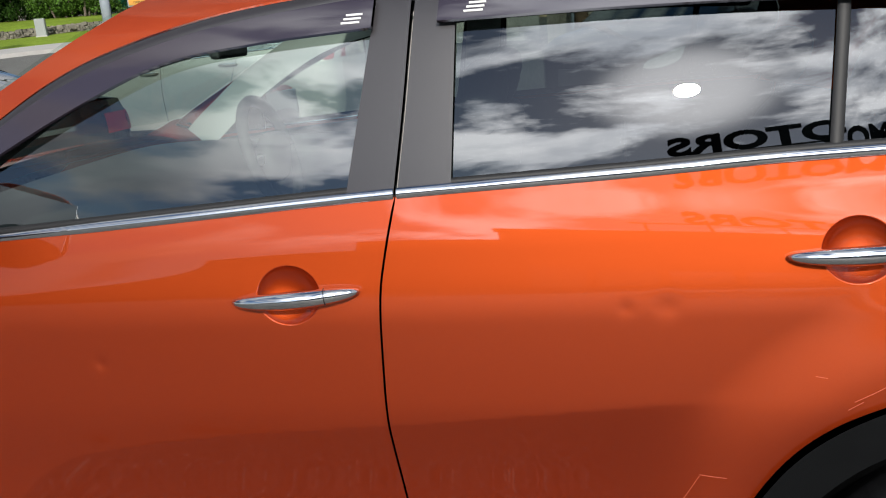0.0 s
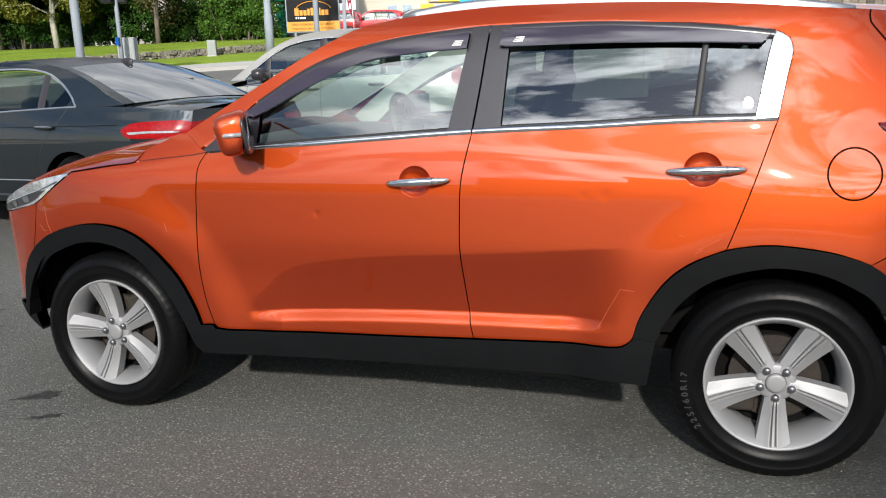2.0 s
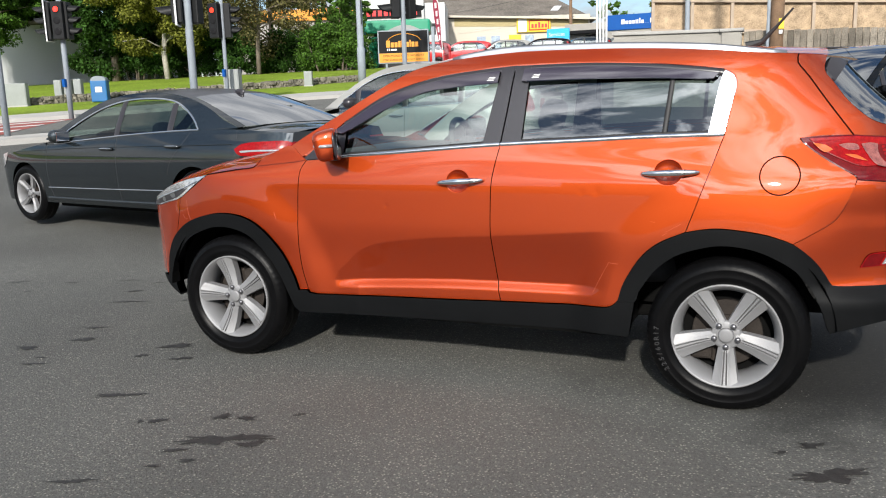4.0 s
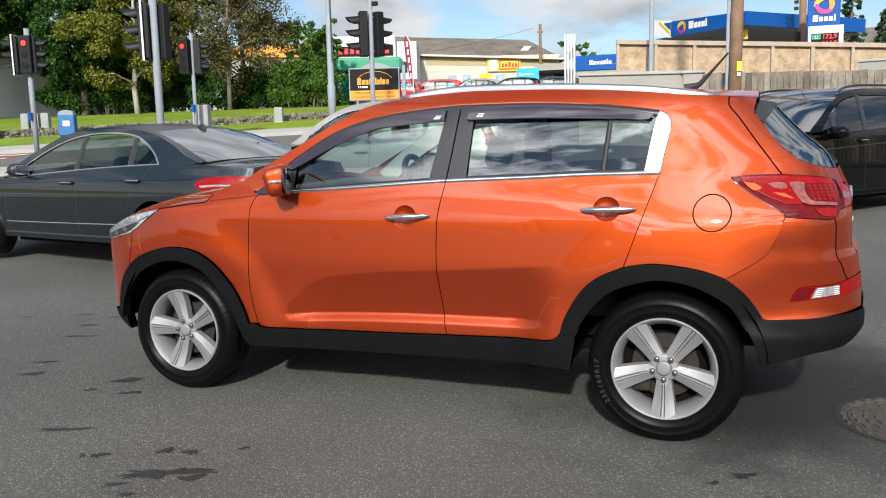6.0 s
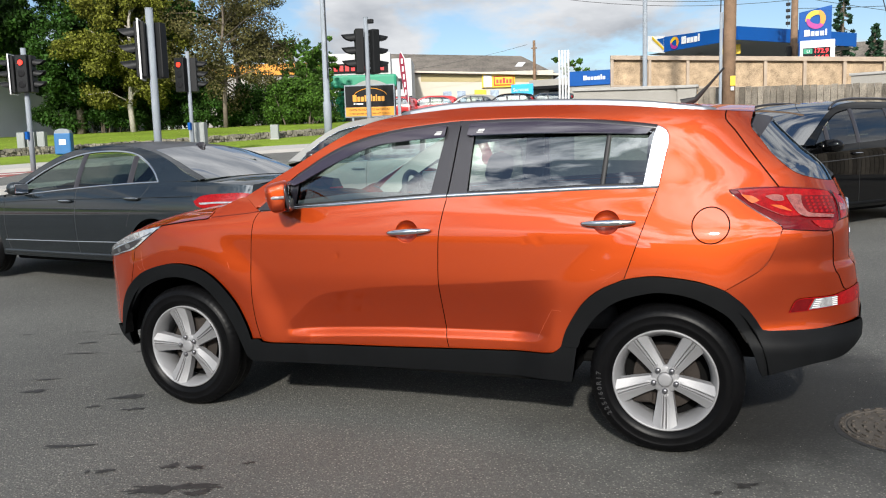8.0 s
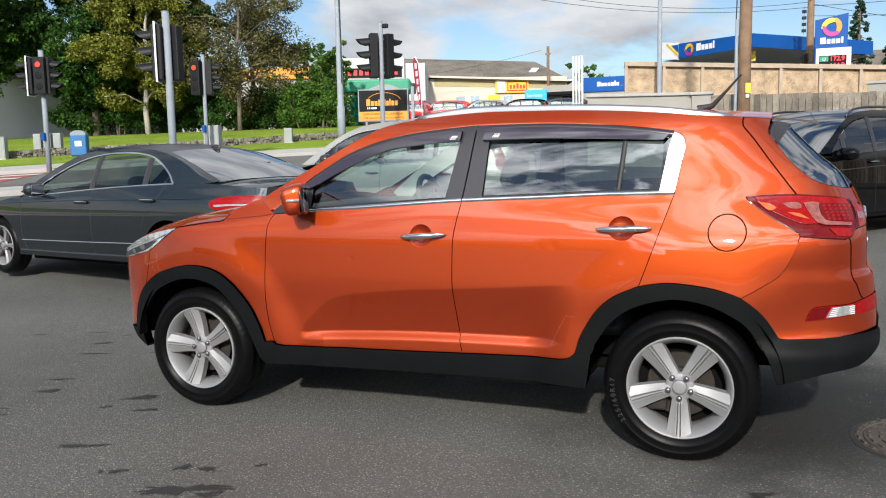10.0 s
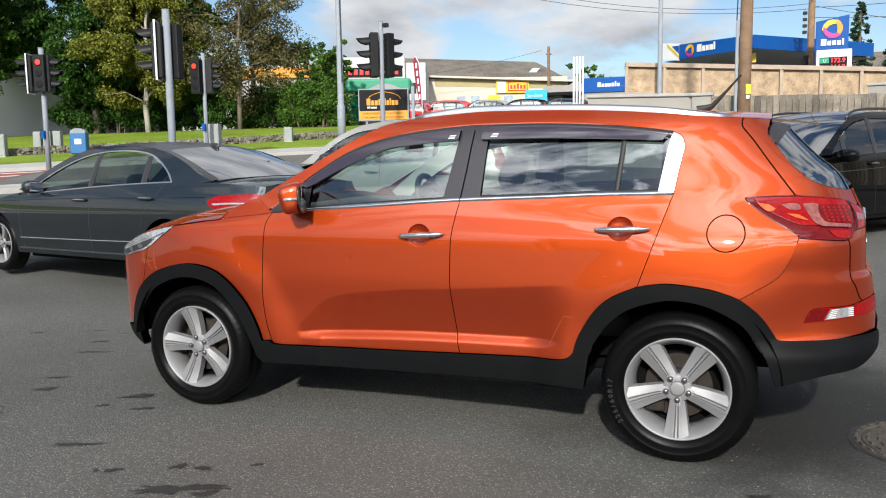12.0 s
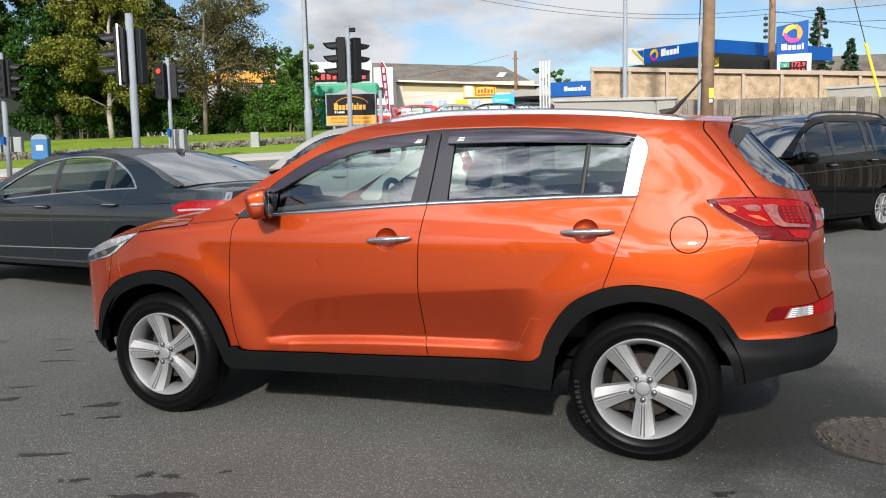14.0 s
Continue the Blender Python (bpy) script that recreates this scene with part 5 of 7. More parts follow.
    ends = lambda x, za, zb, dx, n: [[(x + dx * (1 - u * u), u * float(width(x, z)), z) for u in us] for z in xs(za, zb, n)]
    rear = lofted("rear_panel", ends(x1 - .045, .42, z_end + .01, .06, 10), paint, root)
    lofted("rear_bumper", ends(x1 - .04, foot, .42, .06, 4), paint, root)
    lofted("front_bumper", ends(x0 + .045, foot, float(bon(x0 + .06)), -.06, 8), paint, root)
    part("grille", boxed(x0 - .03, -.40, .48, x0 + .02, .40, .68, .01), GLOSS_BLACK, root)
    for nm, ua, ub, za, zb, mat in c["rear_lamps"]:
        rr = [[(x1 - .032 + .06 * (1 - u * u), u * float(width(x1 - .045, z)), z) for u in xs(ua, ub, 7)] for z in xs(za, zb, 4)]
        lofted(nm, rr, mat, root)
    part("underbody", boxed(hubs[0] + r_arch + .02, -.75, .18, hubs[1] - r_arch - .02, .75, .40, .02), PIT, root)
    part("chassis", boxed(x0 + .25, -.5, .25, x1 - .25, .5, .60, .02), PIT, root)
    part("cabin_floor", boxed(xa, -.70, .40, xr + .3, .70, .50, .02), TRIM_DARK, root)
    if c["detail"]:
        part("dashboard", blob(bmesh.new(), (xa + .35, 0, c["waist"][1][0] - .10), (.28, .66, .14), 4, 20), TRIM_DARK, root, smooth=True)
        for sy in (-.36, .36):
            seat(root, c["seat_x"], sy, .5, CLOTH, 16, c["seat_z"])
        seat(root, c["seat_x"] + .88, 0, 1.2, CLOTH, 18, c["seat_z"])
    return root


SALOON = dict(
    section=([.15, .30, .45, .62, .80, .93, 1.03, 1.18, 1.32, 1.40, 1.46], [.86, .895, .912, .920, .915, .895, .862, .785, .705, .64, .57]),
    plan=([-2.30, -2.24, -2.1, -1.9, -1.5, -1.0, 1.3, 1.8, 2.2, 2.42, 2.54, 2.60], [.52, .68, .83, .92, .98, 1, 1, .985, .945, .875, .78, .62]),
    nip=([-1.2, -.5, .2, .8, 1.4, 2.0, 2.6], [.97, .99, 1, .985, .955, .94, .93]),
    waist=([-.95, -.75, 0, .8, 1.42, 1.52], [.890, .905, .962, 1.012, 1.036, 1.038]),
    shoulder=([-1.0, -.75, -.42, -.08, .28, .62, .95, 1.22, 1.50, 1.74, 1.96], [.950, 1.070, 1.235, 1.360, 1.410, 1.412, 1.385, 1.335, 1.245, 1.130, 1.055]),
    bonnet=([-2.30, -2.2, -2.0, -1.6, -1.2, -.9], [.62, .67, .73, .81, .875, .925]),
    boot=([1.45, 1.7, 2.0, 2.35, 2.6], [1.034, 1.040, 1.032, 1.010, .985]),
    window_top=[(-.80, .935), (-.62, 1.030), (-.36, 1.165), (-.05, 1.282), (.30, 1.345), (.70, 1.350), (1.00, 1.315), (1.20, 1.235), (1.36, 1.130), (1.44, 1.050)],
    trim_w=.016, pillars=[.27, 1.06], lean=-.03, pillar_w=.08, chrome=True, hubs=(-1.437, 1.437), arch=.365, hub_z=.325, ends=(-2.28, 2.58), foot=.24, low=.2, mesh=.05, sides=(-1, 1),
    gaps=[[(-.93, .93), (-.97, .7), (-.96, .45), (-.90, .27)], [(.29, 1.0), (.27, .8), (.27, .5), (.29, .27)], [(1.36, 1.03), (1.28, .90), (1.12, .74), (1.06, .60)], [(1.95, 1.03), (1.98, .95)]],
    trims=[([(-.98, .415), (0, .425), (.98, .44)], .012, CHROME, "chrome_side_strip"), ([(-1.03, .285), (0, .285), (1.02, .29)], .05, NAVY, "sill_ridge"), ([(-1.75, .80), (-.9, .835), (0, .865), (1.2, .885), (1.95, .90)], .006, NAVY, "crease")],
    handles=[(.13, .850), (1.16, .880)], handle_mat=NAVY, handle_trim=True, mirror=(-.60, .985), rails=None, rail_mat=SEAL, detail=True, track=.79, tyre=.328, rim=.228, spokes=(5, .016, .036, True),
    lamps=[("tail_lamp", [(1.99, .855), (2.08, .905), (2.30, .922), (2.53, .915), (2.54, .80), (2.30, .795), (2.06, .800)], LENS_RED, .006), ("tail_lamp_band", [(2.06, .842), (2.25, .850), (2.46, .848), (2.46, .836), (2.25, .836), (2.08, .826)], LENS_CLEAR, .010), ("headlamp", [(-1.80, .80), (-2.0, .76), (-2.2, .68), (-2.2, .60), (-1.95, .64)], LENS_CLEAR, .004)],
    rear_lamps=[("tail_lamp", -1.0, -.60, .78, .915, LENS_RED), ("tail_lamp", .60, 1.0, .78, .915, LENS_RED), ("chrome_boot_strip", -.58, .58, .845, .875, CHROME), ("badge_bar", -.52, -.32, .925, .945, CHROME)],
    crown=.07, screen_top=-.05, rear_top=1.18, paint=NAVY, pane=SALOON_SIDE, rear_pane=SALOON_PANE, seat_x=.0, seat_z=.22, roof_mat=GLOSS_BLACK)
saloon = other_car(Matrix.Translation((-5.08, 2.90, .14)) @ Matrix.Rotation(radians(-9.1), 4, "Z"), SALOON, "dark grey-blue saloon with chrome window trim, parked beyond the SUV")
part("roof_fin", blob(bmesh.new(), (1.20, 0, 1.395), (.075, .018, .035), 2.2, 14), GLOSS_BLACK, saloon, "shark fin aerial", smooth=True)

MPV = dict(SALOON,
    section=([.15, .30, .5, .75, 1.0, 1.14, 1.29, 1.49, 1.62, 1.71, 1.77], [.86, .895, .910, .915, .905, .885, .845, .775, .715, .65, .55]),
    plan=([-2.25, -2.18, -2.0, -1.7, -1.3, -.9, 1.4, 1.9, 2.15, 2.28], [.50, .68, .84, .94, .985, 1, 1, .965, .89, .72]),
    nip=([-1.3, -.5, .2, 1.0, 1.6, 2.3], [.96, .985, 1, .99, .97, .94]),
    waist=([-1.1, -.8, 0, .8, 1.6, 2.0], [1.07, 1.085, 1.125, 1.165, 1.205, 1.225]),
    shoulder=([-1.15, -.9, -.65, -.4, -.1, .3, .9, 1.5, 1.9, 2.1, 2.2], [1.12, 1.28, 1.44, 1.57, 1.66, 1.695, 1.70, 1.675, 1.62, 1.49, 1.24]),
    bonnet=([-2.25, -2.1, -1.8, -1.4, -1.1], [.77, .86, .96, 1.05, 1.105]), boot=None,
    window_top=[(-.92, 1.125), (-.70, 1.305), (-.45, 1.465), (-.2, 1.560), (.2, 1.605), (.9, 1.605), (1.4, 1.585), (1.75, 1.53), (1.93, 1.35), (1.97, 1.26)],
    pillars=[-.62, .06, .93, 1.13], lean=.0, pillar_w=.09, chrome=False, hubs=(-1.39, 1.39), arch=.36, hub_z=.318, ends=(-2.22, 2.26),
    gaps=[[(-.93, 1.0), (-.98, .7), (-.95, .3)], [(.06, 1.12), (.05, .7), (.07, .3)], [(1.13, 1.16), (1.05, .78), (1.02, .62), (1.06, .4)]],
    trims=[([(-1.7, .86), (-.5, .90), (.6, .945), (1.9, .99)], .012, SILVER_DARK, "crease"), ([(-1.0, .30), (1.0, .30)], .05, CLADDING, "sill_trim")],
    handles=[(-.03, .985), (1.0, 1.04)], handle_mat=BLACK_PAINT, mirror_size=(.10, .15, .085), mirror=(-.72, 1.10), rails=(-.35, 1.75), rail_mat=GLOSS_BLACK, track=.775, tyre=.322, rim=.222, spokes=(10, .012, .020, False),
    lamps=[("headlamp", [(-1.75, .86), (-1.95, .82), (-2.15, .74), (-2.15, .66), (-1.85, .72)], LENS_CLEAR, .004), ("tail_lamp", [(2.0, 1.06), (2.2, 1.08), (2.22, .85), (2.08, .86)], LENS_RED, .005)],
    rear_lamps=[("tail_lamp", -1.0, -.72, .86, 1.06, LENS_RED), ("tail_lamp", .72, 1.0, .86, 1.06, LENS_RED)],
    crown=.06, screen_top=-.12, rear_top=1.85, paint=BLACK_PAINT, pane=VAN_PANE, screen=VAN_SCREEN, rear_pane=DARK_PANE, seat_x=.05, seat_z=.45, roof_mat=BLACK_PAINT)
other_car(Matrix.Translation((2.222, 8.487, .21)) @ Matrix.Rotation(radians(53.1), 4, "Z"), MPV, "black seven-seat people carrier with dark roof rails, parked beside the fence")

SILVER = dict(MPV,
    mirror_mat=GLOSS_BLACK, bonnet=([-2.25, -2.1, -1.8, -1.4, -1.1], [.72, .80, .90, .985, 1.035]),
    waist=([-1.1, -.8, 0, .8, 1.6, 2.0], [.99, 1.01, 1.05, 1.09, 1.13, 1.15]),
    shoulder=([-1.15, -.9, -.65, -.4, -.1, .3, .9, 1.5, 1.9, 2.1, 2.2], [1.08, 1.25, 1.42, 1.56, 1.66, 1.70, 1.70, 1.665, 1.59, 1.44, 1.20]),
    window_top=[(-.92, 1.090), (-.70, 1.275), (-.45, 1.440), (-.2, 1.545), (.2, 1.600), (.9, 1.600), (1.35, 1.56), (1.60, 1.44), (1.70, 1.30), (1.74, 1.18)],
    pillars=[-.58, .22, 1.10], chrome=True, hubs=(-1.31, 1.31), arch=.37, hub_z=.335, tyre=.34, rim=.22, spokes=(5, .02, .04, False),
    gaps=[[(-.88, 1.0), (-.92, .7), (-.88, .3)], [(.22, 1.06), (.2, .7), (.22, .3)], [(1.12, 1.11), (1.0, .78), (.95, .62), (1.0, .4)]],
    trims=[([(-1.0, .30), (1.0, .30)], .06, CLADDING, "sill_trim")], handles=[(.08, .95), (1.0, .99)], handle_mat=SILVER_PAINT, mirror=(-.64, 1.15), rails=None,
    lamps=[("headlamp", [(-1.75, .90), (-1.95, .86), (-2.15, .76), (-2.15, .68), (-1.85, .74)], LENS_CLEAR, .004), ("tail_lamp", [(1.86, 1.40), (1.97, 1.42), (2.12, 1.15), (2.16, .98), (2.02, .98), (1.98, 1.14)], LENS_RED, .006)],
    rear_lamps=[("tail_lamp", -1.0, -.80, .98, 1.14, LENS_RED), ("tail_lamp", .80, 1.0, .98, 1.14, LENS_RED)],
    paint=SILVER_PAINT, roof_mat=SILVER_PAINT, pane=PANE)
other_car(Matrix.Translation((-4.05, 7.398, .22)) @ Matrix.Rotation(radians(1.7), 4, "Z"), SILVER, "silver estate car with tall red tail lamps, parked alongside")


# ---- road, pavement and grass beyond the car park ----
ROAD = asphalt_material("pale_road_asphalt", 0.13, 0.5)
RED_LANE = material("red_road_surfacing", (0.30, 0.075, 0.06), 0.85, 0, 0, 0.2, 1.2, 60, 0.002)
ROAD_WHITE = material("worn_white_road_paint", (0.62, 0.62, 0.60), 0.7, 0, 0, 0.15, 3, 40)
PAVING = material("pale_concrete_paving", (0.40, 0.385, 0.36), 0.85, 0, 0, 0.12, 1.5, 50, 0.002)
KERB = material("concrete_kerb", (0.34, 0.33, 0.31), 0.85, 0, 0, 0.15, 3, 60, 0.002)
GRASS = material("mown_grass", (0.165, 0.235, 0.026), 0.9, 0, 0, 0.5, 0.35, 9.0, 0.03, spec=0.1)
STONE = material("grey_field_stone", (0.125, 0.115, 0.085), 0.9, 0, 0, 0.4, 4, 40, 0.006, island=0.45)
left_q = [-90, -60, -45, -35, -28, -22, -18, -15, -12, -9, -6, -3, 0, 4, 8, 12, 18, 26]
SK = .5
edge = sheet("kerb_near", [17.5, 17.6, 17.9], left_q[:10], KERB, 0.13, 0.14, SK)
tagged(edge, "low pale concrete kerb along the car park edge", "kerb", kind="structure")
tagged(sheet("pavement_near", [17.9, 18.2, 18.6], left_q[:10], PAVING, 0.11, 0.12, SK), "narrow pale concrete pavement", "pavement", kind="structure")
tagged(sheet("road", [18.65, 20, 21, 22, 23, 24.25], left_q[:12], ROAD, 0.012, 0, SK), "pale worn asphalt road", "road", kind="structure")
lane = sheet("bus_lane", [19.1, 20, 21, 22, 23, 23.95], left_q[:9], RED_LANE, 0.02, 0, SK)
tagged(lane, "red surfaced road lane with white stripes", "road", kind="structure")
for s0 in (19.5, 20.7, 21.9, 23.1):
    w = sheet("lane_stripe", [s0, s0 + .34], left_q[:9], ROAD_WHITE, 0.028, 0, SK)
    w.parent = lane
tagged(sheet("pavement_far", [24.3, 24.45, 25.2, 26.0, 26.8], left_q[:14], PAVING, 0.12, 0.12, SK), "pale concrete pavement beyond the road", "pavement", kind="structure")
tagged(sheet("grass", [26.8, 28, 30, 32, 34, 36, 38, 41, 45, 50, 56, 64], [-120, -80, -60, -45, -35, -28, -22, -18, -15, -12, -10, -8, -6, -4.6, -3.6], GRASS, 0.10, 0, SK), "mown green grass bank with scattered fallen leaves", "grass", kind="stuff")

# fallen leaves on the grass
rng = np.random.default_rng(7)
verts, faces = [], []
for k in range(700):
    s, q = rng.uniform(28, 46), rng.uniform(-34, -10)
    p = spot(s, q, .135)
    a, r = rng.uniform(0, 6.3), rng.uniform(.035, .07)
    b = len(verts)
    for j in range(4):
        verts.append((p.x + r * math.cos(a + j * 1.57), p.y + r * math.sin(a + j * 1.57) * .7, p.z + rng.uniform(0, .02)))
    faces.append((b, b + 1, b + 2, b + 3))
FALLEN = material("fallen_leaf", (0.42, 0.33, 0.12), 0.8, island=0.4)
tagged(put("fallen_leaves", verts, faces, FALLEN), "scattered yellow fallen leaves on the grass", "leaves", kind="stuff")

# low rubble wall across the grass
verts, faces = [], []
for k in range(2400):
    q = rng.uniform(-30, -5.2)
    row = k % 3
    p = spot(33.4 + SK * (q + 12.5) + rng.uniform(-.1, .1), q, .07 + .085 * row + rng.uniform(-.03, .03))
    sx, sy, sz = rng.uniform(.07, .20), rng.uniform(.10, .18), rng.uniform(.03, .065)
    bm_m = Matrix.Translation(p + Vector((0, 0, sz))) @ Euler((rng.uniform(-.2, .2), rng.uniform(-.2, .2), rng.uniform(0, .5))).to_matrix().to_4x4()
    b = len(verts)
    for dx, dy, dz in ((-1, -1, -1), (1, -1, -1), (1, 1, -1), (-1, 1, -1), (-.75, -.75, 1), (.75, -.75, 1), (.75, .75, 1), (-.75, .75, 1)):
        verts.append(bm_m @ Vector((dx * sx, dy * sy, dz * sz)))
    faces += [(b, b + 3, b + 2, b + 1), (b + 4, b + 5, b + 6, b + 7)] + [(b + i, b + (i + 1) % 4, b + 4 + (i + 1) % 4, b + 4 + i) for i in range(4)]
tagged(put("stone_wall", verts, faces, STONE), "low grey rubble stone wall on the grass", "wall", kind="stuff")


# ---- foliage ----
BARK = material("grey_brown_bark", (0.13, 0.105, 0.08), 0.9, 0, 0, 0.4, 5, 40, 0.02)
BIRCH = material("pale_birch_bark", (0.36, 0.33, 0.28), 0.8, 0, 0, 0.45, 6, 18, 0.008)
leaf = lambda name, c: material(name, c, 0.6, 0, 0, 0.35, 0.35, 3.0, island=0.6, spec=0.12)
LEAF_DARK = leaf("dark_green_leaf", (0.022, 0.056, 0.008))
LEAF_MID = leaf("green_leaf", (0.044, 0.095, 0.012))
LEAF_GOLD = leaf("yellow_green_leaf", (0.112, 0.120, 0.017))
LEAF_BROWN = leaf("olive_brown_leaf", (0.090, 0.082, 0.030))
NEEDLE = leaf("conifer_needle", (0.018, 0.045, 0.022))


def leaves(clumps, per, size, seed):
    """Many small leaf blades about clump centres (x, y, z, radius)."""
    r = np.random.default_rng(seed)
    c = np.repeat(np.array(clumps), per, 0)
    n = len(c)
    d = r.normal(size=(n, 3))
    d /= np.linalg.norm(d, axis=1)[:, None]
    pos = c[:, :3] + d * (c[:, 3] * r.uniform(.25, 1.0, n) ** .6)[:, None] * (1, 1, .75)
    a = r.normal(size=(n, 3))
    a /= np.linalg.norm(a, axis=1)[:, None]
    b = np.cross(a, d + .3 * r.normal(size=(n, 3)))
    b /= np.linalg.norm(b, axis=1)[:, None] + 1e-9
    s = (size * r.uniform(.55, 1.35, n))[:, None]
    v = np.stack([pos - a * s, pos + b * s * .55, pos + a * s, pos - b * s * .55], 1).reshape(-1, 3)
    f = np.arange(4 * n).reshape(-1, 4)
    return v.tolist(), f.tolist()


def tree(p, height, crown, label, mat, bark, seed, clumps=120, per=60, size=.17, low=.25, trunk=.16, gaps=0.0, lean=0.0):
    """A tree with a tapered trunk, limbs and a ragged crown of leaves. crown: its half-widths across and along."""
    r = np.random.default_rng(seed)
    root = thing("tree", Matrix.Translation(p), label, "tree")
    bm = bmesh.new()
    pts = [Vector((lean * t * height + r.normal() * .06 * height * t * .4, r.normal() * .05 * t * height * .4, height * .86 * t)) for t in xs(0, 1, 8)]
    pts[0] = Vector((0, 0, -.2))
    tube(bm, pts, [trunk * (1 - .88 * t) for t in xs(0, 1, 8)], 9)
    cl = []
    limbs = max(6, clumps // 9)
    for k in range(limbs):
        t = r.uniform(low * .9, .95)
        base = pts[0].lerp(pts[-1], t)
        a = r.uniform(0, math.tau)
        reach = (1 - abs(t - .5) ** 2 * 1.6) * r.uniform(.6, 1.0)
        tip = base + Vector((math.cos(a) * crown[0] * reach, math.sin(a) * crown[1] * reach, height * r.uniform(.02, .16)))
        mid = base.lerp(tip, .5) + Vector((0, 0, height * .03))
        tube(bm, [base, mid, tip], [trunk * .35 * (1 - .6 * t), trunk * .2, .02], 6)
        for j in range(max(2, clumps // limbs)):
            u = r.uniform(.35, 1.05)
            q = base.lerp(tip, u) + Vector((r.normal() * .5, r.normal() * .5, r.normal() * .45))
            if r.random() > gaps:
                cl.append((q.x, q.y, max(q.z, height * low * .8), r.uniform(.45, 1.0) * crown[0] * .22))
    part("trunk", bm, bark, root, smooth=True)
    v, f = leaves(cl, per, size, seed + 1)
    put("crown", v, f, mat, root)
    return root


def shrub(p, wide, deep, high, label, mat, seed, clumps=40, per=70, size=.13):
    r = np.random.default_rng(seed)
    root = thing("shrub", Matrix.Translation(p), label, "shrub")
    bm = bmesh.new()
    cl = []
    for k in range(clumps):
        x, y = r.uniform(-1, 1), r.uniform(-1, 1)
        z = high * (1 - .45 * x * x) * r.uniform(.15, .95)
        cl.append((x * wide, y * deep, z, r.uniform(.3, .6) * min(1.2, high * .45)))
        if k % 5 == 0:
            tube(bm, [(x * wide * .6, y * deep * .6, -.2), (x * wide, y * deep, z)], [.05, .015], 5)
    part("stem", bm, BARK, root)
    v, f = leaves(cl, per, size, seed + 1)
    put("foliage", v, f, mat, root)
    return root


at = lambda x, y, up=0.0: Vector((x, y, land(x, y) + up))
tree(at(-41.5, 29.0), 13.0, (5.2, 4.5), "tall dark green broadleaf tree with low hanging foliage", LEAF_DARK, BARK, 11, 340, 260, .105, .20, .30)
tree(at(-36.0, 33.5), 14.0, (4.6, 4.5), "tall dense green broadleaf tree behind the grass", LEAF_DARK, BARK, 12, 340, 260, .10, .06, .26)
tree(at(-31.28, 32.61), 12.5, (3.2, 3.3), "yellowing birch with pale bark on the grass", LEAF_GOLD, BIRCH, 14, 300, 260, .078, .17, .17, 0.03, .02)
tree(at(-26.44, 34.51), 12.0, (3.9, 3.6), "thinning autumn tree with olive brown leaves", LEAF_BROWN, BARK, 15, 240, 130, .072, .13, .14, 0.25, .02)
tree(at(-29.0, 39.5), 12.5, (4.2, 3.5), "sparse brown leaved tree behind the birch", LEAF_BROWN, BARK, 16, 200, 130, .085, .12, .2, 0.2)
tree(at(-37.0, 40.5), 13.5, (5.0, 4.0), "dark green tree in the rear row", LEAF_DARK, BARK, 17, 220, 130, .17, .06, .28)
tree(at(-47.0, 36.5), 14.0, (5.5, 4.0), "dark green tree at the end of the row", LEAF_DARK, BARK, 18, 220, 130, .17, .30, .30)
tree(at(-22.6, 37.2), 4.6, (1.3, 1.3), "young green tree beside the car wash", LEAF_MID, BARK, 19, 130, 170, .062, .08, .07)
tree(at(-39.5, 27.5), 10.5, (3.2, 3.0), "leafy green tree with hanging branches by the grass", LEAF_MID, BARK, 20, 240, 220, .085, .24, .2)
k = 0
for x, y, w, d, h, mat, text_of in ((-35.5, 34.8, 3.2, 1.4, 3.2, LEAF_DARK, "dark evergreen hedge under the trees"), (-30.5, 36.5, 3.2, 1.5, 3.0, LEAF_DARK, "dark shaded shrubs under the birch"), (-25.8, 38.0, 2.8, 1.4, 2.6, LEAF_DARK, "dense dark shrubs beside the car wash"), (-22.6, 36.6, 1.9, 1.2, 2.7, LEAF_MID, "green laurel shrubs at the grass edge")):
    shrub(at(x, y), w, d, h, text_of, mat, 30 + k, 120, 230, .075)
    k += 1


def conifer(p, height, wide, label, seed):
    r = np.random.default_rng(seed)
    root = thing("tree", Matrix.Translation(p), label, "tree")
    bm = tube(bmesh.new(), [(0, 0, -.2), (0, 0, height)], [.22, .03], 8)
    cl = []
    for k in range(150):
        t = .06 + .94 * (k / 150)
        a, reach = r.uniform(0, math.tau), wide * (1 - t) * r.uniform(.35, 1.0) + .1
        q = Vector((math.cos(a) * reach, math.sin(a) * reach, height * t - reach * .25))
        tube(bm, [(0, 0, height * t), q], [.04, .015], 5)
        cl.append((q.x, q.y, q.z, .12 + .17 * (1 - t)))
    part("trunk", bm, BARK, root)
    v, f = leaves(cl, 46, .10, seed + 1)
    put("crown", v, f, NEEDLE, root)


conifer(at(7.0, 60.0), 8.0, 2.3, "dark pointed spruce behind the filling station", 41)
conifer(at(8.9, 59.0), 5.6, 1.7, "dark spreading conifer behind the filling station", 42)
tree(at(-11.5, 80.0), 6.9, (3.0, 2.5), "distant yellowing roadside tree", LEAF_GOLD, BARK, 43, 60, 50, .22, .1, .2)
tree(at(-16.5, 84.0), 6.2, (2.6, 2.4), "distant thin green tree behind the shop roof", LEAF_MID, BARK, 44, 60, 40, .22, .1, .2, .3)
tree(at(-7.0, 78.0), 6.0, (2.4, 2.0), "distant small green tree", LEAF_MID, BARK, 45, 50, 40, .22, .1, .18)
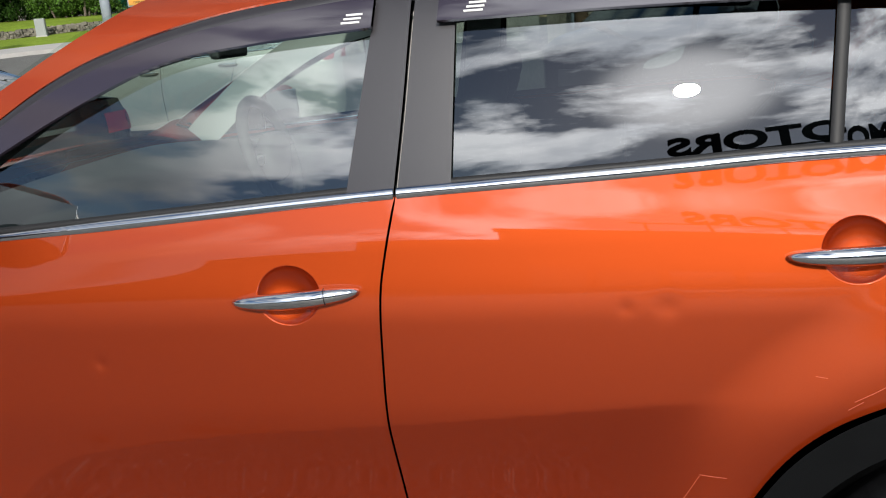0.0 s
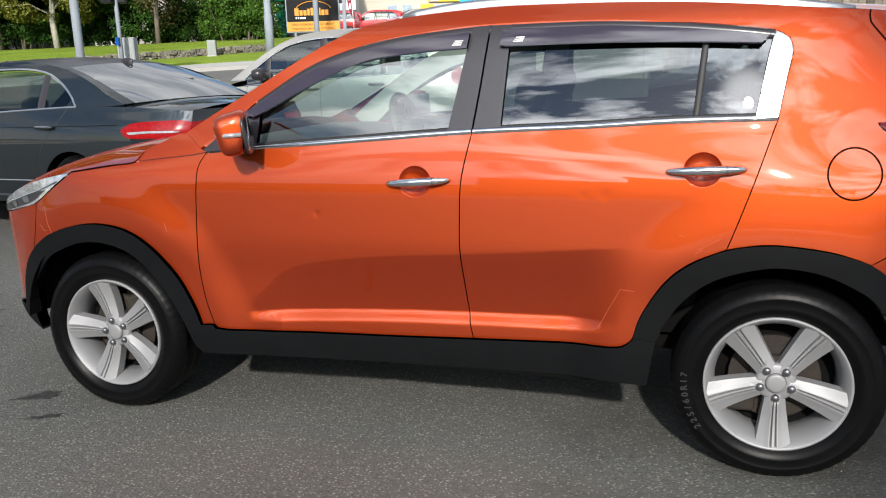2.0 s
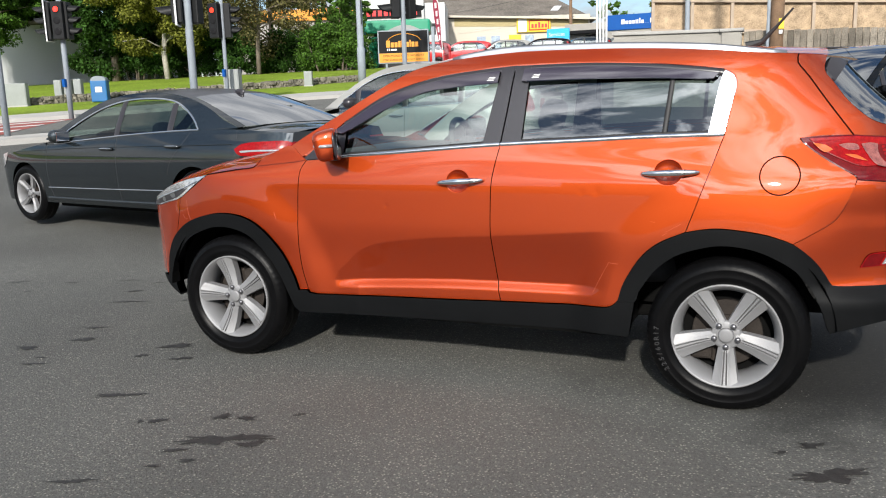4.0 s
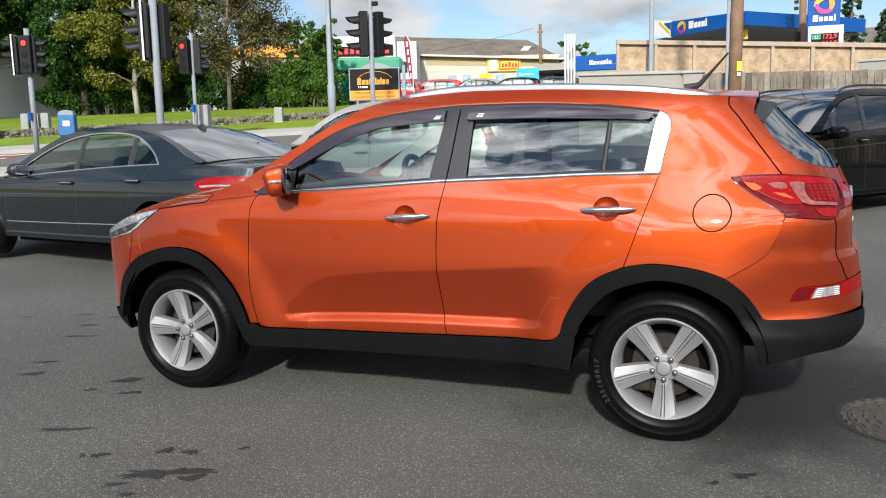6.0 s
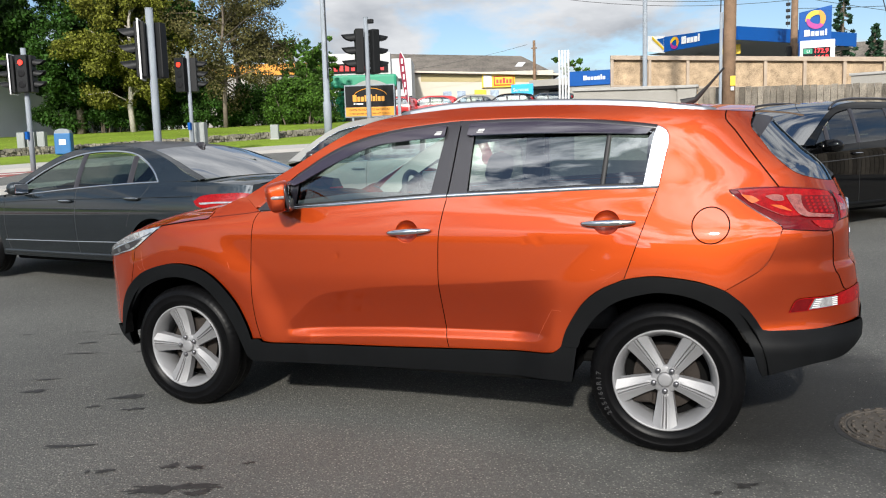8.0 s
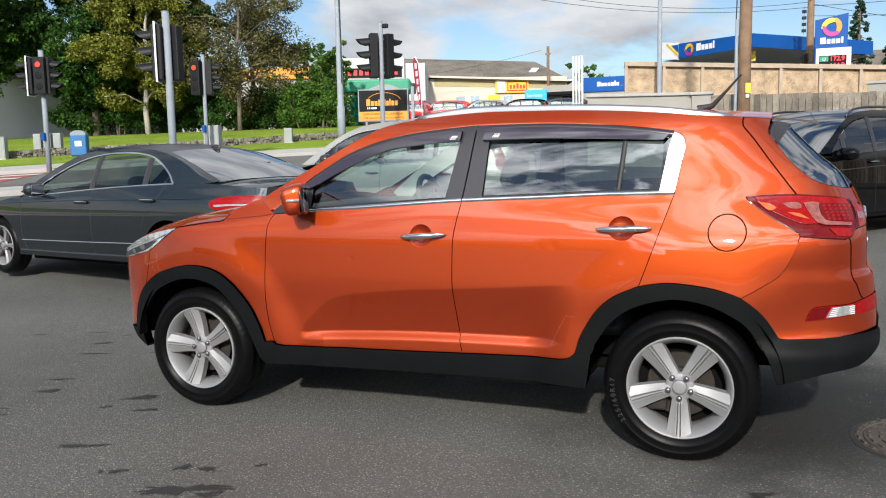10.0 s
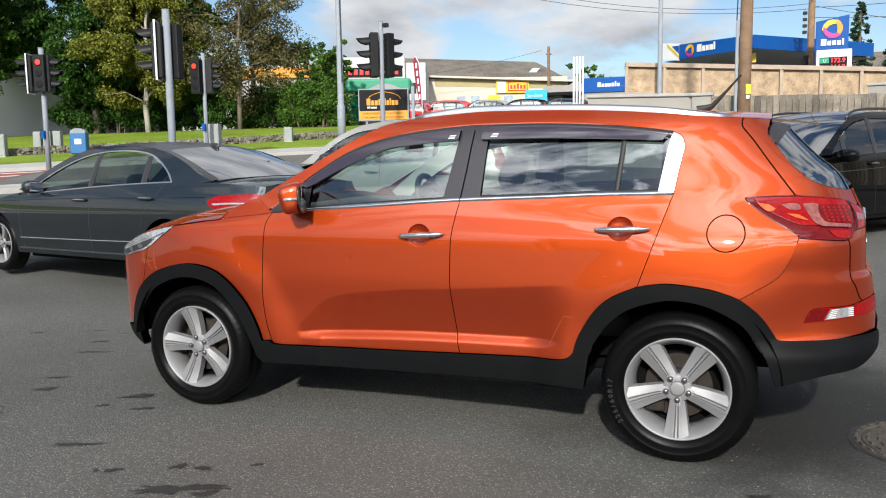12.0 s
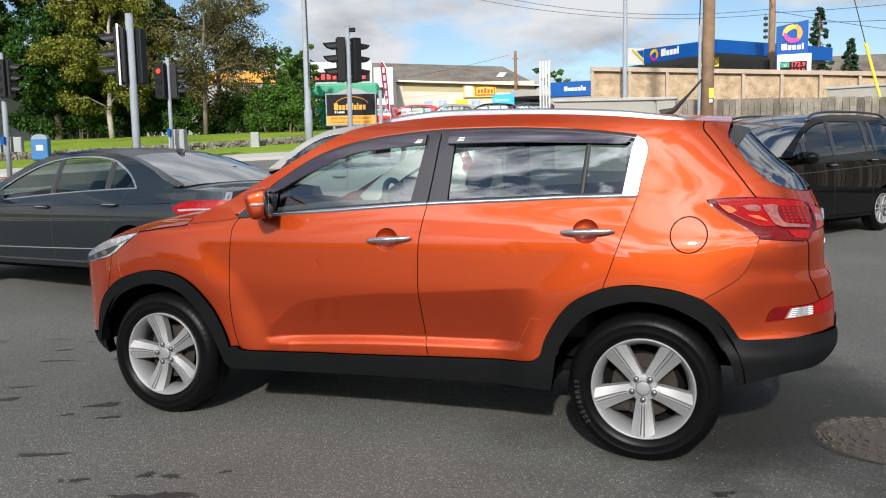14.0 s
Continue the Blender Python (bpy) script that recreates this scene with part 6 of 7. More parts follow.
tree(at(-37.0, 60.0), 9.0, (4.0, 3.0), "distant green tree behind the tyre depot", LEAF_MID, BARK, 46, 90, 50, .25, .1, .2)


# ---- signals and street furniture ----
GALV = material("galvanised_steel", (0.235, 0.262, 0.290), 0.62, 0.0, 0, 0.16, 3, 60, spec=0.2)
SIGNAL = material("black_signal_housing", (0.010, 0.0105, 0.011), 0.5, 0, 0, 0.2, 8, 120, spec=0.2)
SIGNAL_LENS = material("dark_signal_lens", (0.012, 0.012, 0.013), 0.6, spec=0.08)
RED_ON = glow("lit_red_signal", (1.0, 0.025, 0.008), 1.6)
PRICE_RED = glow("red_price_digits", (1.0, 0.02, 0.03), 1.8)
SIGN_BLUE = material("blue_sign_enamel", (0.003, 0.070, 0.28), 0.5, 0, 0, 0.06, 1.0, 20, spec=0.2)
CAB_GREY = material("grey_cabinet_paint", (0.25, 0.265, 0.255), 0.6, 0, 0, 0.12, 3, 50)
BIN_BLUE = material("blue_bin_plastic", (0.012, 0.115, 0.30), 0.5, 0, 0, 0.15, 3, 60)
DARK_WOOD = material("weathered_pole_wood", (0.19, 0.118, 0.070), 0.85, 0, 0, 0.45, 5, 60, 0.008)
FENCE_WOOD = material("weathered_grey_brown_board", (0.205, 0.180, 0.145), 0.85, 0, 0, 0.55, 5, 40, 0.008, rand=0.42, spec=0.2)
NEW_WOOD = material("pale_new_timber", (0.36, 0.285, 0.215), 0.8, 0, 0, 0.2, 4, 60, 0.003)
OSB = material("strand_board", (0.36, 0.265, 0.170), 0.75, 0, 0, 0.60, 3.5, 38, 0.006, spec=0.2)
RENDER_GREY = material("grey_cement_render", (0.30, 0.285, 0.255), 0.9, 0, 0, 0.14, 1.2, 40, 0.003)
YELLOW = material("yellow_plastic", (0.75, 0.52, 0.03), 0.5, 0, 0, 0.06, 4, 60)
TAN = material("tan_painted_band", (0.38, 0.315, 0.16), 0.8, 0, 0, 0.08, 0.6, 12)
CREAM = material("cream_painted_wall", (0.52, 0.47, 0.385), 0.85, 0, 0, 0.07, 0.5, 12, 0.003)
WHITE_WALL = material("white_painted_wall", (0.52, 0.52, 0.51), 0.8, 0, 0, 0.05, 0.5, 12)
ROOF_GREY = material("weathered_fibre_cement_roof", (0.150, 0.132, 0.112), 0.9, 0, 0, 0.6, 0.6, 6, 0.03, spec=0.2)
SIGN_YELLOW = material("yellow_sign_panel", (0.62, 0.42, 0.015), 0.4, 0, 0, 0.04, 2, 20)
SIGN_ORANGE = material("orange_sign_panel", (0.62, 0.25, 0.012), 0.4, 0, 0, 0.04, 2, 20)
SIGN_BLACK = material("black_sign_panel", (0.008, 0.008, 0.009), 0.45, spec=0.12)
SIGN_RED = material("red_sign_letter", (0.62, 0.02, 0.02), 0.4)
SIGN_WHITE = material("white_sign_panel", (0.66, 0.66, 0.66), 0.4)
SIGN_CYAN = material("light_blue_sign_panel", (0.03, 0.38, 0.72), 0.4)
MAROON = material("maroon_flag_cloth", (0.22, 0.010, 0.035), 0.7, 0, 0, 0.1, 2, 40)
POSTER = material("blue_grey_poster", (0.26, 0.32, 0.40), 0.4, 0, 0, 0.5, 2.5, 9)
GREEN_ROOF = material("green_wash_roof", (0.015, 0.24, 0.13), 0.4, 0, 0, 0.06, 2, 20)
DARK_VOID = material("dark_interior", (0.02, 0.02, 0.022), 0.8)
PURPLE = material("purple_emblem", (0.35, 0.02, 0.22), 0.4)
WIRE = material("black_cable", (0.02, 0.02, 0.02), 0.6)


def words(text, size, mat, m, parent=None, name="lettering", thick=0.01, align="LEFT", bold=0.0):
    cu = bpy.data.curves.new(name, "FONT")
    cu.body, cu.size, cu.extrude, cu.align_x, cu.offset = text, size, thick, align, bold
    tmp = bpy.data.objects.new(name, cu)
    scene.collection.objects.link(tmp)
    me = bpy.data.meshes.new_from_object(tmp)
    bpy.data.objects.remove(tmp)
    bpy.data.curves.remove(cu)
    me.materials.clear()
    me.materials.append(mat)
    ob = new(name, me)
    ob.parent = parent
    if parent is not None:
        ob.matrix_local = m
    else:
        ob.matrix_world = m
    return ob


FACE = Matrix.Rotation(math.radians(90), 4, "X")     # stands lettering up, read from -y


def signal_head(pole, m, lit=None, border=False, hooded=True, back=False):
    h = new("signal_head")
    h.parent = pole
    h.matrix_local = m
    part("housing", boxed(-.17, .02, -.53, .17, .22, .53, .02), SIGNAL, h)
    if border:
        part("backing_board", boxed(-.22, .10, -.56, .22, .115, .56, .005), SIGNAL, h)
        bm = bmesh.new()
        for x0, z0, x1, z1 in ((-.235, -.575, .235, -.553), (-.235, .553, .235, .575), (-.235, -.553, -.213, .553), (.213, -.553, .235, .553)):
            box(bm, x0, .09, z0, x1, .125, z1)
        part("white_border", bm, SIGN_WHITE, h, "white reflective border")
    for k, z in enumerate((.31, 0, -.31)):
        bm = turned(bmesh.new(), [(.001, .0), (.07, .0), (.105, .012), (.11, .03)], 20, Matrix.Translation((0, 0, z)))
        part("lens", bm, SIGNAL_LENS, h)
        if lit is not None and k == 0:
            bm = turned(bmesh.new(), [(.001, -.004), (.075, -.004), (.078, .002)], 20, Matrix.Translation((0, 0, z)))
            part("lit_disc", bm, RED_ON, h, "lit red lamp")
        if hooded:
            verts, faces = [], []
            for i in range(13):
                a = math.radians(-20 + 220 * i / 12)
                far = .06 + .25 * math.sin(math.pi * i / 12) ** .5
                verts += [(.125 * math.cos(a), .02, z + .125 * math.sin(a)), (.115 * math.cos(a), -far, z + .115 * math.sin(a) - .02)]
            for i in range(12):
                faces.append((2 * i, 2 * i + 1, 2 * i + 3, 2 * i + 2))
            put("hood", verts, faces, SIGNAL, h, smooth=True)
    if lit == "bar":
        part("lit_bar", boxed(-.02, -.010, .25, .02, -.006, .37, .001), PRICE_RED, h)
    if back:
        for k in range(8):
            part("rear_clip", boxed(-.02, .22, -.42 + k * .115, .02, .235, -.37 + k * .115, .003), GALV, h)
    part("bracket", boxed(-.02, .22, -.35, .02, .30, .35, .005), SIGNAL, h)
    return h


def signal_pole(p, top, radius, heads, label, button=True):
    root = thing("traffic_light", Matrix.Translation(p), label, "traffic light", "signals at the junction")
    hgt = top - p.z
    part("pole", tube(bmesh.new(), [(0, 0, -.15), (0, 0, hgt * .5), (0, 0, hgt)], [radius, radius, radius * .98], 14), GALV, root, "grey galvanised pole", smooth=True)
    part("pole_cap", tube(bmesh.new(), [(0, 0, hgt), (0, 0, hgt + .02)], radius * 1.03, 14), GALV, root)
    for dz, off, turn, kw in heads:
        m = Matrix.Translation((0, 0, hgt - dz)) @ Matrix.Rotation(radians(turn), 4, "Z") @ Matrix.Translation((off, -kw.get("reach", .30), 0))
        signal_head(root, m, **{a: b for a, b in kw.items() if a != "reach"})
    if button:
        part("push_button_box", boxed(-.05, -radius - .09, .95, .05, -radius, 1.18, .01), SIGN_BLUE, root, "blue push button box")
    return root


VIEW = math.degrees(math.atan2(-AHEAD.x, AHEAD.y))     # the turn that faces the last standpoint
signal_pole(at(-18.26, 13.63), 4.67, .075, [(.73, 0.05, VIEW - 4, dict(lit="bar", hooded=False)), (.73, -.0, VIEW - 88, dict(border=True, reach=.46)), (.73, 0, VIEW + 92, dict())], "grey traffic light pole with a lit red crossing signal")
signal_pole(at(-9.42, 8.60), 4.29, .074, [(.78, 0, VIEW - 80, dict(border=True)), (.78, 0, VIEW + 164, dict(border=False, hooded=False, back=True))], "thick grey traffic light pole with two black heads")
signal_pole(at(-15.23, 17.13), 4.715, .060, [(.72, -.14, VIEW - 20, dict(lit="", hooded=False)), (.72, 0, VIEW + 98, dict(back=True))], "slim grey traffic light pole with a lit red cycle signal")
s5 = signal_pole(at(-7.28, 13.75), 4.64, .060, [(.80, 0, VIEW - 78, dict()), (.80, 0, VIEW + 128, dict(back=True))], "grey traffic light pole with paired black heads and a sensor")
part("sensor", boxed(.06, -.05, 4.64 - land(-7.28, 13.75) - .14, .20, .05, 4.64 - land(-7.28, 13.75) - .04, .015), SIGNAL, s5)
post = thing("sign_post", Matrix.Translation(spot(19.2, -11.2)), "bare grey galvanised post by the kerb", "post")
part("post", tube(bmesh.new(), [(0, 0, -.1), (0, 0, 4.6)], .075, 14), GALV, post, smooth=True)


def lamp_post(p, height, r0, r1, label):
    root = thing("street_lamp", Matrix.Translation(p), label, "street lamp")
    part("column", tube(bmesh.new(), [(0, 0, -.1), (0, 0, 1.6), (0, 0, 1.65), (0, 0, height)], [r0 * 1.25, r0 * 1.25, r0, r1], 14), GALV, root, smooth=True)
    part("arm", tube(bmesh.new(), [(0, 0, height), (.3, -.4, height + .15), (.7, -1.0, height + .2)], r1 * .7, 8), GALV, root)
    part("lantern", boxed(.55, -1.5, height + .12, .85, -.9, height + .26, .04), CAB_GREY, root)
    return root


lp = lamp_post(at(-14.1, 24.0), 8.5, .125, .09, "tall grey street lamp column beside the grass")
part("cable", tube(bmesh.new(), [(.13, -.10, 2.5), (.15, -.13, 4.0), (.11, -.10, 6.5)], .018, 6), WIRE, lp)
lamp_post(at(-1.75, 22.5), 9.0, .078, .056, "slim grey street lamp column before the board hoarding")


def cabinet(p, w, d, h, turn, label, mat=None):
    root = thing("utility_cabinet", Matrix.Translation(p) @ Matrix.Rotation(radians(turn), 4, "Z"), label, "utility cabinet")
    part("body", boxed(-w / 2, -d / 2, 0, w / 2, d / 2, h, .015), mat or CAB_GREY, root)
    part("door", boxed(-w / 2 + .03, -d / 2 - .012, .06, w / 2 - .03, -d / 2 - .002, h - .05, .004), mat or CAB_GREY, root)
    part("plinth", boxed(-w / 2 - .02, -d / 2 - .02, -.15, w / 2 + .02, d / 2 + .02, .04, .01), KERB, root)
    return root


cabinet(at(-15.43, 17.70), .50, .4, 1.15, VIEW, "tall pale grey roadside cabinet")
cabinet(spot(30.5, -17.2, .1), .75, .35, .85, VIEW + 10, "squat pale grey cabinet by the stone wall")
for q in (-16.15, -15.75, -15.35):
    cabinet(spot(32.6, q - .50, .1), .30, .25, .85, VIEW, "slim pale grey service pillar by the stone wall")
cabinet(spot(35.2, -7.15, .1), .34, .25, .62, VIEW, "small pale marker pillar with a yellow plate")
bin_ = thing("litter_bin", Matrix.Translation(at(-22.76, 19.24, .1)) @ Matrix.Rotation(radians(VIEW + 12), 4, "Z"), "blue plastic litter bin with a domed black hood", "litter bin")
part("body", boxed(-.29, -.26, 0, .29, .26, .80, .04), BIN_BLUE, bin_)
part("hood", turned(bmesh.new(), [(.001, -.25), (.25, -.25), (.27, -.22), (.27, .22), (.25, .25), (.001, .25)], 28, Matrix.Translation((0, 0, .80)) @ Matrix.Diagonal((1.05, 1, .60, 1))), GALV, bin_, smooth=False)
part("notice", boxed(-.12, -.272, .36, .12, -.262, .56, .002), SIGN_WHITE, bin_)


# ---- walls, fences and poles by the filling station ----
def upright(name, a, b, z0, z1, thick, mat, label, category, kind="structure"):
    a, b = Vector(a), Vector(b)
    d = (b - a)
    root = thing(name, Matrix.Translation((a.x, a.y, 0)) @ Matrix.Rotation(math.atan2(d.y, d.x), 4, "Z"), label, category, kind=kind)
    return root, d.length


wall, L = upright("wall_1", (-3.0, 17.53), (.13, 17.69), 0, 0, .25, RENDER_GREY, "grey cement rendered wall with a concrete cap", "wall")
part("wall_body", boxed(0, 0, .6, L, .22, 2.79, .01), RENDER_GREY, wall)
part("wall_cap", boxed(-.04, -.06, -.04, L + .02, .28, .04, .015, Matrix.Translation((0, 0, 2.90)) @ Matrix.Rotation(math.atan(.02), 4, "Y")), KERB, wall)
part("wall_head", boxed(0, .002, 2.77, L - .4, .218, 2.86, .004), RENDER_GREY, wall)
part("pier", boxed(L - .45, -.08, .6, L + .03, .30, 2.80, .01), RENDER_GREY, wall)
part("pier_cap", boxed(L - .50, -.13, 2.80, L + .08, .35, 2.88, .02), KERB, wall)
fence, L = upright("fence", (.36, 15.04), (13.0, 10.60), 0, 0, .02, FENCE_WOOD, "weathered vertical board fence behind the parked cars", "fence", "")
rng = np.random.default_rng(3)
n = int(L / .135)
for k in range(n):
    x = k * .135
    h = 2.63 - .045 * x + rng.uniform(-.014, .012)
    put("board", [(x + .007, y, z) for y in (0, .022) for z in (.45, h)] + [(x + .128, y, z) for y in (0, .022) for z in (.45, h)], [(0, 1, 5, 4), (2, 6, 7, 3), (1, 3, 7, 5), (0, 2, 3, 1), (4, 5, 7, 6)], FENCE_WOOD, fence)
for z in (1.0, 2.2):
    part("rail", boxed(0, .026, z - .28, L, .07, z + .28, .004, Matrix.Rotation(.045 * .5, 4, "Y")), FENCE_WOOD, fence)
hoard, L = upright("hoarding", (-2.91, 23.18), (11.5, 26.8), 0, 0, .1, OSB, "timber framed hoarding clad in strand board", "fence", "")
top_at = lambda x: 4.265 - .048 * x
part("cap_rail", boxed(-.05, -.10, -.07, L, .12, .07, .006, Matrix.Translation((0, 0, 4.265)) @ Matrix.Rotation(math.atan(.048), 4, "Y")), NEW_WOOD, hoard)
part("foot_rail", boxed(-.05, -.09, -.06, L, .05, .06, .006, Matrix.Translation((0, 0, 3.31)) @ Matrix.Rotation(math.atan(.048), 4, "Y")), NEW_WOOD, hoard)
for k in range(int(L / 1.22) + 1):
    x = k * 1.22
    part("post", boxed(x - .05, -.08, .9, x + .05, .03, top_at(x) - .03, .005), NEW_WOOD, hoard)
    if x + 1.22 < L:
        put("panel", [(x + .03, .035, .9), (x + 1.20, .035, .9), (x + 1.20, .035, top_at(x + 1.2) - .05), (x + .03, .035, top_at(x) - .05), (x + .03, .055, .9), (x + 1.20, .055, .9), (x + 1.20, .055, top_at(x + 1.2) - .05), (x + .03, .055, top_at(x) - .05)], [(0, 1, 2, 3), (7, 6, 5, 4), (3, 2, 6, 7), (0, 3, 7, 4), (1, 5, 6, 2)], OSB, hoard)

pole = thing("utility_pole", Matrix.Translation(at(1.03, 14.6)), "brown weathered wooden utility pole with a yellow plate", "utility pole")
part("shaft", tube(bmesh.new(), [(0, 0, -.2), (.02, 0, 3), (.05, 0, 9.0)], [.145, .135, .115], 14), DARK_WOOD, pole, smooth=True)
part("conduit", tube(bmesh.new(), [(-.165, -.06, -.1), (-.15, -.06, 3.55)], .036, 10), GALV, pole, "grey steel cable conduit", smooth=True)
part("cable", tube(bmesh.new(), [(-.17, -.06, 3.5), (-.13, -.10, 5.0), (-.09, -.11, 8.5)], .014, 6), WIRE, pole)
part("warning_plate", boxed(.05, -.165, 1.97, .155, -.155, 2.18, .004), YELLOW, pole, "yellow warning plate")
part("number_plate", boxed(.06, -.164, 1.87, .13, -.156, 1.95, .003), SIGN_WHITE, pole)
stay = thing("stay_wire", Matrix.Translation((5.02, 18.1, 0)), "yellow stay wire guard on a slanting cable", "stay wire")
part("guard", tube(bmesh.new(), [(.22, 0, 1.0), (0, .0, 2.43), (-.42, .06, 4.0)], .035, 8), YELLOW, stay, smooth=True)
part("cable", tube(bmesh.new(), [(-.42, .06, 4.0), (-1.35, .16, 7.6)], .012, 6), WIRE, stay)
far = thing("utility_pole", Matrix.Translation(at(3.28, 42.3)), "brown wooden utility pole with insulators at the filling station", "utility pole")
fz = land(3.28, 42.3)
part("shaft", tube(bmesh.new(), [(0, 0, -.2), (0, 0, 9.4 - fz)], [.20, .16], 12), DARK_WOOD, far, smooth=True)
for k in range(4):
    part("insulator", boxed(-.42, -.05, 7.3 - fz + .32 * k, -.20, .05, 7.46 - fz + .32 * k, .02), SIGNAL, far)
part("bracket", tube(bmesh.new(), [(-.32, 0, 7.2 - fz), (-.32, 0, 8.6 - fz)], .02, 6), GALV, far)
part("transformer_box", boxed(-.35, -.25, 5.2 - fz, -.1, .1, 6.2 - fz, .05), SIGNAL, far)
cables = thing("overhead_cables", Matrix.Identity(4), "thin black overhead cables between the poles", "cable")
for a, b, sag in (((-17.3, 66, 10.3), (-30, 62.5, 8.3), .3), ((3.28, 42.3, 8.6), (26, 37, 10.5), .9), ((3.28, 42.3, 8.7), (30, 60, 7.5), .8), ((3.28, 42.3, 8.1), (26, 37, 8.3), .7), ((1.1, 14.6, 9.4), (3.28, 42.3, 8.9), .4), ((3.28, 42.3, 8.8), (-21.8, 36.3, 14.3), 1.86), ((3.28, 42.3, 8.54), (-21.8, 36.3, 13.45), 1.61)):
    pts = [Vector(a).lerp(Vector(b), t) - Vector((0, 0, sag * 4 * t * (1 - t))) for t in xs(0, 1, 18)]
    part("cable", tube(bmesh.new(), pts, .014, 5), WIRE, cables)

# ---- filling station ----
station = thing("filling_station", Matrix.Translation((.58, 41.1, 0)), "blue and white filling station canopy on pillars", "canopy")
a, b = Vector((-5.12, 4.6)), Vector((6.35, 8.95))
pts = [Vector((0, 0)), b, a + b, a]
put("roof_slab", [(p.x, p.y, z) for z in (6.62, 7.2) for p in pts], [(3, 2, 1, 0), (4, 5, 6, 7)], CAB_GREY, station)


def fascia(name, p, q, z0, z1, mat, parent, out=.0, zq0=None, zq1=None):
    d = (q - p).normalized()
    nrm = Vector((d.y, -d.x))
    zq0, zq1 = zq0 if zq0 is not None else z0, zq1 if zq1 is not None else z1
    p2, q2 = p + nrm * out, q + nrm * out
    t = -nrm * .08
    v = [(p2.x, p2.y, z0), (q2.x, q2.y, zq0), (q2.x, q2.y, zq1), (p2.x, p2.y, z1)]
    v += [(x + t.x, y + t.y, z) for x, y, z in v]
    return put(name, v, [(0, 1, 2, 3), (7, 6, 5, 4), (3, 2, 6, 7), (0, 4, 5, 1), (0, 3, 7, 4), (1, 5, 6, 2)], mat, parent)


l0, l1 = a, Vector((0, 0))
fascia("fascia", l0.lerp(l1, .20), l1, 6.62, 7.46, SIGN_BLUE, station, 0, 6.60, 7.28)
fascia("fascia", l1, b, 6.60, 7.28, SIGN_BLUE, station, 0, 6.72, 7.50)
fascia("fascia", l0, l0.lerp(l1, .20), 6.80, 7.70, SIGN_WHITE, station, 0, 6.56, 7.52)
fascia("yellow_band", l0.lerp(l1, .06), l0.lerp(l1, .20), 7.45, 7.62, SIGN_YELLOW, station, .03, 6.72, 6.86)
put("blue_wedge", [(*(l0.lerp(l1, .12) + Vector((-.03, -.03))), 7.42), (*(l0.lerp(l1, .205) + Vector((-.03, -.03))), 6.95), (*(l0.lerp(l1, .205) + Vector((-.03, -.03))), 7.40)], [(0, 1, 2)], SIGN_BLUE, station)


def emblem(parent, centre, right, up, r, seed=0):
    """A round swirl in yellow, orange and purple."""
    c, rr, uu = Vector(centre), Vector(right).normalized(), Vector(up)
    nn = rr.cross(uu)
    for k, (mat, a0, a1) in enumerate(((SIGN_YELLOW, 40, 190), (SIGN_ORANGE, -60, 70), (PURPLE, 170, 320))):
        verts, faces = [], []
        for i, t in enumerate(xs(0, 1, 14)):
            ang = math.radians(a0 + (a1 - a0) * t)
            w = .30 + .22 * math.sin(math.pi * t)
            for q in (r * (1 - w), r * (1 + .12 * t)):
                verts.append(c + rr * q * math.cos(ang) + uu * q * math.sin(ang) + nn * (.03 + .004 * k))
        for i in range(13):
            faces.append((2 * i, 2 * i + 1, 2 * i + 3, 2 * i + 2))
        put("emblem", verts, faces, mat, parent)


def bars(parent, origin, right, up, widths, height, mat, lift=.03, name="letter_bar", gap=.06):
    """Plain bars that stand for a brand's letters."""
    o, rr, uu = Vector(origin), Vector(right).normalized(), Vector(up)
    nn = rr.cross(uu)
    x = 0
    for w, k in widths:
        v = [o + rr * (x + i * w) + uu * (j * height * k) + nn * lift for i, j in ((0, 0), (1, 0), (1, 1), (0, 1))]
        v += [p - nn * .02 for p in v]
        put(name, v, [(0, 1, 2, 3), (3, 2, 6, 7), (0, 3, 7, 4), (1, 5, 6, 2), (0, 4, 5, 1)], mat, parent)
        x += w + gap


dirl = Vector((*(l1 - l0), 0)).normalized()
UP = Vector((0, 0, 1))
emblem(station, (*(l0.lerp(l1, .33)), 7.02), dirl, UP, .32)
bars(station, (*(l0.lerp(l1, .41)), 6.88), dirl, UP, [(.34, 1.0), (.22, .72), (.22, .72), (.24, .72), (.10, 1.0)], .40, SIGN_WHITE)
dirr = Vector((*b, 0)).normalized()
ang = math.atan2(dirr.y, dirr.x)
words("Welcome", .46, SIGN_WHITE, Matrix.Translation((*(b * .52), 6.80)) @ Matrix.Rotation(ang, 4, "Z") @ FACE @ Matrix.Translation((0, 0, .12)), station)
for p in (a * .35 + b * .25, a * .75 + b * .25, a * .35 + b * .7, a * .75 + b * .7):
    part("pillar", boxed(p.x - .22, p.y - .22, 3.0, p.x + .22, p.y + .22, 6.62, .03), CAB_GREY, station)
part("pump_sign", boxed(-.9, 1.2, 6.0, .1, 1.35, 6.5, .01), SIGN_YELLOW, station)
kiosk = thing("shop_building", Matrix.Translation((-15.2, 58.5, .2)), "low blue and grey filling station shop", "building")
part("wall", boxed(0, 0, 3.2, 8.5, 5, 6.4, .02), RENDER_GREY, kiosk)
part("fascia", boxed(3.2, -.12, 5.75, 8.6, 0, 6.85, .02), SIGN_BLUE, kiosk)
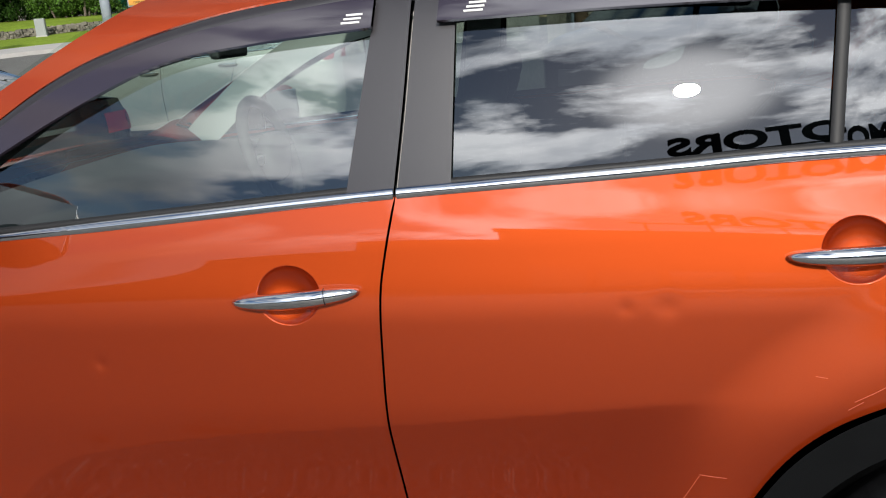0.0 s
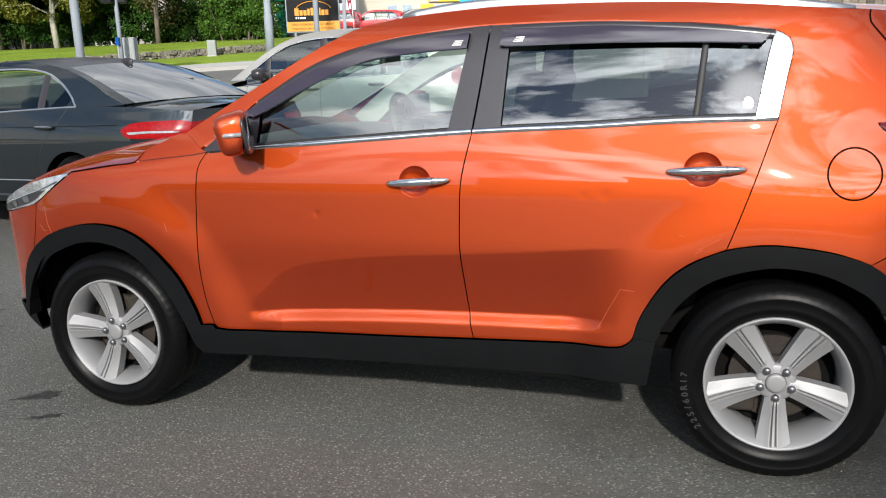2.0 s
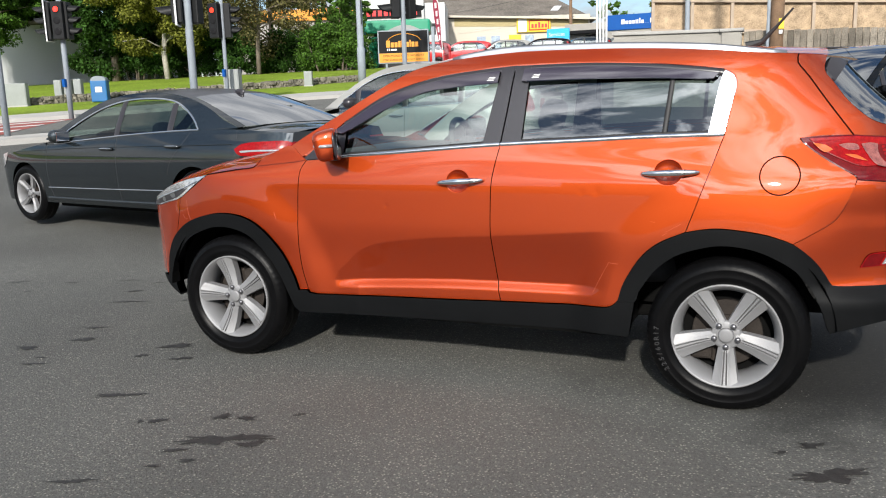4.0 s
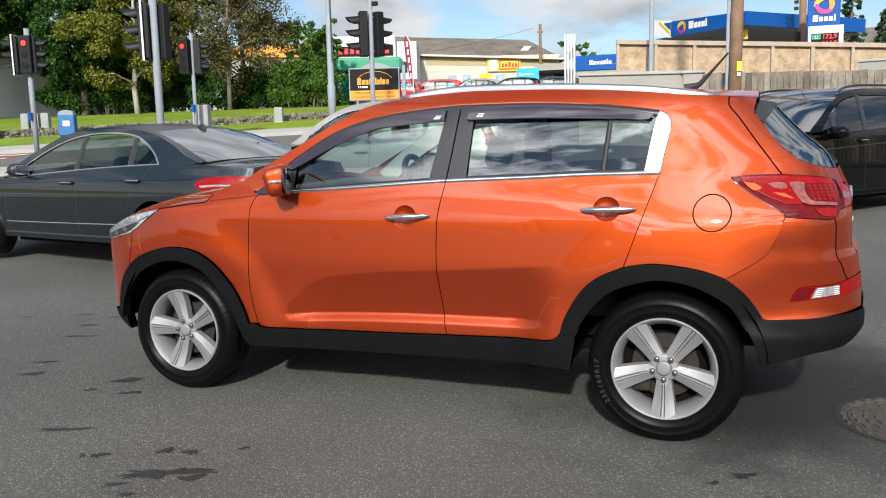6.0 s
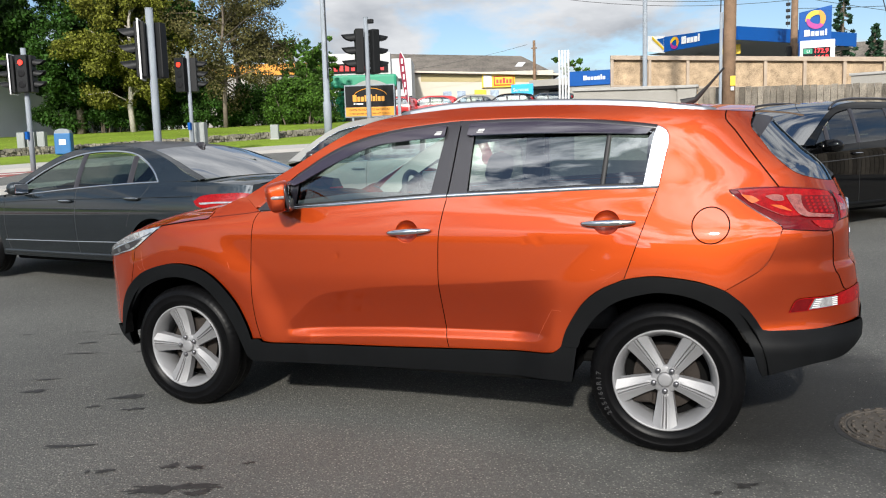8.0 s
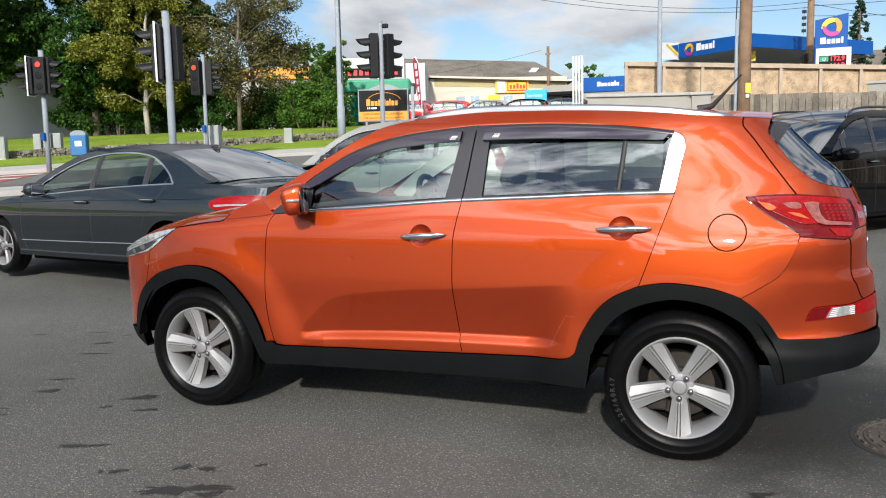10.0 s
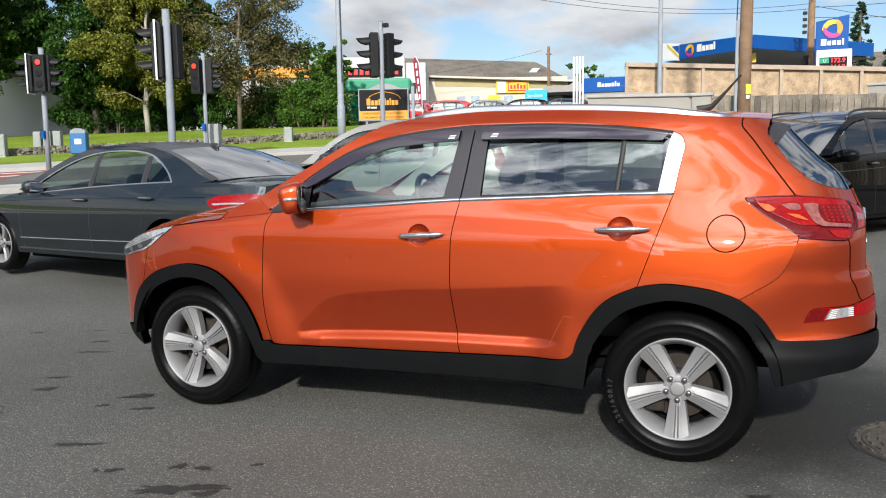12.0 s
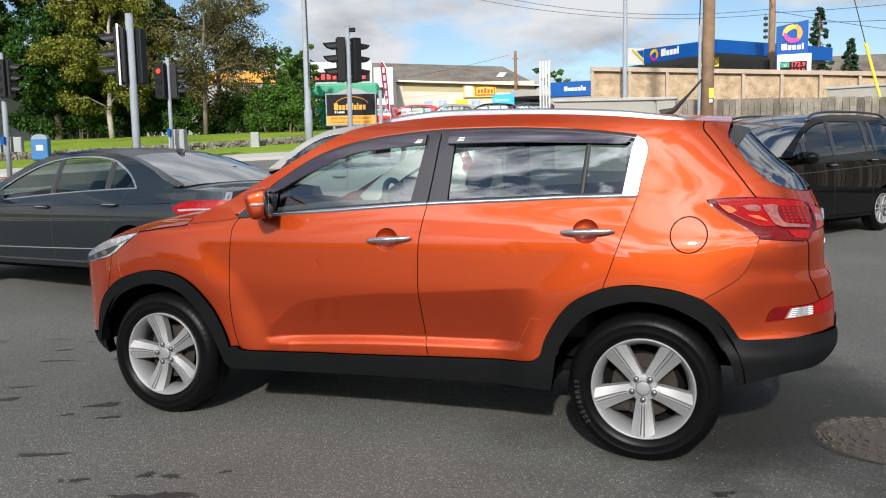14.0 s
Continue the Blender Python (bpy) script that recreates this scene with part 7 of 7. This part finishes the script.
bars(kiosk, (4.3, -.12, 6.15), (1, 0, 0), UP, [(.26, 1), (.2, .7), (.2, .7), (.2, .7), (.2, .8), (.1, 1.1), (.2, .7), (.35, 0.01), (.26, 1), (.2, .7), (.2, .7), (.2, .7)], .34, SIGN_WHITE, .02, "letter_bar", .05)
part("canopy", boxed(-1.2, -.8, 5.62, 3.1, 0, 5.86, .02), SIGN_BLACK, kiosk)
part("doorway", boxed(1.6, -.06, 3.4, 3.0, .0, 5.55, .01), DARK_VOID, kiosk)
part("side_wall", boxed(-1.1, -.05, 3.3, 1.5, .05, 5.6, .01), RENDER_GREY, kiosk)
totem = thing("price_sign", Matrix.Translation((3.42, 40.1, .35)), "tall blue filling station price sign", "sign")
part("blue_panel", boxed(0, 0, 3.4, 1.45, .22, 7.22, .02), SIGN_BLUE, totem)
put("sloping_top", [(0, y, 7.21) for y in (0, .22)] + [(1.45, y, z) for z in (7.21, 7.46) for y in (0, .22)], [(0, 2, 4), (1, 5, 3), (0, 4, 5, 1), (2, 3, 5, 4)], SIGN_BLUE, totem)
part("price_panel", boxed(.06, -.05, 3.6, 1.62, .0, 5.84, .02), SIGN_WHITE, totem)
part("display", boxed(.20, -.07, 4.86, 1.42, -.05, 5.48, .005), SIGN_BLACK, totem)
part("grade_plate", boxed(.22, -.085, 5.20, .62, -.07, 5.44, .003), GREEN_ROOF, totem)
words("U", .2, SIGN_WHITE, Matrix.Translation((.36, -.09, 5.24)) @ FACE, totem, thick=.002)
words("172.9", .30, PRICE_RED, Matrix.Translation((.68, -.08, 5.22)) @ FACE, totem, "price_digits", .004)
words("D", .2, SIGN_WHITE, Matrix.Translation((.36, -.09, 4.92)) @ FACE, totem, thick=.002)
words("164.9", .30, PRICE_RED, Matrix.Translation((.68, -.08, 4.90)) @ FACE, totem, "price_digits", .004)
emblem(totem, (.74, -.01, 6.83), (1, 0, 0), UP, .42)
bars(totem, (.24, -.01, 6.05), (1, 0, 0), UP, [(.24, 1.0), (.16, .72), (.16, .72), (.17, .72), (.08, 1.0)], .30, SIGN_WHITE, gap=.05)

# a low concrete wall end and a brown roof beyond the hoarding
block = thing("wall_2", Matrix.Translation((4.30, 23.9, 0)) @ Matrix.Rotation(-.30, 4, "Z"), "pale concrete block wall behind the board fence", "wall", kind="structure")
part("wall_body", boxed(0, 0, .8, 8.0, .22, 3.30, .01), RENDER_GREY, block)
part("wall_cap", boxed(-.05, -.05, 3.30, 8.05, .27, 3.38, .015), KERB, block)
house = thing("house", Matrix.Translation((6.6, 62.5, 0)) @ Matrix.Rotation(radians(6), 4, "Z"), "bungalow with a brown tiled roof behind the hoarding", "house")
part("wall", boxed(0, 0, 2.5, 16, 8, 6.6, .02), CREAM, house)
put("roof", [(-.5, -.5, 6.5), (16.5, -.5, 6.5), (16.5, 8.5, 6.5), (-.5, 8.5, 6.5), (1.5, 4, 8.7), (16.5, 4, 8.7)], [(0, 1, 5, 4), (2, 3, 4, 5), (0, 4, 3), (1, 2, 5)], ROOF_GREY, house)

# ---- shops across the junction ----
shop = thing("shop_building", Matrix.Translation((-30.3, 65.1, 0)) @ Matrix.Rotation(math.atan2(5.5, 14.8), 4, "Z"), "cream discount shop with a weathered grey roof", "building")
W_ = 15.2
part("wall", boxed(-1, 0, 3.0, W_, 12, 8.4, .02), CREAM, shop)
put("roof", [(-1.4, -.5, 8.75), (W_ + .5, -.5, 7.85), (W_ + .5, 14, 7.85), (-1.4, 14, 8.75), (-1.4, 6.5, 11.1), (W_ - 2.4, 6.5, 10.45)], [(0, 1, 5, 4), (1, 2, 5), (2, 3, 4, 5), (3, 0, 4)], ROOF_GREY, shop)
part("gutter", boxed(-1.4, -.62, -.09, W_ + .55, -.45, .09, .02, Matrix.Translation((-.0, 0, 8.68)) @ Matrix.Rotation(math.atan(.9 / 18.9), 4, "Y")), CREAM, shop)
put("tan_band", [(3.0, -.03, 7.70), (W_ - .2, -.03, 7.30), (W_ - .2, -.03, 7.9), (3.0, -.03, 8.40)], [(0, 1, 2, 3)], TAN, shop)
for x in (-.5, 3.2, 11.8):
    put("roof_light", [(x, 2.0, 9.35 - .03 * x), (x + .7, 2.0, 9.33 - .03 * x), (x + 1.2, 3.6, 9.90 - .03 * x), (x + .5, 3.6, 9.92 - .03 * x)], [(0, 1, 2, 3)], SIGN_WHITE, shop)
for x0 in (5.0, 6.3, 9.35):
    part("window", boxed(x0, -.06, 4.9, x0 + .8, .02, 6.75, .01), POSTER, shop, "poster covered shop window")
part("door", boxed(8.0, -.06, 4.2, 8.85, .02, 6.0, .01), DARK_VOID, shop)
part("door_frame", boxed(8.40, -.08, 4.2, 8.48, -.06, 6.0, .005), SIGN_WHITE, shop)
part("notice", boxed(7.9, -.08, 6.2, 9.0, -.02, 6.8, .01), SIGN_YELLOW, shop)
sg = part("shop_sign", boxed(8.6, -.22, 6.95, 11.65, -.05, 8.25, .02), SIGN_YELLOW, shop, "yellow shop sign with plain red bars")
part("white_patch", boxed(8.75, -.25, 7.0, 9.5, -.22, 8.1, .05), SIGN_WHITE, sg)
part("red_frame", boxed(9.7, -.25, 7.12, 11.5, -.22, 7.98, .04), SIGN_RED, sg)
part("yellow_field", boxed(9.78, -.27, 7.2, 11.42, -.25, 7.90, .03), SIGN_YELLOW, sg)
for k in range(5):
    part("letter_bar", boxed(9.92 + .30 * k, -.29, 7.32, 10.12 + .30 * k, -.27, 7.66 + (.14 if k == 2 else 0), .01), SIGN_RED, sg)

depot = thing("shop_building", Matrix.Translation((-32.0, 57.0, .95)) @ Matrix.Rotation(math.atan2(5.5, 14.8), 4, "Z"), "white two-storey workshop with red lettering bars", "building")
part("wall", boxed(0, 0, 3.0, 6.9, 6, 8.15, .02), WHITE_WALL, depot)
part("wing", boxed(0, -.6, 3.0, 5.2, 0, 8.6, .02), WHITE_WALL, depot)
part("sign_board", boxed(.3, -.72, 7.0, 5.0, -.6, 7.75, .01), SIGN_BLACK, depot)
for k in range(9):
    part("letter_bar", boxed(.5 + .48 * k, -.76, 7.15, .82 + .48 * k, -.72, 7.6, .01), SIGN_RED, depot)
part("window", boxed(5.3, -.05, 5.6, 6.1, .01, 6.5, .01), DARK_VOID, depot)
part("awning", boxed(4.9, -.7, 4.7, 6.9, 0, 5.0, .02), SIGNAL, depot)

wash = thing("car_wash", Matrix.Translation((-23.0, 40.6, 0)) @ Matrix.Rotation(math.atan2(1.4, 3.7), 4, "Z"), "green roofed car wash with blue side panel", "car wash")
part("roof", boxed(-.3, 0, 5.35, 4.1, 2.2, 6.15, .15), GREEN_ROOF, wash)
put("grey_arch", [(1.3 + 2.4 * t, -.02, 5.40 + .42 * math.sin(math.pi * t)) for t in xs(0, 1, 13)] + [(3.7, -.02, 5.38), (1.3, -.02, 5.38)], [tuple(range(15))[::-1]], CAB_GREY, wash)
part("inside", boxed(.6, .4, 3.0, 3.9, 2.0, 5.35, .02), DARK_VOID, wash)
part("blue_panel", boxed(-1.0, -.25, 2.8, .15, .3, 5.45, .06), SIGN_BLUE, wash)
v, f = leaves([(.55, .1, 3.0 + .22 * k, .30) for k in range(10)], 120, .10, 77)
put("brush", v, f, GREEN_ROOF, wash)

board = thing("advertising_board", Matrix.Translation((-18.26, 33.5, 0)) @ Matrix.Rotation(math.atan2(.75, 2.39), 4, "Z"), "black and amber roadside board on posts", "sign")
part("frame", boxed(-.06, .0, 3.20, 2.56, .18, 4.85, .02), GALV, board)
part("black_panel", boxed(0, -.02, 3.72, 2.50, 0, 4.79, .005), SIGN_BLACK, board)
part("amber_panel", boxed(0, -.02, 3.26, 2.50, 0, 3.71, .005), SIGN_ORANGE, board)
pts = [(.45 + 1.7 * t, -.03, 4.32 + .34 * math.sin(math.pi * t) ** .6) for t in xs(0, 1, 20)]
part("roof_line", tube(bmesh.new(), pts, .018, 6), SIGN_ORANGE, board)
bars(board, (.38, -.02, 4.0), (1, 0, 0), UP, [(.20, 1), (.15, .72), (.15, .72), (.12, .9), (.22, 1), (.12, .72), (.06, 1), (.15, .72), (.15, .72)], .34, SIGN_ORANGE, .012, gap=.04)
bars(board, (.42, -.02, 3.84), (1, 0, 0), UP, [(.05, 1), (.04, 1), (.3, .8)], .10, SIGN_WHITE, .012, gap=.05)
words("OPEN MONDAY TO SATURDAY", .148, SIGN_BLACK, Matrix.Translation((1.25, -.025, 3.53)) @ FACE, board, thick=.003, align="CENTER")
words("TYRES BRAKES SERVICING NCT CHECKS", .118, SIGN_BLACK, Matrix.Translation((1.25, -.025, 3.34)) @ FACE, board, thick=.003, align="CENTER")
for x in (.35, 2.1):
    part("post", boxed(x - .05, .03, 2.0, x + .05, .13, 3.22, .01), GALV, board)
part("side_post", boxed(2.70, .0, 2.2, 2.86, .14, 4.95, .01), GALV, board)

flag = thing("feather_flag", Matrix.Translation((-20.6, 46.9, 0)), "maroon feather flag with pale lettering bars", "flag")
part("mast", tube(bmesh.new(), [(.15, 0, 3.2), (.05, 0, 6.0), (-.1, 0, 7.6), (-.35, 0, 8.05)], .03, 6), SIGN_WHITE, flag)
outline = [(.12, 4.6), (.02, 6.0), (-.12, 7.5), (-.30, 7.98), (-.44, 7.95), (-.50, 7.6), (-.42, 6.6), (-.20, 5.4), (-.02, 4.7)]
put("cloth", [(x, y, z) for y in (-.01, .01) for x, z in outline], [tuple(range(9)), tuple(range(17, 8, -1))] + [(i, i + 9, (i + 1) % 9 + 9, (i + 1) % 9) for i in range(9)], MAROON, flag)
for k in range(5):
    part("letter_bar", boxed(-.36 + .06 * k, -.03, 7.25 - .52 * k, -.22 + .05 * k, -.012, 7.60 - .52 * k, .004), SIGN_WHITE, flag)

ss = thing("service_sign", Matrix.Translation((-15.35, 54.0, 0)), "light blue and white service sign", "sign")
part("panel", boxed(0, 0, 5.0, 1.65, .12, 6.0, .02), SIGN_CYAN, ss)
part("white_panel", boxed(0.05, -.02, 4.9, 1.62, 0, 5.25, .01), SIGN_WHITE, ss)
words("Services", .36, SIGN_WHITE, Matrix.Translation((.15, -.03, 5.48)) @ FACE, ss, thick=.004)
part("post", boxed(.2, .02, 3.2, .3, .1, 5.0, .01), GALV, ss)
for k in range(4):
    mast = thing("flag_mast", Matrix.Translation((-8.85 + .16 * k, 41.4 + .05 * k, 0)), "bare white mast by the filling station", "mast", "bare white masts")
    part("mast", tube(bmesh.new(), [(0, 0, 2.5), (0, 0, 6.75)], .055, 8), SIGN_WHITE, mast, smooth=True)
far2 = thing("utility_pole", Matrix.Translation((-16.7, 66.0, 0)), "distant dark wooden utility pole", "utility pole")
part("shaft", tube(bmesh.new(), [(0, 0, 3.4), (0, 0, 10.6)], [.16, .12], 8), DARK_WOOD, far2)
part("crossarm", boxed(-.25, -.06, 9.9, .25, .06, 10.0, .01), DARK_WOOD, far2)
nct = thing("test_centre", Matrix.Translation((-49.5, 63.5, 0)) @ Matrix.Rotation(math.atan2(2.7, 7.3), 4, "Z"), "grey workshop with a long amber fascia behind the trees", "building")
part("wall", boxed(0, .3, 3.0, 13.0, 8, 9.2, .02), RENDER_GREY, nct)
part("fascia", boxed(0, 0, 9.2, 13.2, .3, 10.3, .02), SIGN_ORANGE, nct)
words("NCT CHECKS", .75, SIGN_BLACK, Matrix.Translation((8.2, -.02, 9.45)) @ FACE, nct, thick=.005)
SHED_WHITE = material("pale_painted_sheeting", (0.36, 0.37, 0.37), 0.7, 0, 0, 0.06, 0.5, 12)
shed = thing("shed", Matrix.Translation((-52.0, 34.0, 0)) @ Matrix.Rotation(radians(VIEW - 4), 4, "Z"), "long pale grey windowless shed behind the trees", "building")
part("wall", boxed(-4, 0, 1.5, 15.6, 6, 7.0, .03), SHED_WHITE, shed)
part("eaves", boxed(-4.2, -.2, 7.0, 15.8, 6.2, 7.25, .03), ROOF_GREY, shed)

# a row of parked cars before the shops
MINI = dict(SILVER, detail=False, mesh=.10, sides=(-1, 1), chrome=False, trims=[], rails=None)
row_paint = (RED_PAINT, RED_PAINT, SILVER_PAINT, BLACK_PAINT, NAVY, SILVER_PAINT, BLUE_PAINT)
for k, paint in enumerate(row_paint):
    x, y = -23.2 + 2.6 * k, 49.5 + .95 * k
    name_of = {RED_PAINT: "red", SILVER_PAINT: "silver", BLACK_PAINT: "black", NAVY: "dark grey", BLUE_PAINT: "blue"}[paint]
    other_car(Matrix.Translation((x, y, land(x, y) + .05)) @ Matrix.Rotation(radians(15 + 8 * (k % 3)), 4, "Z"), dict(MINI, paint=paint, roof_mat=paint, handle_mat=paint), f"{name_of} hatchback in the row before the shop", "cars before the shop")

# ---- the place behind the camera ----
hall = thing("showroom", Matrix.Translation((-14.0, -41.0, 0)) @ Matrix.Rotation(radians(14), 4, "Z"), "dark fronted car showroom with roof letters", "building")
HALL_DARK = material("charcoal_cladding_panel", (0.040, 0.042, 0.045), 0.5, 0, 0, 0.15, 0.6, 20, spec=0.3)
part("wall", boxed(12.4, -8, -.2, 56, 0, 10.6, .03), HALL_DARK, hall)
part("parapet", boxed(12.2, -8.2, 10.6, 56.2, .15, 11.3, .03), SIGNAL, hall)
for k in range(13):
    part("window", boxed(13.4 + 3.2 * k, .0, .4, 16.1 + 3.2 * k, .06, 4.2, .01), LENS_CLEAR, hall)
# unseen blocks added in the treeline's stead, to darken the car doors' reflections
skyline_block = thing("wall_3", hall.matrix_world.copy(), "plain grey boundary wall behind the car park", "wall", kind="structure")
part("wall_body", boxed(-40, -.3, -.2, 3.99, -.01, 5.4, .0), HALL_DARK, skyline_block)
part("wall_body", boxed(4.0, -.3, -.2, 12.39, -.01, 8.4, .0), HALL_DARK, skyline_block)
words("MOTORS", 2.5, SIGN_BLACK, Matrix.Translation((32.0, .1, 13.3)) @ Matrix.Rotation(math.pi, 4, "Z") @ FACE, hall, "roof_letters", .08, bold=.10)

part("sign_rail", boxed(19.0, -.1, 13.05, 33.0, .0, 13.22, .02), SIGNAL, hall, "dark steel sign rail")
for k in range(5):
    part("sign_post", boxed(19.6 + 3.1 * k, -.1, 11.3, 19.75 + 3.1 * k, .0, 13.06, .01), SIGNAL, hall)

# raised size marking on the tyre wall
MARKING = material("raised_tyre_marking", (0.016, 0.016, 0.017), 0.5)
for k, ch in enumerate("225/60R17"):
    th = radians(34.0 - 4.7 * k)
    up_, right_ = Vector((math.cos(th), 0, math.sin(th))), Vector((math.sin(th), 0, -math.cos(th)))
    m3 = Matrix((right_, up_, Vector((0, -1, 0)))).transposed().to_4x4()
    words(ch, .030, MARKING, Matrix.Translation(up_ * .286 + Vector((0, -.1115, 0))) @ m3, rear_wheel, "marking", .0012, "CENTER", .0006)

# ---- stains, drain cover and grit on the asphalt ----
STAIN = material("dark_oil_stain", (0.030, 0.029, 0.028), 0.6, 0, 0, 0.5, 25, 120, spec=0.3)
rng = np.random.default_rng(5)


def stain(x, y, rx, ry, turn, seed, ragged=1.0):
    r = np.random.default_rng(seed)
    ph = r.uniform(0, 6.3, 6)
    pts = []
    for k in range(44):
        a = k * math.tau / 44
        q = 1 + ragged * (.28 * math.sin(2 * a + ph[0]) + .22 * math.sin(3 * a + ph[1]) + .16 * math.sin(5 * a + ph[2]) + .20 * math.sin(9 * a + ph[3]) + .22 * math.sin(14 * a + ph[4]))
        u, v = rx * q * math.cos(a), ry * q * math.sin(a)
        px, py = x + u * math.cos(turn) - v * math.sin(turn), y + u * math.sin(turn) + v * math.cos(turn)
        pts.append((px, py, land(px, py) + .0035))
    return put("stain", pts, [tuple(range(44))], STAIN, ground)


STAINS = ((-1.79, -.87, .100, .032), (-1.86, -1.08, .037, .016), (-1.59, -1.05, .050, .022), (-1.50, -1.63, .090, .026), (-2.46, -.94, .075, .026), (-2.66, -1.18, .060, .032), (-1.07, -1.83, .037, .020), (-1.14, -1.86, .014, .013), (-.81, -1.69, .040, .024), (-.69, -1.67, .036, .022), (-.48, -1.55, .027, .012), (-.65, -1.90, .150, .045), (-.50, -1.90, .040, .032), (-.77, -2.06, .040, .016), (-.65, -2.12, .034, .012), (-.75, -2.21, .030, .009), (-.95, -2.42, .060, .018), (1.66, -1.16, .055, .020), (1.72, -1.42, .135, .042), (1.55, -1.27, .025, .012))
for i, (x, y, rx, ry) in enumerate(STAINS):
    stain(x, y, rx, ry, .42, 100 + i)
for i in range(34):     # smaller drips and streaks, strewn along the same way
    x, y = rng.uniform(-5.2, .2), rng.uniform(-2.3, 1.2)
    if x < -1.35 and (abs(y) > .95 or x < -2.5):
        stain(x, y, rng.uniform(.02, .10), rng.uniform(.006, .016), rng.uniform(.3, .55), 300 + i)
stain(2.42, -.27, .372, .366, 0, 77, .04)
cover = thing("drain_cover", Matrix.Translation((2.42, -.27, 0)), "round rusty iron drain cover with a raised pattern", "drain cover")
COVER = material("rusty_cast_iron", (0.058, 0.049, 0.040), 0.9, 0.0, 0, 0.35, 9, 90, 0.003)
part("frame", turned(bmesh.new(), [(.345, .0), (.345, .006), (.315, .008), (.31, .003)], 48, Matrix.Rotation(-math.pi / 2, 4, "X") @ Matrix.Diagonal((1, -1, 1, 1))), COVER, cover)
part("lid", turned(bmesh.new(), [(.305, .0), (.305, .007), (.001, .0075)], 48, Matrix.Rotation(-math.pi / 2, 4, "X") @ Matrix.Diagonal((1, -1, 1, 1))), COVER, cover)
for ring, cnt in ((.13, 12), (.18, 16), (.23, 20), (.28, 24), (.33, 30)):
    for k in range(cnt):
        a = k * math.tau / cnt
        part("stud", boxed(-.018, -.007, .006, .018, .007, .0155, .002, Matrix.Rotation(a, 4, "Z") @ Matrix.Translation((0, ring, 0))), COVER, cover)
verts, faces = [], []
for k in range(5200):
    x, y = rng.uniform(-6, 4.5), rng.uniform(-3.2, 3.0)
    r, a, z = rng.uniform(.0015, .0042), rng.uniform(0, 6.3), land(x, y)
    b = len(verts)
    verts += [(x + r * math.cos(a + j * 2.09), y + r * math.sin(a + j * 2.09), z + .001) for j in range(3)] + [(x, y, z + r)]
    faces += [(b, b + 1, b + 3), (b + 1, b + 2, b + 3), (b + 2, b, b + 3)]
GRIT = material("pale_grit", (0.22, 0.21, 0.19), 0.8, island=0.6)
tagged(put("grit", verts, faces, GRIT), "loose pale grit on the asphalt", "grit", kind="stuff")
